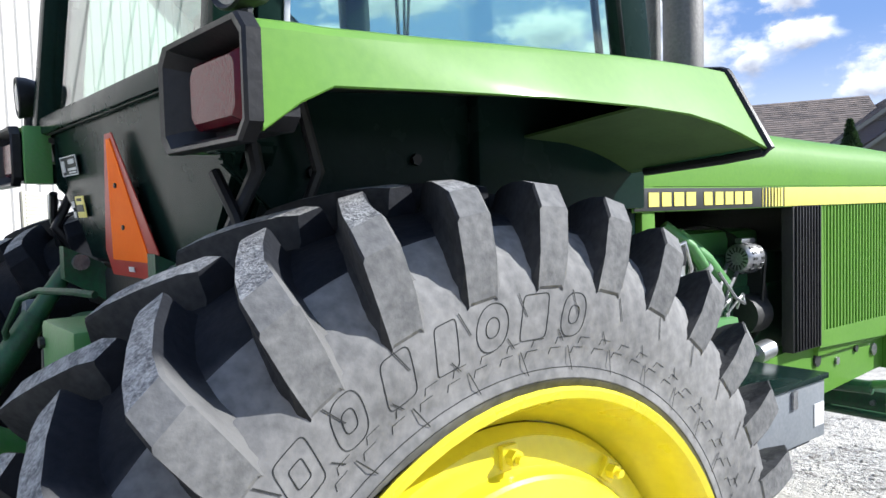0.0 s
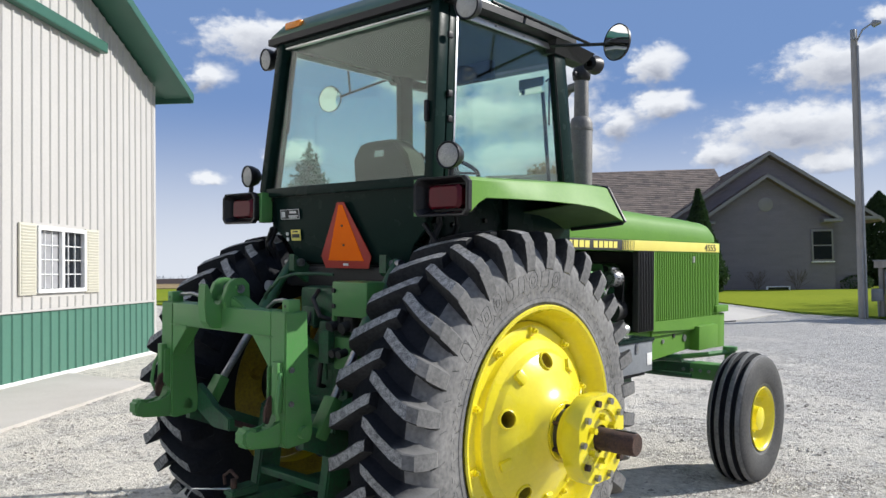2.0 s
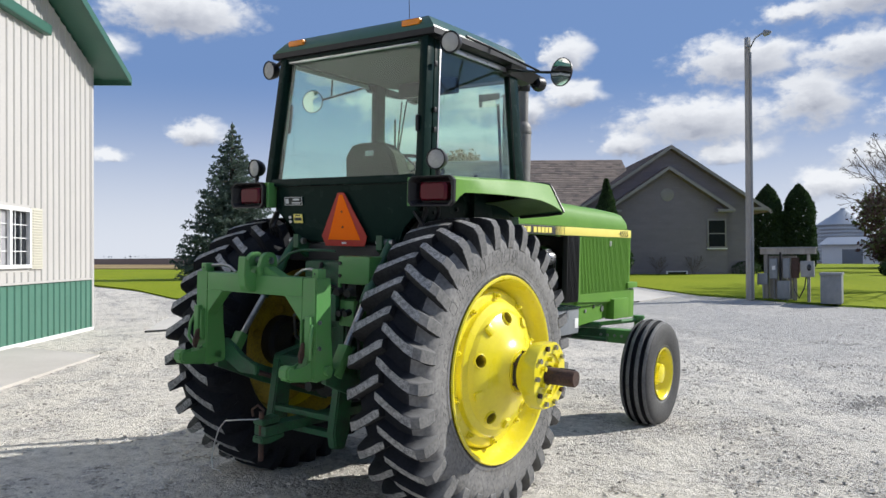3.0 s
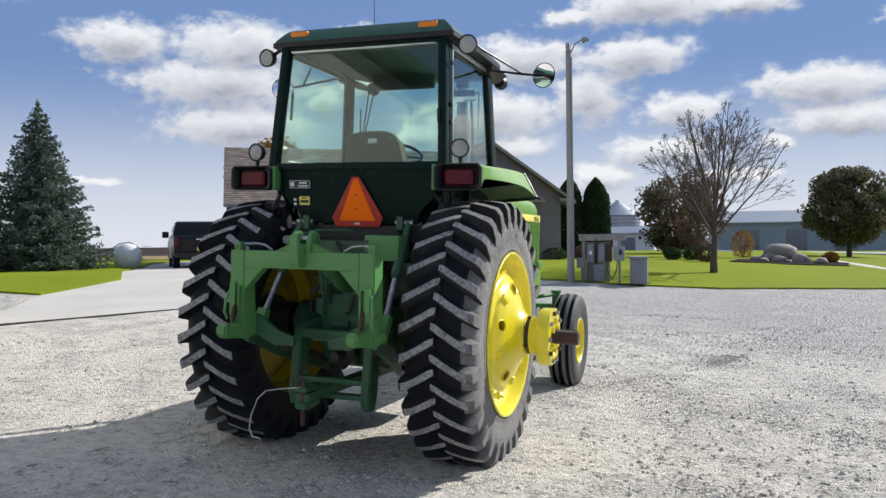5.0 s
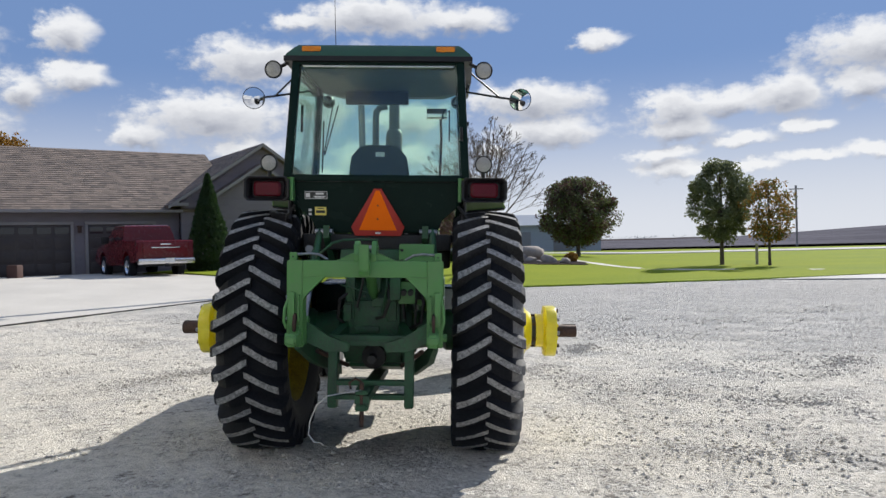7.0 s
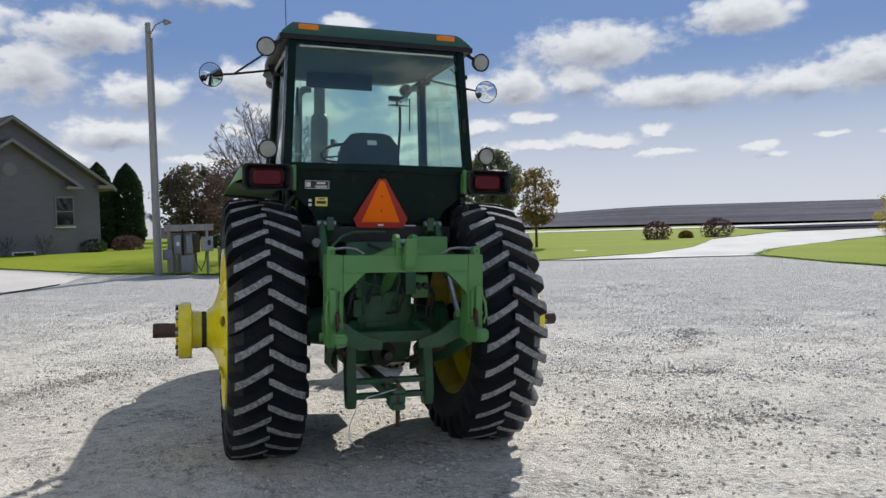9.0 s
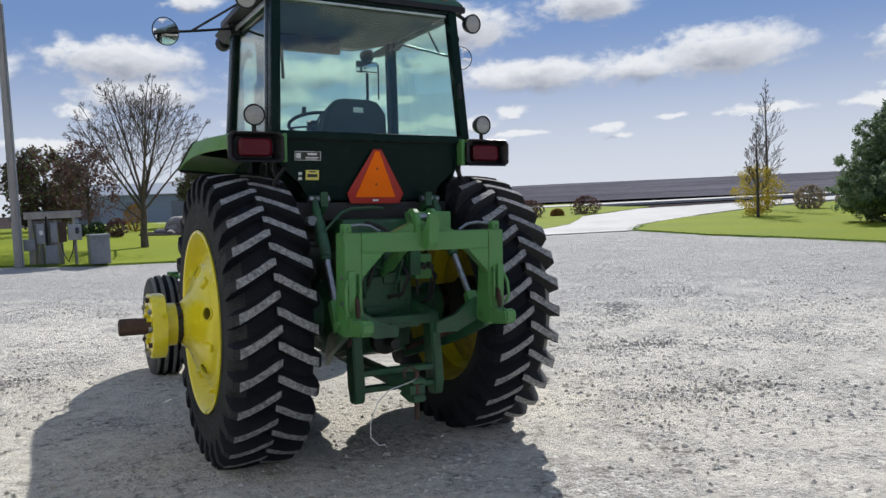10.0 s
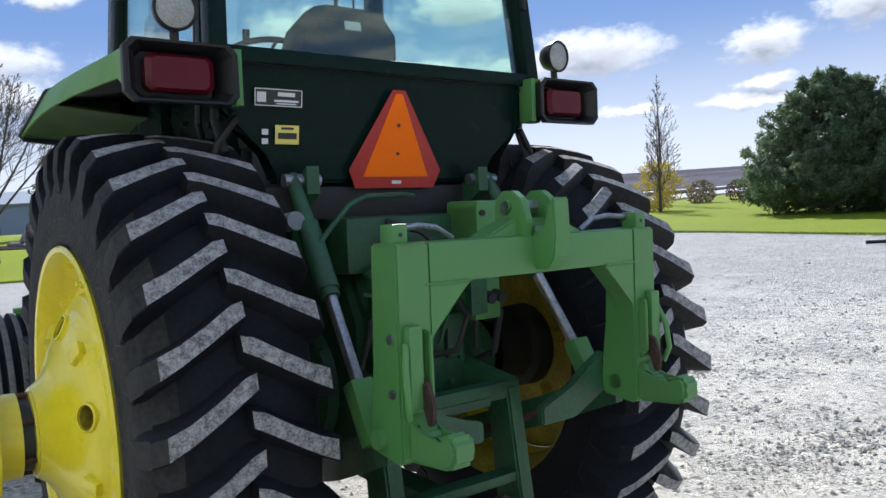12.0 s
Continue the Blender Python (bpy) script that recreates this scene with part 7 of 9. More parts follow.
# lift arms, links and draft links
for s in (1, -1):
    bm = loft(new_bm(), [[(s * 0.31, -0.18, 1.36), (s * 0.36, -0.18, 1.36), (s * 0.36, -0.18, 1.48), (s * 0.31, -0.18, 1.48)], [(s * 0.345, -0.28, 1.50), (s * 0.385, -0.28, 1.50), (s * 0.385, -0.28, 1.60), (s * 0.345, -0.28, 1.60)], [(s * 0.34, -0.38, 1.56), (s * 0.385, -0.38, 1.56), (s * 0.385, -0.38, 1.65), (s * 0.34, -0.38, 1.65)]])
    la = link("lift_arm", bm, GREEN_DARK, TR, "green lift arm")
    tubed("arm_pin", [(s * 0.32, -0.34, 1.605), (s * 0.45, -0.34, 1.605)], 0.022, STEEL, la, "", 10)
    ll = tubed("lift_link", [(s * 0.415, -0.33, 1.62), (s * 0.421, -0.42, 1.488), (s * 0.432, -0.59, 1.24)], [0.022, 0.027, 0.030], GREEN_DARK, TR, "green lift link with a bare steel screw", 12)
    tubed("link_screw", [(s * 0.432, -0.585, 1.247), (s * 0.445, -0.78, 0.96)], 0.019, STEEL, ll, "bare steel screw", 12)
    tubed("link_sleeve", [(s * 0.422, -0.44, 1.46), (s * 0.431, -0.575, 1.26)], 0.036, GREEN_DARK, ll, "", 14)
    boxed("link_yoke", (s * 0.448, -0.80, 0.93), (0.075, 0.06, 0.19), GREEN_OLD, ll, 0.012, "", Matrix.Rotation(radians(-30), 3, "X"))
    dl = link("draft_link", loft(new_bm(), [[(s * 0.27, -0.15, 0.52), (s * 0.30, -0.15, 0.52), (s * 0.30, -0.15, 0.62), (s * 0.27, -0.15, 0.62)], [(s * 0.40, -0.60, 0.68), (s * 0.44, -0.60, 0.68), (s * 0.44, -0.60, 0.79), (s * 0.40, -0.60, 0.79)], [(s * 0.44, -0.94, 0.82), (s * 0.475, -0.94, 0.82), (s * 0.475, -0.94, 0.93), (s * 0.44, -0.94, 0.93)]]), GREEN_DARK, TR, "dark green lower draft link")
    tubed("sway_rod", [(s * 0.20, -0.34, 0.62), (s * 0.36, -0.74, 0.78)], 0.016, RUST, TR, "", 8)
tl = tubed("top_link", [(0.0, -0.44, 1.13), (0.0, -0.50, 1.165), (0.0, -0.52, 1.177), (0.0, -0.76, 1.322)], [0.026, 0.026, 0.037, 0.037], GREEN_OLD, TR, "green threaded top link", 16)
tubed("link_rod", [(0.0, -0.755, 1.319), (0.0, -0.95, 1.44)], 0.021, STEEL, tl, "bare steel rod of the top link", 14)
tubed("link_collar", [(0.0, -0.752, 1.317), (0.0, -0.79, 1.340)], 0.041, GREEN_OLD, tl, "", 8)

# quick hitch frame
QH = new("quick_hitch")
QH.parent = TR
QH["label"] = "green three-point quick hitch frame"
HY = -1.062                                     # face towards the implement
beam = link("top_beam", box(new_bm(), (0, HY + 0.058, 1.355), (0.80, 0.116, 0.108), 0.007), GREEN_OLD, QH, "green top beam")
for s in (1, -1):
    # upright leg: closed box above, open latch pocket near the foot
    bm = prism(new_bm(), [(HY, 1.410), (HY + 0.116, 1.410), (HY + 0.116, 1.10), (HY + 0.135, 1.0), (HY + 0.15, 0.90), (HY + 0.14, 0.86), (HY + 0.02, 0.845), (HY, 0.86)], s * 0.400, s * 0.505, "x", 0.006)
    leg = link("leg", bm, GREEN_OLD, QH, "green upright leg")
    link("gusset", prism(new_bm(), [(s * 0.402, 1.302), (s * 0.262, 1.302), (s * 0.388, 1.18), (s * 0.402, 1.14)], HY + 0.002, HY + 0.075, "y", 0.003), GREEN_OLD, QH, "welded corner gusset")
    link("gusset_seam", box(new_bm(), (s * 0.34, HY - 0.001, 1.303), (0.15, 0.006, 0.006), 0.002), GREEN_OLD, QH)
    # rearward hook with a rounded nose and a notch before the leg
    bm = prism(new_bm(), [(HY + 0.01, 0.985), (HY - 0.022, 0.965), (HY - 0.045, 0.930), (HY - 0.085, 0.925), (HY - 0.115, 0.945), (HY - 0.150, 0.957), (HY - 0.172, 0.945), (HY - 0.180, 0.915), (HY - 0.172, 0.880), (HY - 0.145, 0.866), (HY + 0.01, 0.852)], s * 0.408, s * 0.482, "x", 0.012)
    link("lower_hook", bm, GREEN_OLD, leg, "worn green lower hook")
    bm = box(new_bm(), (s * 0.470, HY - 0.014, 1.10), (0.040, 0.028, 0.21), 0.005)
    link("latch_plate", bm, GREEN_OLD, leg)
    link("latch_cheek", prism(new_bm(), [(HY, 1.19), (HY - 0.028, 1.18), (HY - 0.03, 1.02), (HY, 0.99)], s * 0.418, s * 0.430, "x", 0.003), GREEN_OLD, leg)
    bm = prism(new_bm(), [(HY - 0.005, 1.07), (HY - 0.040, 1.06), (HY - 0.062, 1.00), (HY - 0.058, 0.955), (HY - 0.040, 0.95), (HY - 0.030, 1.0), (HY - 0.005, 1.02)], s * 0.436, s * 0.456, "x", 0.004)
    link("latch_dog", bm, RUST, leg, "worn latch dog")
    tubed("latch_handle", [(s * 0.492, HY - 0.012, 1.16), (s * 0.51, HY - 0.034, 1.10), (s * 0.512, HY - 0.045, 1.02), (s * 0.50, HY - 0.03, 0.975)], 0.009, GREEN_OLD, leg, "", 8)
    for z in (1.17, 1.03):
        tubed("latch_bolt", [(s * 0.500, HY + 0.03, z), (s * 0.514, HY + 0.03, z)], 0.013, STEEL, leg, "", 6)
    tubed("foot_pin", [(s * 0.40, HY + 0.09, 0.905), (s * 0.53, HY + 0.09, 0.905)], 0.026, GREEN_OLD, leg, "", 12)
    boxed("corner_lug", (s * 0.470, HY + 0.055, 1.432), (0.046, 0.062, 0.056), GREEN_OLD, QH, 0.006)
    tubed("lug_hole", [(s * 0.470, HY + 0.022, 1.432), (s * 0.470, HY + 0.0235, 1.432)], 0.006, INK, QH, "", 8)
    tubed("release_rod", [(s * 0.45, HY + 0.07, 1.446), (s * 0.37, HY + 0.085, 1.452), (s * 0.31, HY + 0.09, 1.444), (s * 0.255, HY + 0.09, 1.412)], 0.009, STEEL, QH, "", 8)
    link("lower_brace", prism(new_bm(), [(s * 0.41, 1.0), (s * 0.41, 0.865), (s * 0.27, 0.80), (s * 0.12, 0.80), (s * 0.12, 0.86), (s * 0.26, 0.90), (s * 0.33, 0.96)], -0.92, -0.885, "y", 0.006), GREEN_DARK, QH)
link("tower", prism(new_bm(), [(-0.21, 1.402), (0.21, 1.402), (0.085, 1.458), (-0.085, 1.458)], HY + 0.02, HY + 0.10, "y", 0.006), GREEN_OLD, QH, "raised plate on the top beam")
for x in (-0.056, 0.056):
    ch = link("tower_cheek", prism(new_bm(), [(HY + 0.125, 1.40), (HY + 0.0, 1.40), (HY - 0.012, 1.45), (HY + 0.012, 1.515), (HY + 0.045, 1.538), (HY + 0.09, 1.538), (HY + 0.12, 1.51)], x - 0.016, x + 0.016, "x", 0.004), GREEN_OLD, QH)
    tubed("cheek_bolt", [(x + math.copysign(0.014, x), HY + 0.06, 1.495), (x + math.copysign(0.024, x), HY + 0.06, 1.495)], 0.016, GREEN_OLD, ch, "", 8)
link("top_hook", prism(new_bm(), [(HY + 0.01, 1.312), (HY - 0.05, 1.315), (HY - 0.075, 1.345), (HY - 0.085, 1.42), (HY - 0.080, 1.512), (HY - 0.070, 1.516), (HY - 0.058, 1.48), (HY - 0.045, 1.425), (HY - 0.015, 1.412), (HY + 0.005, 1.44)], -0.032, 0.032, "x", 0.005), GREEN_OLD, QH, "upright green top hook")
tubed("tower_pin", [(-0.08, HY + 0.07, 1.49), (0.08, HY + 0.07, 1.49)], 0.020, STEEL, QH, "", 10)
# bent steel return pipe beside the lift
tubed("return_pipe", [(-0.45, -0.50, 1.36), (-0.40, -0.52, 1.43), (-0.30, -0.50, 1.52), (-0.22, -0.47, 1.545), (-0.05, -0.43, 1.55), (0.02, -0.40, 1.545)], 0.009, GREEN_DARK, TR, "bent dark green hydraulic pipe", 8)
tubed("breather_cap", [(-0.47, -0.40, 1.47), (-0.47, -0.46, 1.475)], 0.030, UTIL, TR, "small round grey cap", 16)

# drawbar and its support
db = new("drawbar_support")
db.parent = TR
db["label"] = "green drawbar support frame with hitch"
for s in (1, -1):
    link("support_plate", prism(new_bm(), [(-0.50, 0.86), (-0.62, 0.86), (-0.68, 0.46), (-0.66, 0.37), (-0.58, 0.36), (-0.54, 0.46)], s * 0.235, s * 0.30, "x", 0.008), GREEN_DARK, db)
    bar_ = link("support_arm", loft(new_bm(), [[(s * 0.16, -0.40, 0.86), (s * 0.22, -0.40, 0.86), (s * 0.22, -0.40, 0.95), (s * 0.16, -0.40, 0.95)], [(s * 0.235, -0.60, 0.80), (s * 0.30, -0.60, 0.80), (s * 0.30, -0.60, 0.88), (s * 0.235, -0.60, 0.88)]]), GREEN_DARK, db)
boxed("cross_bar", (0, -0.585, 0.845), (0.60, 0.06, 0.06), GREEN_DARK, db, 0.008)
boxed("cross_bar", (0, -0.62, 0.545), (0.50, 0.07, 0.035), GREEN_DARK, db, 0.006)
boxed("cross_bar", (0, -0.62, 0.445), (0.50, 0.07, 0.035), GREEN_DARK, db, 0.006)
link("drawbar", loft(new_bm(), [[(-0.05, 0.30, 0.465), (0.05, 0.30, 0.465), (0.05, 0.30, 0.515), (-0.05, 0.30, 0.515)], [(-0.075, -0.80, 0.465), (0.025, -0.80, 0.465), (0.025, -0.80, 0.520), (-0.075, -0.80, 0.520)], [(-0.075, -0.96, 0.46), (0.02, -0.96, 0.46), (0.02, -0.96, 0.515), (-0.075, -0.96, 0.515)]]), GREEN_DARK, db, "dark green drawbar")
link("clevis", prism(new_bm(), [(-0.80, 0.43), (-0.92, 0.41), (-0.985, 0.42), (-0.985, 0.46), (-0.80, 0.46)], -0.07, 0.015, "x", 0.008), GREEN_DARK, db)
link("clevis_top", prism(new_bm(), [(-0.84, 0.525), (-0.98, 0.525), (-0.98, 0.555), (-0.84, 0.565)], -0.07, 0.015, "x", 0.006), GREEN_DARK, db)
tubed("hitch_pin", [(-0.028, -0.95, 0.31), (-0.028, -0.95, 0.60)], 0.015, RUST, db, "rusty hitch pin", 10)
tubed("pin_loop", [(-0.028, -0.93, 0.60), (-0.07, -0.94, 0.63), (-0.11, -0.95, 0.60), (-0.10, -0.95, 0.56)], 0.008, RUST, db, "", 6)
tubed("baler_wire", [(-0.03, -0.96, 0.555), (-0.12, -1.02, 0.55), (-0.24, -1.04, 0.53), (-0.31, -1.03, 0.47), (-0.355, -1.03, 0.36), (-0.36, -1.04, 0.28), (-0.32, -1.06, 0.235), (-0.28, -1.05, 0.23), (-0.265, -1.04, 0.21)], 0.004, ALU, db, "loose pale wire", 6)
# step and fuel tank seen below the cab on the left
boxed("fuel_tank", (-0.42, 0.75, 0.98), (0.30, 0.80, 0.42), CAB_BLACK, TR, 0.05, "dark side fuel tank")
for k in range(3):
    boxed("cab_step", (-0.66, 1.05, 0.55 + 0.28 * k), (0.22, 0.28, 0.025), BLACK, TR, 0.004, "black cab step")
boxed("step_rail", (-0.56, 1.05, 0.85), (0.03, 0.26, 0.68), BLACK, TR, 0.006)
boxed("exhaust_guard", (0.42, 1.02, 1.05), (0.16, 0.30, 0.34), GREEN_DARK, TR, 0.02)

# ---- trees, shrubs and things round the yard ----


def leaf_mesh(name, centres, sizes, m, parent, label, seed, flat=0.0, long=1.0):
    """Many small leaf cards, each turned its own way, in one mesh."""
    rs = np.random.RandomState(seed)
    c = np.asarray(centres, float)
    n = len(c)
    s = np.asarray(sizes, float).reshape(-1, 1)
    u = rs.normal(size=(n, 3))
    u[:, 2] *= 1 - flat
    u /= np.linalg.norm(u, axis=1, keepdims=True)
    w = np.cross(u, rs.normal(size=(n, 3)))
    w /= np.linalg.norm(w, axis=1, keepdims=True)
    k = np.cross(u, w) * 0.25
    v = np.concatenate([c - u * s * long, c - w * s * 0.55 + k * s, c + u * s * long, c + w * s * 0.55 + k * s], axis=1).reshape(-1, 3)
    me = bpy.data.meshes.new(name)
    me.from_pydata([tuple(p) for p in v], [], [(4 * i, 4 * i + 1, 4 * i + 2, 4 * i + 3) for i in range(n)])
    me.materials.append(m)
    ob = new(name, me)
    ob.parent = parent
    ob["kind"] = "stuff"
    if label:
        ob["label"] = label
    return ob


def limb_mesh(name, bars, m, parent, label=""):
    bm = new_bm()
    for pts, rads, depth in bars:
        tube(bm, pts, rads, 12 if depth > 8 else (6 if depth > 2 else (4 if depth > 1 else 3)), cap=False)
    return link(name, bm, m, parent, label, 60)


def branch(rnd, p, d, length, r, depth, bars, bend=0.25, angle=0.75, kids=8, up=0.12):
    """A tapering limb whose side shoots start all along it and shorten towards its tip."""
    n = 6 if depth > 1 else (4 if depth == 1 else 3)
    pts, q, dd = [p.copy()], p.copy(), d.normalized()
    for k in range(n):
        dd = (dd + Vector((rnd.gauss(0, 1), rnd.gauss(0, 1), rnd.gauss(0, 1))) * bend / n + Vector((0, 0, up / n))).normalized()
        q = q + dd * length / n
        pts.append(q.copy())
    tip = max(0.006, r * 0.18)
    bars.append((pts, [r + (tip - r) * k / n for k in range(n + 1)], depth))
    if depth <= 0:
        return
    for k in range(kids):
        u = 0.22 + 0.75 * (k + rnd.random()) / kids
        i = min(n - 1, int(u * n))
        at = pts[i].lerp(pts[i + 1], u * n - i)
        along = (pts[i + 1] - pts[i]).normalized()
        side = along.orthogonal().normalized()
        side = Matrix.Rotation(2.4 * k + rnd.uniform(-0.5, 0.5), 3, along) @ side
        nd = along * math.cos(angle) + side * math.sin(angle) * rnd.uniform(0.8, 1.2)
        branch(rnd, at, nd, length * (1.08 - u) * rnd.uniform(0.5, 0.8), max(0.008, (r + (tip - r) * u) * 0.5), depth - 1, bars, bend, angle, max(4, kids - 2), up)


def bare_tree(x, y, z, h, seed, label, trunk=0.17, fork=0.2, limbs=6, fan=0.7, low=True):
    """A leafless shade tree: short trunk, fanned main limbs, fine twigs."""
    t = thing("bare_tree", pose(x, y, z), label, "tree")
    rnd = random.Random(seed)
    bars = []
    th = h * fork
    top = Vector((0.05, 0, th))
    limb_mesh("trunk", [([Vector((0, 0, -0.1)), Vector((0.0, 0, th * 0.5)), top, Vector((0.02, 0.02, th * 1.9))], [trunk, trunk * 0.8, trunk * 0.7, trunk * 0.45], 9)], BARK, t)
    for k in range(limbs):
        a = 2.4 * k + rnd.uniform(-0.4, 0.4)
        sp = fan * (0.18 + 0.82 * (k + 0.5) / limbs)
        z0 = th * (1.85 - 0.8 * k / limbs)
        branch(rnd, Vector((0.03, 0.01, z0)), Vector((math.cos(a) * sp, math.sin(a) * sp, 1)), (h - z0) * (1.0 - 0.18 * k / limbs), trunk * 0.30, 3, bars, 0.34, 0.62, 8, 0.16)
    if low:
        branch(rnd, Vector((0, 0, th * 0.8)), Vector((-0.9, -0.3, 0.75)), h * 0.26, trunk * 0.3, 2, bars, 0.3, 0.6, 6, 0.3)
    limb_mesh("branch_tangle", bars, BARK, t, "bare branches and fine twigs")["kind"] = "stuff"
    return t


def slim_tree(x, y, z, h, seed, label, w=0.26, trunk=0.07, start=0.26):
    """A young tree with one leader and many short rising twigs."""
    t = thing("young_tree", pose(x, y, z), label, "tree")
    rnd = random.Random(seed)
    limb_mesh("trunk", [([Vector((0, 0, -0.1)), Vector((0.02, 0, h * 0.4)), Vector((-0.02, 0.02, h * 0.75)), Vector((0.0, 0, h))], [trunk, trunk * 0.7, trunk * 0.35, 0.004], 9)], BARK, t)
    bars = []
    for k in range(34):
        f = k / 33
        zz = h * (start + (0.96 - start) * f)
        a = 2.4 * k + rnd.uniform(-0.3, 0.3)
        L = h * w * (0.35 + 0.9 * math.sin(math.pi * min(1, 0.25 + f * 0.8))) * rnd.uniform(0.7, 1.15) * (1 - 0.55 * f)
        branch(rnd, Vector((0, 0, zz)), Vector((math.cos(a), math.sin(a), 0.95 + 0.5 * f)), L, 0.011 - 0.006 * f, 2, bars, 0.28, 0.6, 6, 0.35)
    limb_mesh("branch_tangle", bars, BARK, t, "fine rising twigs")["kind"] = "stuff"
    return t


def leafy_tree(name, x, y, z, h, w, seed, m, n, leaf, label, clear=0.22, trunk=0.16, dense=0.72, shape=1.0, m2=None, cat="tree"):
    """Trunk, limbs and a crown of leaf clumps with gaps and an uneven outline."""
    t = thing(name, pose(x, y, z), label, cat)
    rnd = random.Random(seed)
    rs = np.random.RandomState(seed)
    bars = [([Vector((0, 0, -0.1)), Vector((0, 0, h * clear)), Vector((0.04, 0, h * 0.6)), Vector((0, 0, h * 0.9))], [trunk, trunk * 0.75, trunk * 0.4, 0.02], 9)]
    limbs = []
    clumps = []
    cz, rz = h * (clear + 1) / 2, h * (1 - clear) / 2
    for k in range(190):
        a, u = rnd.uniform(0, 2 * math.pi), rnd.uniform(-0.95, 0.98)
        rr = math.sqrt(max(0, 1 - abs(u) ** (2 * shape))) * rnd.uniform(0.15, 1.0) ** 0.6
        p = Vector((math.cos(a) * w / 2 * rr, math.sin(a) * w / 2 * rr, cz + u * rz))
        clumps.append((p, rnd.uniform(0.13, 0.24) * w * 0.5))
        if k < 26:
            q = Vector((0, 0, h * clear + (p.z - h * clear) * 0.45))
            limbs.append(([q, q.lerp(p, 0.5) + Vector((0, 0, 0.08 * h)), p], [trunk * 0.3, trunk * 0.18, 0.01], 1))
    limb_mesh("trunk", bars, BARK, t)
    limb_mesh("branch_tangle", limbs, BARK, t)["kind"] = "stuff"
    pts = []
    for i in range(n):
        p, r = clumps[rnd.randrange(len(clumps))]
        d = Vector((rnd.gauss(0, 1), rnd.gauss(0, 1), rnd.gauss(0, 1))).normalized()
        pts.append(p + d * r * rnd.random() ** 0.4)
    sz = rs.uniform(0.6, 1.3, n) * leaf
    if m2:
        half = int(n * 0.6)
        leaf_mesh("crown", pts[:half], sz[:half], m, t, "", seed)
        leaf_mesh("crown", pts[half:], sz[half:], m2, t, "", seed + 1)
    else:
        leaf_mesh("crown", pts, sz, m, t, "", seed)
    return t


def conifer(name, x, y, z, h, w, seed, m, n_whorl, label, tip=0.75, droop=0.18, start=0.06, leaf=0.10, per=34):
    """Whorls of boughs with needle sprays, so that the edge is ragged."""
    t = thing(name, pose(x, y, z), label, "tree")
    rnd = random.Random(seed)
    limb_mesh("trunk", [([Vector((0, 0, -0.1)), Vector((0, 0, h * 0.5)), Vector((0, 0, h))], [w * 0.045, w * 0.03, 0.01], 9)], BARK, t)
    limbs, pts, sz = [], [], []
    for k in range(n_whorl):
        f = k / (n_whorl - 1)
        zz = h * (start + (0.97 - start) * f)
        reach = w / 2 * (1 - f) ** tip * (1.0 if f > 0.06 else 0.9) + 0.05
        nb = max(5, int(13 * (1 - f) + 5))
        for j in range(nb):
            a = 2 * math.pi * (j + rnd.random() * 0.8) / nb + k
            L = reach * rnd.uniform(0.72, 1.12)
            d = Vector((math.cos(a), math.sin(a), 0))
            p0 = Vector((0, 0, zz))
            p1 = p0 + d * L * 0.55 + Vector((0, 0, -droop * L * 0.4))
            p2 = p0 + d * L + Vector((0, 0, -droop * L * 0.35 + 0.06 * L))
            limbs.append(([p0, p1, p2], [0.02, 0.012, 0.005], 0))
            n = max(5, int(per * L / (w / 2)))
            for i in range(n):
                u = rnd.uniform(0.22, 1.02)
                c = (p0.lerp(p1, u / 0.55) if u < 0.55 else p1.lerp(p2, (u - 0.55) / 0.45))
                side = Vector((-d.y, d.x, 0)) * rnd.gauss(0, 0.13) * L * (1.15 - u * 0.6)
                pts.append(c + side + Vector((0, 0, rnd.gauss(-0.02, 0.05))))
                sz.append(leaf * rnd.uniform(0.6, 1.3))
    limb_mesh("branch_tangle", limbs, BARK, t)["kind"] = "stuff"
    leaf_mesh("crown", pts, sz, m, t, "", seed, 0.3, 1.5)
    return t


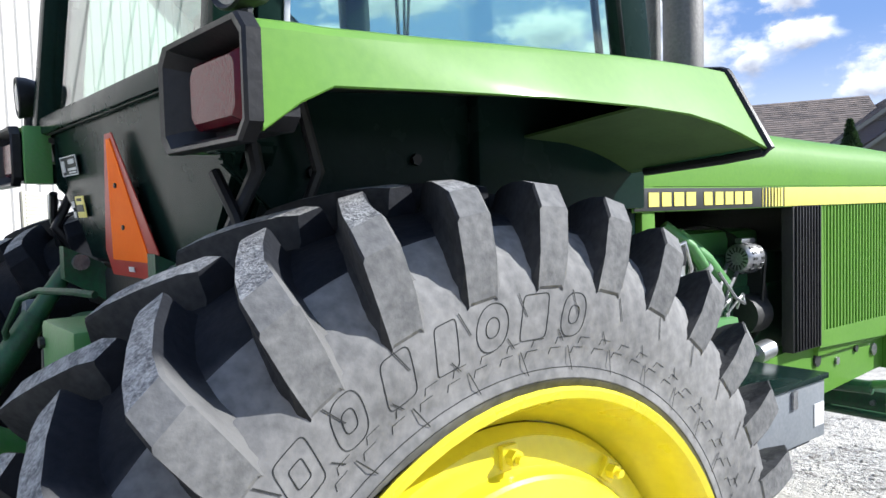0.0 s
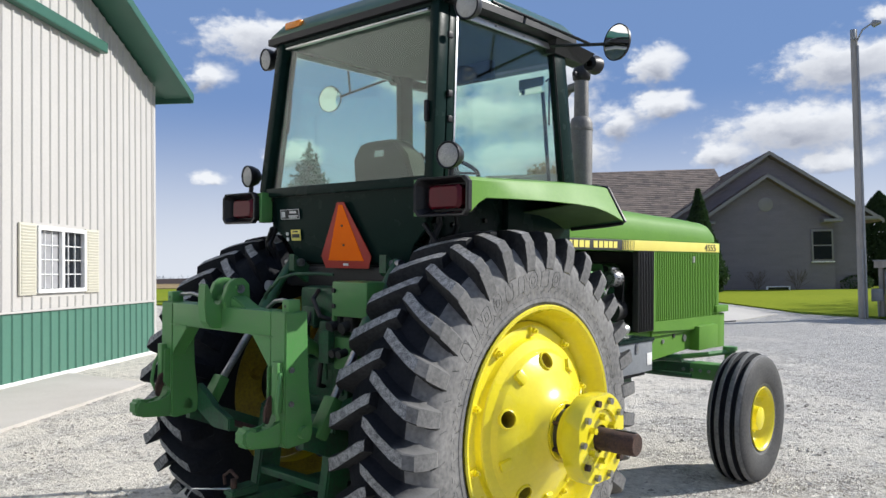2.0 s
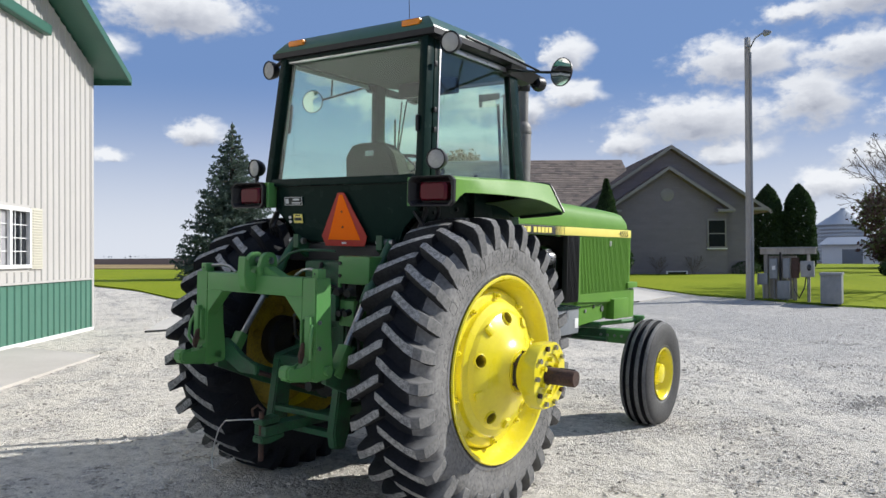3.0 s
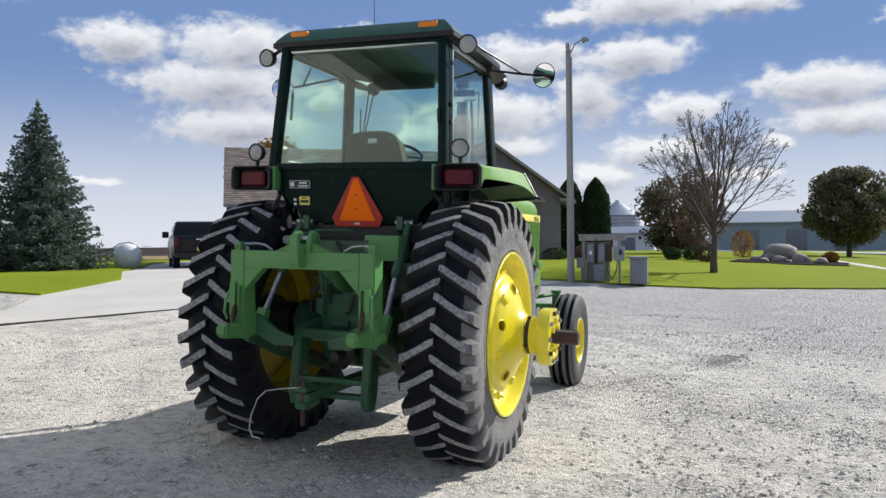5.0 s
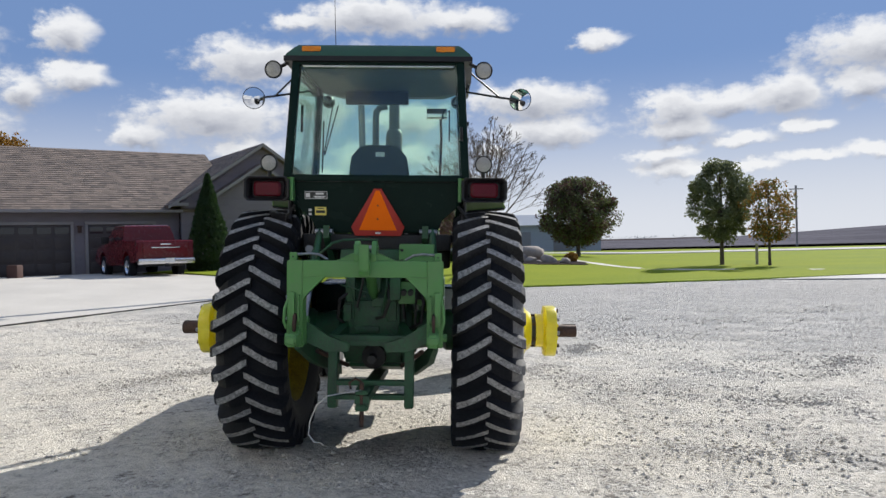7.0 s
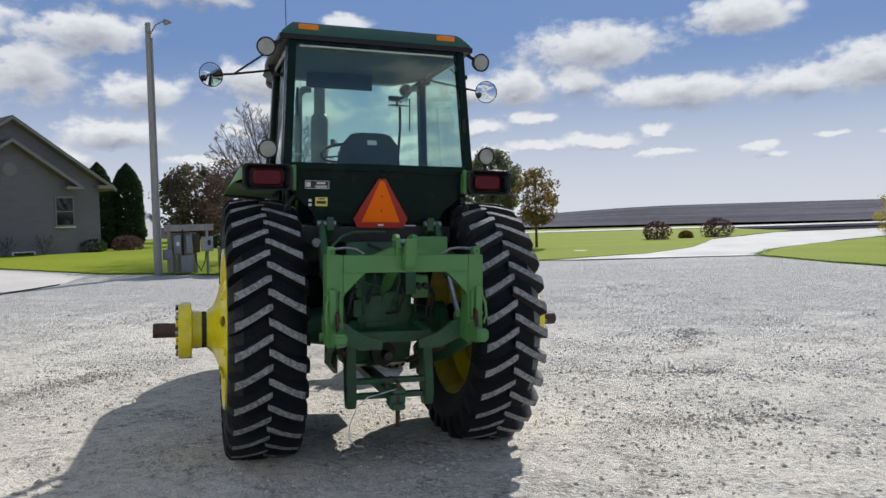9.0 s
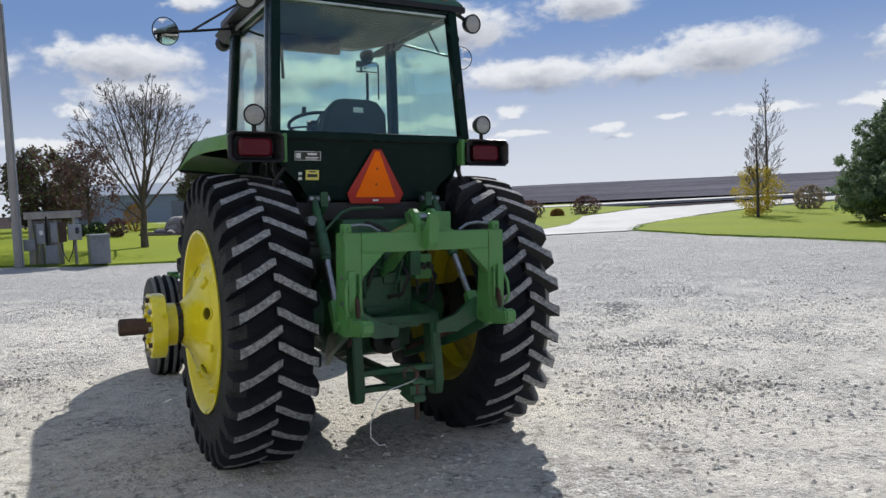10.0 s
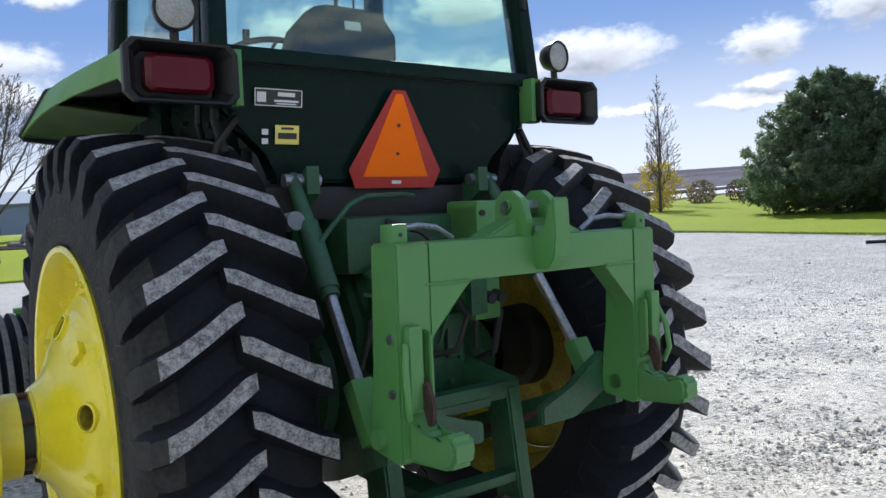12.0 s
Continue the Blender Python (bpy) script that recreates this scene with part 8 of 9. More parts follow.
def pine_tree(x, y, z, h, w, seed, label):
    """Long boughs that turn up at their ends, each carrying many tufts of long needles."""
    t = thing("pine", pose(x, y, z), label, "tree")
    rnd = random.Random(seed)
    limb_mesh("trunk", [([Vector((0, 0, -0.1)), Vector((0, 0, h * 0.5)), Vector((0, 0, h * 0.93))], [w * 0.03, w * 0.02, 0.02], 9)], BARK, t)
    limbs, pts, sz = [], [], []
    for k in range(150):
        f = (k + rnd.random()) / 150
        f = f ** 1.25
        a = 2.4 * k + rnd.uniform(-0.35, 0.35)
        reach = w / 2 * (1 - f) ** 0.55 * (0.55 + 0.45 * min(1.0, f * 6 + 0.55)) * rnd.uniform(0.80, 1.12) + 0.12
        d = Vector((math.cos(a), math.sin(a), 0))
        p0 = Vector((0, 0, 0.10 + h * 0.86 * f))
        p1 = p0 + d * reach * 0.6 + Vector((0, 0, reach * rnd.uniform(-0.02, 0.12)))
        p2 = p0 + d * reach + Vector((0, 0, reach * rnd.uniform(0.12, 0.34)))
        limbs.append(([p0, p1, p2], [0.035 * (1 - f) + 0.012, 0.02, 0.006], 1))
        for j in range(int(9 + 24 * reach / (w / 2))):
            u = 0.35 + 0.67 * rnd.random() ** 0.7
            c = p0.lerp(p1, u / 0.6) if u < 0.6 else p1.lerp(p2, (u - 0.6) / 0.4)
            side = Vector((-d.y, d.x, 0)) * rnd.gauss(0, 0.20) * reach * (1.15 - 0.7 * u)
            tuft = c + side + Vector((0, 0, rnd.gauss(0.0, 0.10)))
            tuft.z = max(0.08, tuft.z)
            for i in range(26):
                q = Vector((rnd.gauss(0, 1), rnd.gauss(0, 1), rnd.gauss(0.25, 1))).normalized()
                pts.append(tuft + q * rnd.uniform(0.02, 0.17))
                sz.append(rnd.uniform(0.028, 0.050))
    limb_mesh("branch_tangle", limbs, BARK, t)["kind"] = "stuff"
    leaf_mesh("crown", pts, sz, PINE_N, t, "", seed, 0.0, 2.2)
    return t


def column_tree(x, y, z, h, w, seed, label, n=5200, taper=2.2):
    """Upright evergreen with a dense skin of small sprays."""
    t = thing("arborvitae", pose(x, y, z), label, "tree")
    rnd = random.Random(seed)
    limb_mesh("trunk", [([Vector((0, 0, -0.1)), Vector((0, 0, h * 0.9))], [0.07, 0.02], 9)], BARK, t)
    bumps = [(rnd.uniform(0, 6.28), rnd.random(), rnd.uniform(0.85, 1.12)) for k in range(26)]
    pts = []
    for i in range(n):
        f, a = rnd.random() ** 1.1, rnd.uniform(0, 2 * math.pi)
        r = w / 2 * (1 - f ** taper) * (0.75 + 0.25 * min(1, f * 6))
        k = 1.0
        for ba, bf, bk in bumps:
            if abs(bf - f) < 0.08 and math.cos(ba - a) > 0.7:
                k *= bk
        r *= k * rnd.uniform(0.72, 1.0) ** 0.5
        pts.append((r * math.cos(a), r * math.sin(a), 0.05 + f * h))
    leaf_mesh("crown", pts, [rnd.uniform(0.05, 0.10) for k in pts], ARBOR, t, "", seed, 0.0, 1.4)
    return t


def shrub(name, x, y, w, h, seed, m, n, leaf, label, z=None):
    zz = gz(x, y) + 0.04 if z is None else z
    t = thing(name, pose(x, y, zz), label, "shrub")
    rnd = random.Random(seed)
    limbs = []
    for k in range(9):
        a = rnd.uniform(0, 6.28)
        limbs.append(([Vector((0, 0, -0.05)), Vector((math.cos(a) * w * 0.15, math.sin(a) * w * 0.15, h * 0.4)), Vector((math.cos(a) * w * 0.36, math.sin(a) * w * 0.36, h * 0.75))], [0.025, 0.018, 0.006], 0))
    limb_mesh("stems", limbs, BARK, t)
    pts = []
    lumps = [(rnd.uniform(0, 6.28), rnd.uniform(0.8, 1.15)) for k in range(8)]
    for i in range(n):
        a, u = rnd.uniform(0, 6.28), rnd.random()
        k = 1.0
        for la, lk in lumps:
            if math.cos(la - a) > 0.8:
                k *= lk
        r = w / 2 * math.sqrt(max(0.02, 1 - (u * 2 - 0.9) ** 2 * 0.8)) * k * rnd.random() ** 0.25
        pts.append((r * math.cos(a), r * math.sin(a), h * (0.04 + 0.96 * u)))
    leaf_mesh("foliage", pts, [leaf * rnd.uniform(0.6, 1.3) for k in pts], m, t, "", seed)
    return t


conifer("spruce", -21.15, 16.3, 0.50, 6.45, 4.7, 3, NEEDLE, 32, "blue-green spruce tree on the lawn", 0.80, 0.28, 0.03, 0.062, 130)
bare_tree(2.0, 27.0, 0.30, 6.5, 12, "bare leafless shade tree on the lawn", 0.16, 0.17, 15, 0.95)
leafy_tree("shade_tree", 9.6, 48.5, -0.05, 5.7, 5.5, 5, LEAF_G, 24000, 0.10, "round dark green shade tree on the lawn", 0.23, 0.18, m2=LEAF_R)
leafy_tree("pear_tree", 14.6, 34.0, -0.02, 5.3, 3.3, 8, LEAF_P, 13000, 0.085, "upright green pear tree with thinning leaves", 0.24, 0.12, shape=0.85)
leafy_tree("autumn_tree", 15.9, 31.2, -0.02, 4.1, 2.6, 9, LEAF_O, 3400, 0.08, "small orange-brown autumn tree", 0.30, 0.08, m2=LEAF_G)
leafy_tree("dark_crabapple", 1.0, 41.0, 0.1, 5.3, 3.7, 21, LEAF_R, 2600, 0.09, "dark red-leaved crabapple with thin crown", 0.22, 0.12)
leafy_tree("dark_maple", -0.9, 51.0, 0.1, 5.6, 5.4, 22, LEAF_R, 8200, 0.14, "dense dark maple beyond the yard", 0.12, 0.14, m2=LEAF_G)
leafy_tree("oak_behind_house", -25.6, 39.6, 0.3, 8.0, 5.2, 24, LEAF_O, 5200, 0.13, "orange-brown tree behind the garage", 0.30, 0.18)

slim_tree(27.3, 19.3, -0.10, 4.5, 31, "slim bare young tree on the island lawn", 0.27, 0.075, 0.24)
slim_tree(35.2, 25.2, -0.10, 7.6, 35, "taller bare young tree behind a yellow shrub", 0.21, 0.09, 0.26)
leafy_tree("yellow_shrub_tree", 28.6, 20.4, -0.10, 2.4, 2.6, 32, LEAF_Y, 4200, 0.05, "yellow autumn shrub behind a slim tree", 0.10, 0.05, cat="shrub")
shrub("ornamental_grass", 36.64, 23.63, 1.6, 1.3, 33, LEAF_T, 700, 0.10, "tan ornamental grass clump")
shrub("round_bush", 37.94, 21.93, 1.7, 1.2, 34, LEAF_R, 900, 0.07, "dark round bush beside tan grass")
pine_tree(25.8, 10.8, -0.10, 5.5, 6.2, 41, "large dark green pine with branches to the ground")
pine_tree(26.6, 7.2, -0.05, 6.3, 7.0, 42, "large dark green pine with branches to the ground")
pine_tree(25.5, 3.0, -0.05, 6.0, 6.4, 43, "large dark green pine with branches to the ground")
column_tree(-5.7, 37.6, 0.45, 4.5, 1.5, 51, "dark columnar arborvitae beside the house", 11000, 7)
column_tree(-4.35, 38.2, 0.45, 4.5, 1.6, 52, "dark columnar arborvitae beside the house", 11000, 6)
column_tree(-9.35, 25.8, 0.55, 4.0, 2.1, 53, "conical arborvitae in front of the gable", 9000, 1.3)
shrub("clipped_bush", -5.55, 32.2, 1.5, 0.75, 61, ARBOR, 1600, 0.05, "clipped dark green bush by the house", 0.5)
shrub("clipped_bush", -4.15, 33.4, 1.4, 0.80, 62, LEAF_R, 1500, 0.05, "dark red bush by the house", 0.5)
shrub("clipped_bush", -6.6, 31.5, 0.7, 0.4, 63, ARBOR, 600, 0.05, "small green bush by the house", 0.5)
for k, (x, y, w, h, m) in enumerate(((26.3, 36.0, 2.0, 1.25, LEAF_R), (31.2, 36.6, 2.1, 1.35, LEAF_R), (28.6, 36.2, 0.9, 0.6, LEAF_O))):
    shrub("flower_bed_bush", x, y, w, h, 70 + k, m, 1300, 0.07, "brown-red bush in a bed by the drive", -0.10)
for k, (x, y, w, h, m) in enumerate(((0.0, 34.0, 0.9, 0.6, ARBOR), (0.9, 35.0, 1.0, 0.65, ARBOR), (1.6, 33.2, 1.1, 0.85, LEAF_R), (3.3, 41.0, 1.5, 1.5, LEAF_O), (7.2, 36.2, 0.8, 0.5, LEAF_O))):
    shrub("garden_bush", x, y, w, h, 80 + k, m, 900, 0.06, "small garden bush on the lawn")


for k, (x, y) in enumerate(((-8.3, 28.9), (-7.0, 29.7))):
    t = thing("bare_shrub", pose(x, y, 0.55), "small bare reddish shrub before the house wall", "shrub")
    rnd = random.Random(300 + k)
    bars = []
    for q in range(7):
        a = 0.9 * q
        branch(rnd, Vector((0, 0, 0)), Vector((math.cos(a) * 0.45, math.sin(a) * 0.45, 1)), 0.95, 0.007, 1, bars, 0.3, 0.6, 5, 0.2)
    limb_mesh("stems", bars, BARK, t)["kind"] = "stuff"

def rock(x, y, w, seed, label="weathered field boulder in a garden bed"):
    rnd = random.Random(seed)
    bm = new_bm()
    bmesh.ops.create_icosphere(bm, subdivisions=2, radius=w / 2)
    for v in bm.verts:
        v.co *= 1 + 0.35 * noise.noise(v.co * (2.2 / w) + Vector((seed, 0, 0)))
        v.co.z *= 0.72
    ob = link("boulder", bm, ROCK, None, "", 45)
    ob.location = (x, y, gz(x, y) + w * 0.24)
    return tagged(ob, label, "rock", "boulders in the garden bed")


rnd = random.Random(7)
for k in range(11):
    rock(5.4 + rnd.uniform(-1.8, 1.9), 35.3 + rnd.uniform(-0.9, 0.9), rnd.uniform(0.3, 0.8), 90 + k)
rock(4.9, 36.0, 1.5, 120)
sheet("garden_bed", [(2.6, 34.0), (5.0, 33.4), (7.6, 34.0), (8.0, 36.0), (5.5, 37.0), (3.0, 36.4)], 0.8, 0.085, FIELD, "brown mulch garden bed with stones", "garden bed", "structure", 0.03, 0.1, 0.1)

# utility pole with lamp
pz = 0.10
pole = thing("utility_pole", pose(-2.24, 19.62, pz), "weathered wooden utility pole with a yard lamp", "pole")
link("pole", tube(new_bm(), [(0, 0, -0.2), (0, 0, 3.5), (0, 0, 7.75)], [0.115, 0.10, 0.085], 16), WOOD_POLE, pole, "", 60)
tubed("conduit", [(0.11, -0.06, 0.0), (0.105, -0.06, 2.6), (0.10, -0.06, 7.3)], 0.028, GALV, pole, "grey steel conduit")
tubed("conduit", [(0.06, -0.125, 0.0), (0.06, -0.12, 1.9)], 0.02, GALV, pole)
tubed("lamp_arm", [(0.05, 0, 7.40), (0.22, -0.03, 7.70), (0.45, -0.05, 7.82)], 0.022, GALV, pole)
link("yard_lamp", lathe(new_bm(), [(-0.08, 0.04), (-0.04, 0.10), (0.02, 0.09), (0.10, 0.06), (0.16, 0.03)], 16, "x", (0.52, -0.05, 7.80)), GALV, pole, "grey cobra-head yard lamp", 40)
boxed("pole_top_box", (0.02, -0.10, 7.60), (0.10, 0.10, 0.28), GALV, pole, 0.01)
# electrical service stand beside the pole
es = thing("service_stand", pose(-1.20, 20.1, 0.10, 0, 0, 4) @ Matrix.Diagonal((0.68, 1, 1.09, 1)), "grey electrical service stand with meter and panels", "electrical cabinet")
for x, w in ((-1.02, 0.16), (-0.40, 0.07), (0.66, 0.12)):
    boxed("post", (x, 0.03, 0.70), (w, 0.10, 1.50), WOOD_POLE, es, 0.008)
for z, y in ((1.36, -0.06), (1.36, 0.12)):
    boxed("head_beam", (-0.14, y, z), (2.18, 0.05, 0.16), WOOD_POLE, es, 0.006, "weathered head beam")
boxed("beam_cap", (-0.14, 0.03, 1.455), (2.24, 0.30, 0.03), GALV, es, 0.005, "pale sheet metal cap")
for k in range(7):                                         # boards behind the panels
    boxed("back_board", (-1.0 + 0.185 * k, 0.095, 0.62 + 0.02 * (k % 3)), (0.175, 0.03, 1.24 - 0.04 * (k % 3)), WOOD_POLE, es, 0.004)
for nm, x, z, w, h, d in (("panel", -1.12, 0.62, 0.42, 0.30, 0.18), ("panel", -0.68, 0.90, 0.32, 0.54, 0.20), ("panel", -0.17, 0.91, 0.28, 0.52, 0.18), ("board", 0.17, 0.92, 0.30, 0.54, 0.06), ("meter_box", 0.64, 0.89, 0.52, 0.42, 0.20), ("panel", -0.30, 0.33, 0.50, 0.50, 0.10)):
    skin = RUST if nm == "board" else GALV if nm == "meter_box" else UTIL
    b = boxed(nm, (x, -0.12, z), (w, d, h), skin, es, 0.012)
    boxed("panel_door", (x, -0.12 - d / 2 - 0.006, z), (w - 0.05, 0.012, h - 0.05), skin, b, 0.004)
    if nm != "board":
        tubed("conduit", [(x, -0.10, z - h / 2), (x + 0.02, -0.10, -0.05)], 0.032, GALV, b, "", 8)
tubed("conduit", [(0.08, -0.16, 0.64), (0.14, -0.22, 0.35), (0.32, -0.20, 0.12), (0.52, -0.14, 0.40), (0.58, -0.12, 0.68)], 0.025, ENGINE_DK, es, "drooping dark cable", 8)
tubed("service_mast", [(-0.42, -0.10, -0.05), (-0.42, -0.10, 1.34)], 0.035, ENGINE_DK, es, "dark service mast", 10)
link("meter", lathe(new_bm(), [(-0.22, 0.085), (-0.25, 0.09), (-0.29, 0.08), (-0.31, 0.05), (-0.312, 0.001)], 20, "y", (0.72, 0, 0.93), cap=False), DARK_GLASS, es, "round glass power meter", 40)
boxed("sticker", (-0.66, -0.235, 0.92), (0.13, 0.004, 0.11), WHITE, es, 0)
boxed("pad_box", (1.55, -0.1, 0.38), (0.78, 0.7, 0.75), UTIL, es, 0.02, "low grey pad-mounted box")
boxed("pad_lid", (1.55, -0.12, 0.77), (0.84, 0.78, 0.06), UTIL, es, 0.012)


# pickups
def pickup(x, y, z, yaw, m, label, dark_tail=False):
    """Crew-cab pickup; nose towards local +y, tail at y = 0."""
    t = thing("pickup_truck", pose(x, y, z, 0, 0, yaw), label, "pickup truck")
    W = 1.0
    side = [(0.0, 0.62), (0.0, 1.28), (0.06, 1.34), (1.75, 1.36), (1.80, 1.36), (3.7, 1.30), (5.0, 1.20), (5.45, 1.05), (5.55, 0.75), (5.5, 0.50), (4.95, 0.45), (4.90, 0.75), (4.65, 0.98), (4.30, 0.98), (4.05, 0.75), (4.0, 0.45), (1.75, 0.45), (1.70, 0.75), (1.45, 0.98), (1.10, 0.98), (0.85, 0.75), (0.80, 0.55)]
    body = link("body", prism(new_bm(), side, -W, W, "x", 0.03), m, t, "", 35)
    cab = [[(sx * a, yy, zz) for sx, yy in ((-1, y0), (1, y0), (1, y1), (-1, y1))] for a, y0, y1, zz in ((0.95, 1.82, 4.05, 1.32), (0.90, 1.86, 3.75, 1.60), (0.82, 2.02, 3.35, 1.90), (0.76, 2.12, 3.2, 1.94))]
    link("cabin", loft(new_bm(), cab), m, t, "", 25)
    link("rear_window", loft(new_bm(), [[(-0.80, 1.838, 1.42), (0.80, 1.838, 1.42), (0.72, 1.985, 1.84), (-0.72, 1.985, 1.84)], [(-0.80, 1.85, 1.42), (0.80, 1.85, 1.42), (0.72, 2.0, 1.84), (-0.72, 2.0, 1.84)]]), DARK_GLASS, t, "dark rear window", 0)
    for s in (1, -1):
        link("side_window", loft(new_bm(), [[(s * 0.942, 2.0, 1.40), (s * 0.942, 3.85, 1.40), (s * 0.835, 3.35, 1.85), (s * 0.835, 2.15, 1.85)], [(s * 0.92, 2.0, 1.40), (s * 0.92, 3.85, 1.40), (s * 0.81, 3.35, 1.85), (s * 0.81, 2.15, 1.85)]]), DARK_GLASS, t, "", 0)
        boxed("tail_lamp", (s * 0.90, -0.008, 1.10), (0.14, 0.05, 0.34), RED_LENS, t, 0.01)
        boxed("mirror", (s * 1.16, 3.45, 1.42), (0.26, 0.10, 0.26), BLACK, t, 0.02)
        for yy in (1.275, 4.475):
            w = new("wheel")
            w.parent = t
            w.location = (s * 0.86, yy, 0.41)
            link("tyre", lathe(new_bm(), [(-0.13, 0.25), (-0.13, 0.39), (-0.10, 0.41), (0.10, 0.41), (0.13, 0.39), (0.13, 0.25)], 32, "x", cap=False), RUBBER, w, "", 35)
            link("rim", lathe(new_bm(), [(s * 0.12, 0.255), (s * 0.125, 0.24), (s * 0.07, 0.20), (s * 0.06, 0.08), (s * 0.10, 0.06), (s * 0.10, 0.001)], 24, "x", cap=False), CHROME, w, "", 35)
    tg = boxed("tailgate", (0, -0.012, 1.0), (1.56, 0.05, 0.56), m, t, 0.02)
    boxed("tailgate_trim", (0, -0.04, 1.08), (1.0, 0.01, 0.035), BLACK if dark_tail else CHROME, tg, 0.002)
    boxed("tailgate_badge", (0, -0.042, 1.20), (0.36, 0.012, 0.05), CHROME, tg, 0.004)
    bp = boxed("bumper", (0, -0.08, 0.60), (1.96, 0.20, 0.20), BLACK if dark_tail else CHROME, t, 0.03)
    boxed("number_plate", (0.0 if dark_tail else 0.1, -0.186, 0.63) if not dark_tail else (0, -0.046, 0.82), (0.31, 0.012, 0.15), STRIPE_Y if dark_tail else WHITE, bp, 0.003, "blank number plate")
    boxed("underbody", (0, 2.7, 0.52), (1.5, 4.9, 0.22), BLACK, t, 0.03)
    boxed("hitch", (0, -0.14, 0.45), (0.12, 0.20, 0.10), BLACK, t, 0.01)
    return t


pickup(-16.4, 19.4, 0.55, 42, TRUCK_BLK, "black crew-cab pickup truck parked on the drive", True)
pickup(-9.5, 21.3, 0.55, 38, TRUCK_RED, "dark red pickup truck parked before the garage")
tank = thing("round_tank", pose(-20.4, 19.9, 1.08, 0, 0, 40), "white round tank lying on the lawn", "tank")
link("tank_shell", lathe(new_bm(), [(-0.75, 0.001), (-0.72, 0.25), (-0.62, 0.45), (-0.45, 0.55), (0.45, 0.55), (0.62, 0.45), (0.72, 0.25), (0.75, 0.001)], 32, "y", cap=False), VINYL_W, tank, "", 50)
for yy in (-0.35, 0.35):
    boxed("tank_cradle", (0, yy, -0.50), (0.8, 0.10, 0.24), RUST, tank, 0.01)
tubed("tank_hose", [(-0.5, 0.5, -0.1), (-0.58, 0.3, 0.35), (-0.3, 0.2, 0.55), (0.1, 0.1, 0.58), (0.45, -0.1, 0.35)], 0.02, BLACK, tank, "black hose over the tank")
tagged(boxed("planter_barrel", (-15.6, 22.55, 0.85), (0.42, 0.42, 0.55), LEAF_R, None, 0.06), "dark red planter barrel by the garage", "planter")

# low black implement on the gravel
im = thing("tillage_implement", pose(14.5, 3.85, gz(14.3, 3.9), 0, 0, -62), "low black tillage implement lying on gravel", "implement")
for yy in (-0.17, 0.17):
    boxed("frame_bar", (1.25, yy, 0.06), (3.2, 0.07, 0.06), BLACK, im, 0.008)
for k in range(10):
    xx = -0.25 + 0.34 * k
    boxed("cross_bar", (xx, 0, 0.055), (0.05, 0.36, 0.05), BLACK, im, 0.005)
    tubed("tine", [(xx, -0.17, 0.09), (xx - 0.06, -0.25, 0.12), (xx - 0.02, -0.27, 0.01)], 0.012, RUST, im, "", 6)
tubed("hitch_tongue", [(-0.3, 0, 0.06), (-0.7, 0, 0.05)], 0.035, BLACK, im)

# far farmstead
bin_ = thing("grain_bin", pose(-17.0, 144, 0.0), "corrugated steel grain bin far off", "grain bin")
link("bin_wall", lathe(new_bm(), [(0.0, 4.2)] + [(0.3 * k, 4.2 + 0.04 * (k % 2)) for k in range(1, 22)] + [(6.4, 4.2)], 40, "z", cap=False), BIN, bin_, "", 0)
link("bin_roof", lathe(new_bm(), [(6.4, 4.35), (9.0, 0.5), (9.3, 0.4), (9.3, 0.001)], 40, "z", cap=False), BIN, bin_, "", 20)


def shed(name, x, y, z, yaw, L, D, H, m, mr, label):
    t = thing(name, pose(x, y, z, 0, 0, yaw), label, "shed")
    link("wall", prism(new_bm(), [(-D / 2, -0.3), (D / 2, -0.3), (D / 2, H), (0, H + D * 0.16), (-D / 2, H)], -L / 2, L / 2, "x"), m, t, "", 0)
    for s in (1, -1):
        link("roof", prism(new_bm(), [(0, H + D * 0.16), (s * (D / 2 + 0.4), H - 0.07), (s * (D / 2 + 0.4), H + 0.08), (0, H + D * 0.16 + 0.15)], -L / 2 - 0.3, L / 2 + 0.3, "x"), mr, t, "", 0)
    for k in range(int(L / 6)):
        boxed("door", (-L / 2 + 4 + 6 * k, -D / 2 - 0.03, H * 0.38), (2.6, 0.06, H * 0.76), UTIL, t, 0.01)
    return t


shed("machine_shed", 11.5, 113, -0.1, 8, 22, 10, 3.9, BLUEGREY, BIN, "blue-grey steel machine shed far off")
shed("white_shed", -11, 116, 0.1, -12, 8, 6, 2.6, VINYL_W, BIN, "small white shed far off")
shed("far_barn", -300, 375, 0.3, 20, 14, 9, 4.0, BLUEGREY, BIN, "grey farm shed near the horizon")
for x, y, h in ((49.5, 103.5, 8.6),):
    p = thing("far_pole", pose(x, y, -0.2), "distant wooden power pole by the road", "pole")
    tubed("shaft", [(0, 0, 0), (0, 0, h)], 0.14, WOOD_POLE, p)
    boxed("cross_arm", (0, 0, h - 0.5), (2.0, 0.12, 0.14), WOOD_POLE, p, 0.01)
tagged(tubed("mailbox_post", [(16.0, 33.0, -0.1), (16.0, 33.0, 1.1)], 0.07, WOOD_POLE, None), "short wooden post beside a tree", "post")
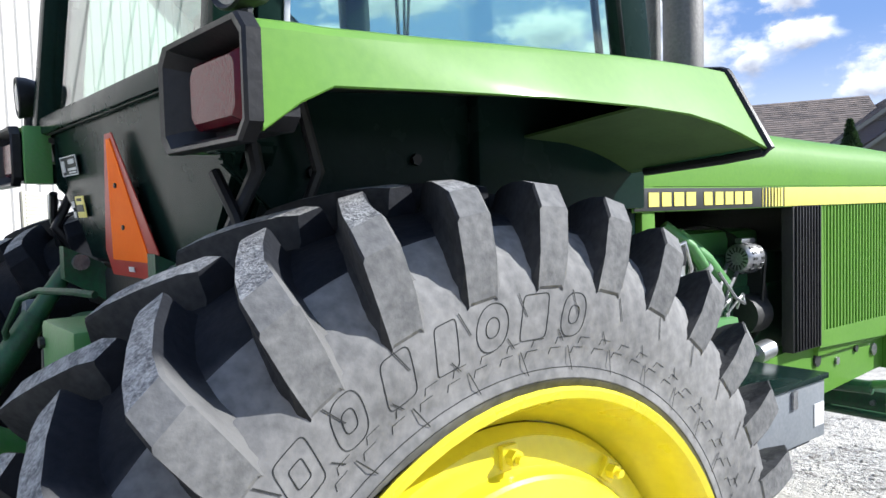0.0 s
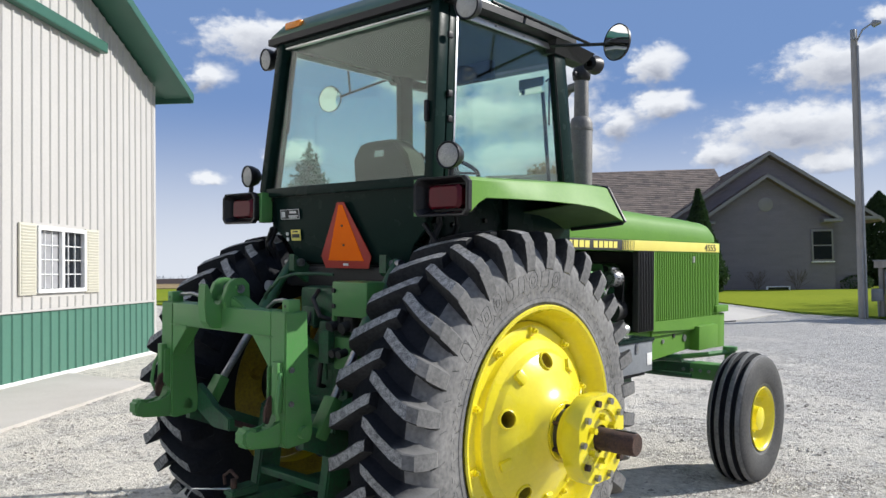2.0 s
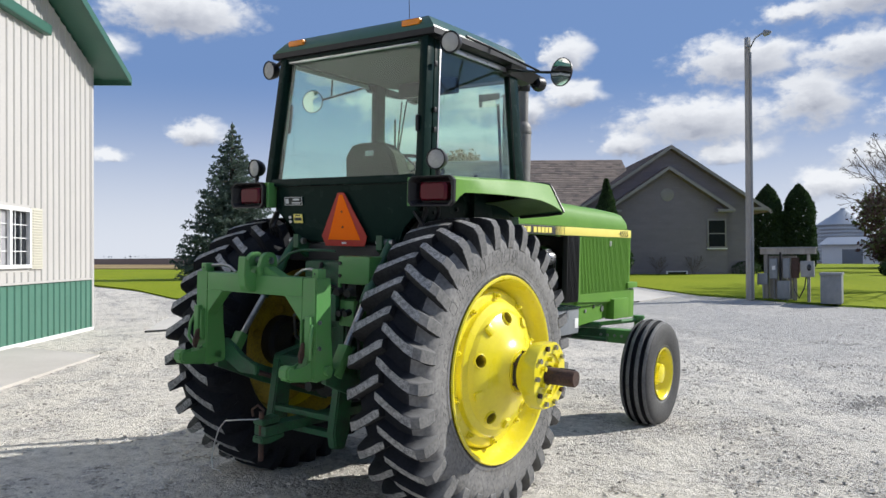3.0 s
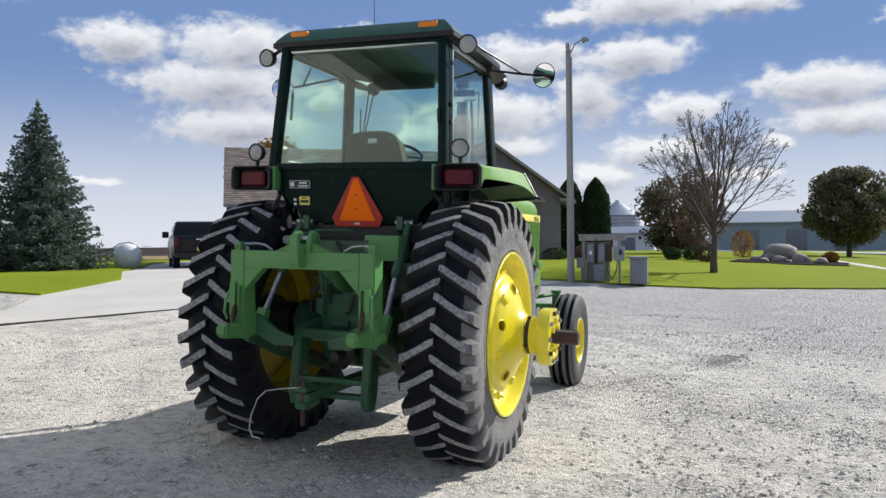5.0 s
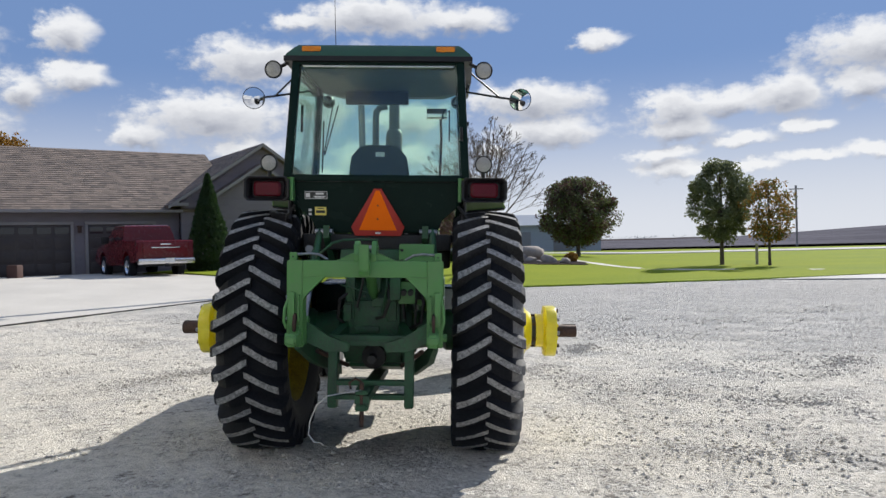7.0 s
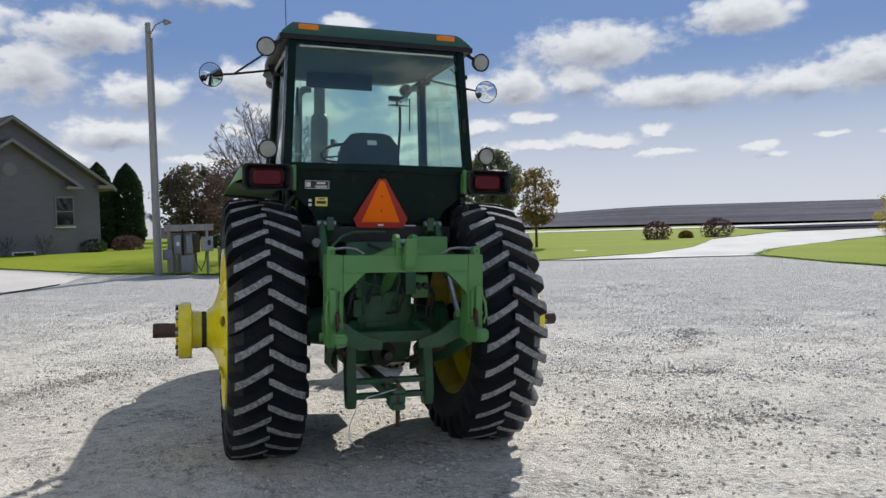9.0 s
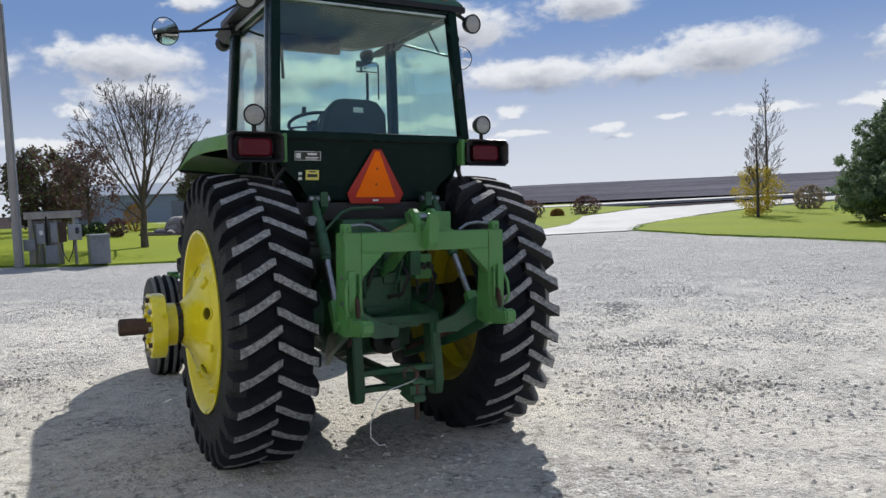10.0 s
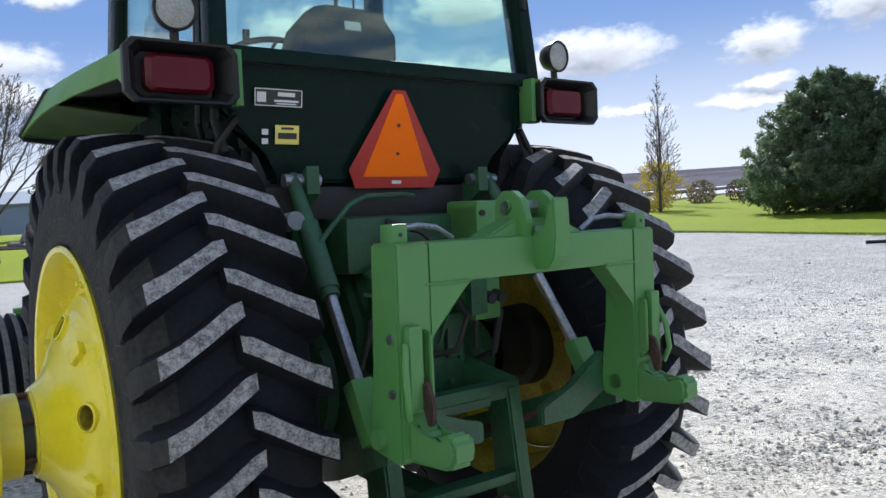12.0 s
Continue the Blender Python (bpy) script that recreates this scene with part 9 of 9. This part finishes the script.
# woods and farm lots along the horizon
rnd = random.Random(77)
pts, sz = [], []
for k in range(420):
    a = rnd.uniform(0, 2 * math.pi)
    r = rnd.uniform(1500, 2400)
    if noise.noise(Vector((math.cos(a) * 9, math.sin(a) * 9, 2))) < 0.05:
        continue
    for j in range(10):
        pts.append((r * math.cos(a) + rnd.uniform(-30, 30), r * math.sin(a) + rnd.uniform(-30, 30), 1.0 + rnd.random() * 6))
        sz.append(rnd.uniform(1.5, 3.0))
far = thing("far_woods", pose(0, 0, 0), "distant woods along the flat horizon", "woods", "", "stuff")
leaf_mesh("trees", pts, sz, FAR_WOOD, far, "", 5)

# ---- loose stones on the yard ----


def stones(name, xy, seed, lo, hi, label, m=PEBBLE):
    """Small angular stones, each a squashed octahedron, joined into one mesh."""
    rs = np.random.RandomState(seed)
    n = len(xy)
    base = np.array([(1, 0, 0), (0, 1, 0), (-1, 0, 0), (0, -1, 0), (0, 0, 1), (0, 0, -0.6)], float)
    tri_ = np.array([(0, 1, 4), (1, 2, 4), (2, 3, 4), (3, 0, 4), (1, 0, 5), (2, 1, 5), (3, 2, 5), (0, 3, 5)])
    size = lo + (hi - lo) * rs.random_sample(n) ** 3
    a = rs.uniform(0, 6.28, n)
    v = base[None] * (1 + rs.uniform(-0.35, 0.35, (n, 6, 1))) * np.stack([size, size * rs.uniform(0.6, 1.0, n), size * rs.uniform(0.3, 0.6, n)], 1)[:, None, :]
    c, d = np.cos(a)[:, None], np.sin(a)[:, None]
    z = np.array([gz(x, y) for x, y in xy]) + size * 0.12
    w = np.stack([v[:, :, 0] * c - v[:, :, 1] * d + xy[:, :1], v[:, :, 0] * d + v[:, :, 1] * c + xy[:, 1:], v[:, :, 2] + z[:, None]], 2).reshape(-1, 3)
    f = (tri_[None] + 6 * np.arange(n)[:, None, None]).reshape(-1, 3)
    me = bpy.data.meshes.new(name)
    me.from_pydata(w.tolist(), [], f.tolist())
    me.materials.append(m)
    return tagged(new(name, me), label, "gravel", "", "stuff")


def scattered(n, seed):
    """Places all over the yard, in loose drifts, thicker round the tractor."""
    rs = np.random.RandomState(seed)
    out = []
    while len(out) < n:
        x, y = rs.uniform(-7.5, 9), rs.uniform(-5.5, 11)
        drift = 0.5 + 1.1 * noise.noise(Vector((x * 0.8, y * 0.8, 4))) + 0.5 * noise.noise(Vector((x * 2.6, y * 2.6, 8)))
        if rs.random_sample() < drift * 1.4 / (0.6 + 0.13 * math.hypot(x, y)):
            out.append((x, y))
    return np.array(out)


def along(line, n, seed, spread):
    """Places along a bent line, as stones thrown up beside a wheel track."""
    rs = np.random.RandomState(seed)
    p = np.array(line, float)
    u = rs.uniform(0, len(p) - 1.001, n)
    k = u.astype(int)
    at = p[k] + (p[k + 1] - p[k]) * (u - k)[:, None]
    return at + rs.normal(0, spread, (n, 2)) * rs.uniform(0.3, 1.0, (n, 1))


stones("gravel_stones", scattered(42000, 1), 1, 0.005, 0.026, "loose pale gravel stones scattered over the yard")
stones("gravel_clods", np.random.RandomState(2).uniform((-9, -5), (13, 15), (1100, 2)), 2, 0.012, 0.036, "larger loose stones and clods on the yard")
for k, (line, n, spread) in enumerate((
        ([(0.6, 1.7), (0.86, 2.19), (1.44, 3.13), (2.17, 4.49), (2.6, 5.6)], 2200, 0.16),
        ([(2.0, 2.75), (2.13, 2.53), (2.91, 2.0), (3.53, 1.41), (4.3, 0.9)], 1900, 0.34),
        ([(3.4, 0.0), (4.0, 1.4), (4.9, 2.9), (5.6, 4.0)], 1200, 0.22),
        ([(1.3, -0.9), (2.0, -0.7), (2.5, -0.35), (3.3, -0.5)], 800, 0.30),
        ([(-4.6, 2.2), (-3.6, 1.6), (-2.9, 2.3), (-2.2, 3.3)], 1500, 0.25))):
    stones("track_stones", along(line, n, 3 + k, spread), 3 + k, 0.005, 0.024, "darker stones thrown up along a wheel track", CLOD)

# ---- grass along the lawn edges ----


def fringe(name, line, n, seed, label):
    """Blades that lean out over the edge of a lawn, in one mesh."""
    rs = np.random.RandomState(seed)
    seg = [(Vector(a), Vector(b)) for a, b in zip(line, line[1:])]
    ln = np.array([(b - a).length for a, b in seg])
    verts, faces = [], []
    for i in range(n):
        a, b = seg[rs.choice(len(seg), p=ln / ln.sum())]
        p = a.lerp(b, rs.random_sample())
        x, y = p.x + rs.normal(0, 0.12), p.y + rs.normal(0, 0.12)
        z = gz(x, y) + 0.02
        h, w, d = rs.uniform(0.015, 0.05), rs.uniform(0.008, 0.02), rs.uniform(0, 6.28)
        c, s = math.cos(d), math.sin(d)
        lx, ly = rs.normal(0, 0.05), rs.normal(0, 0.05)
        k = len(verts)
        verts += [(x - c * w, y - s * w, z), (x + c * w, y + s * w, z), (x + lx, y + ly, z + h)]
        faces.append((k, k + 1, k + 2))
    me = bpy.data.meshes.new(name)
    me.from_pydata(verts, [], faces)
    me.materials.append(BLADE)
    return tagged(new(name, me), label, "grass", "", "stuff")


fringe("grass_fringe", [(-4.0, 19.8), (-0.5, 19.9), (3.5, 20.8), (8, 21.0), (12.0, 20.8), (16, 21.5)], 9000, 5, "uneven grass blades along the lawn edge")
fringe("grass_fringe", [(16.0, 2.0), (16.3, 5.5), (17.0, 9.8), (17.3, 13.0), (18.4, 17.6), (21.5, 20.5), (28, 24)], 9000, 6, "uneven grass blades along the island lawn")

# ---- things are at most three levels deep ----
def depth_of(ob):
    n = 0
    while ob.parent:
        ob, n = ob.parent, n + 1
    return n


for ob in list(bpy.data.objects):
    while depth_of(ob) > 2:
        ob.parent = ob.parent.parent
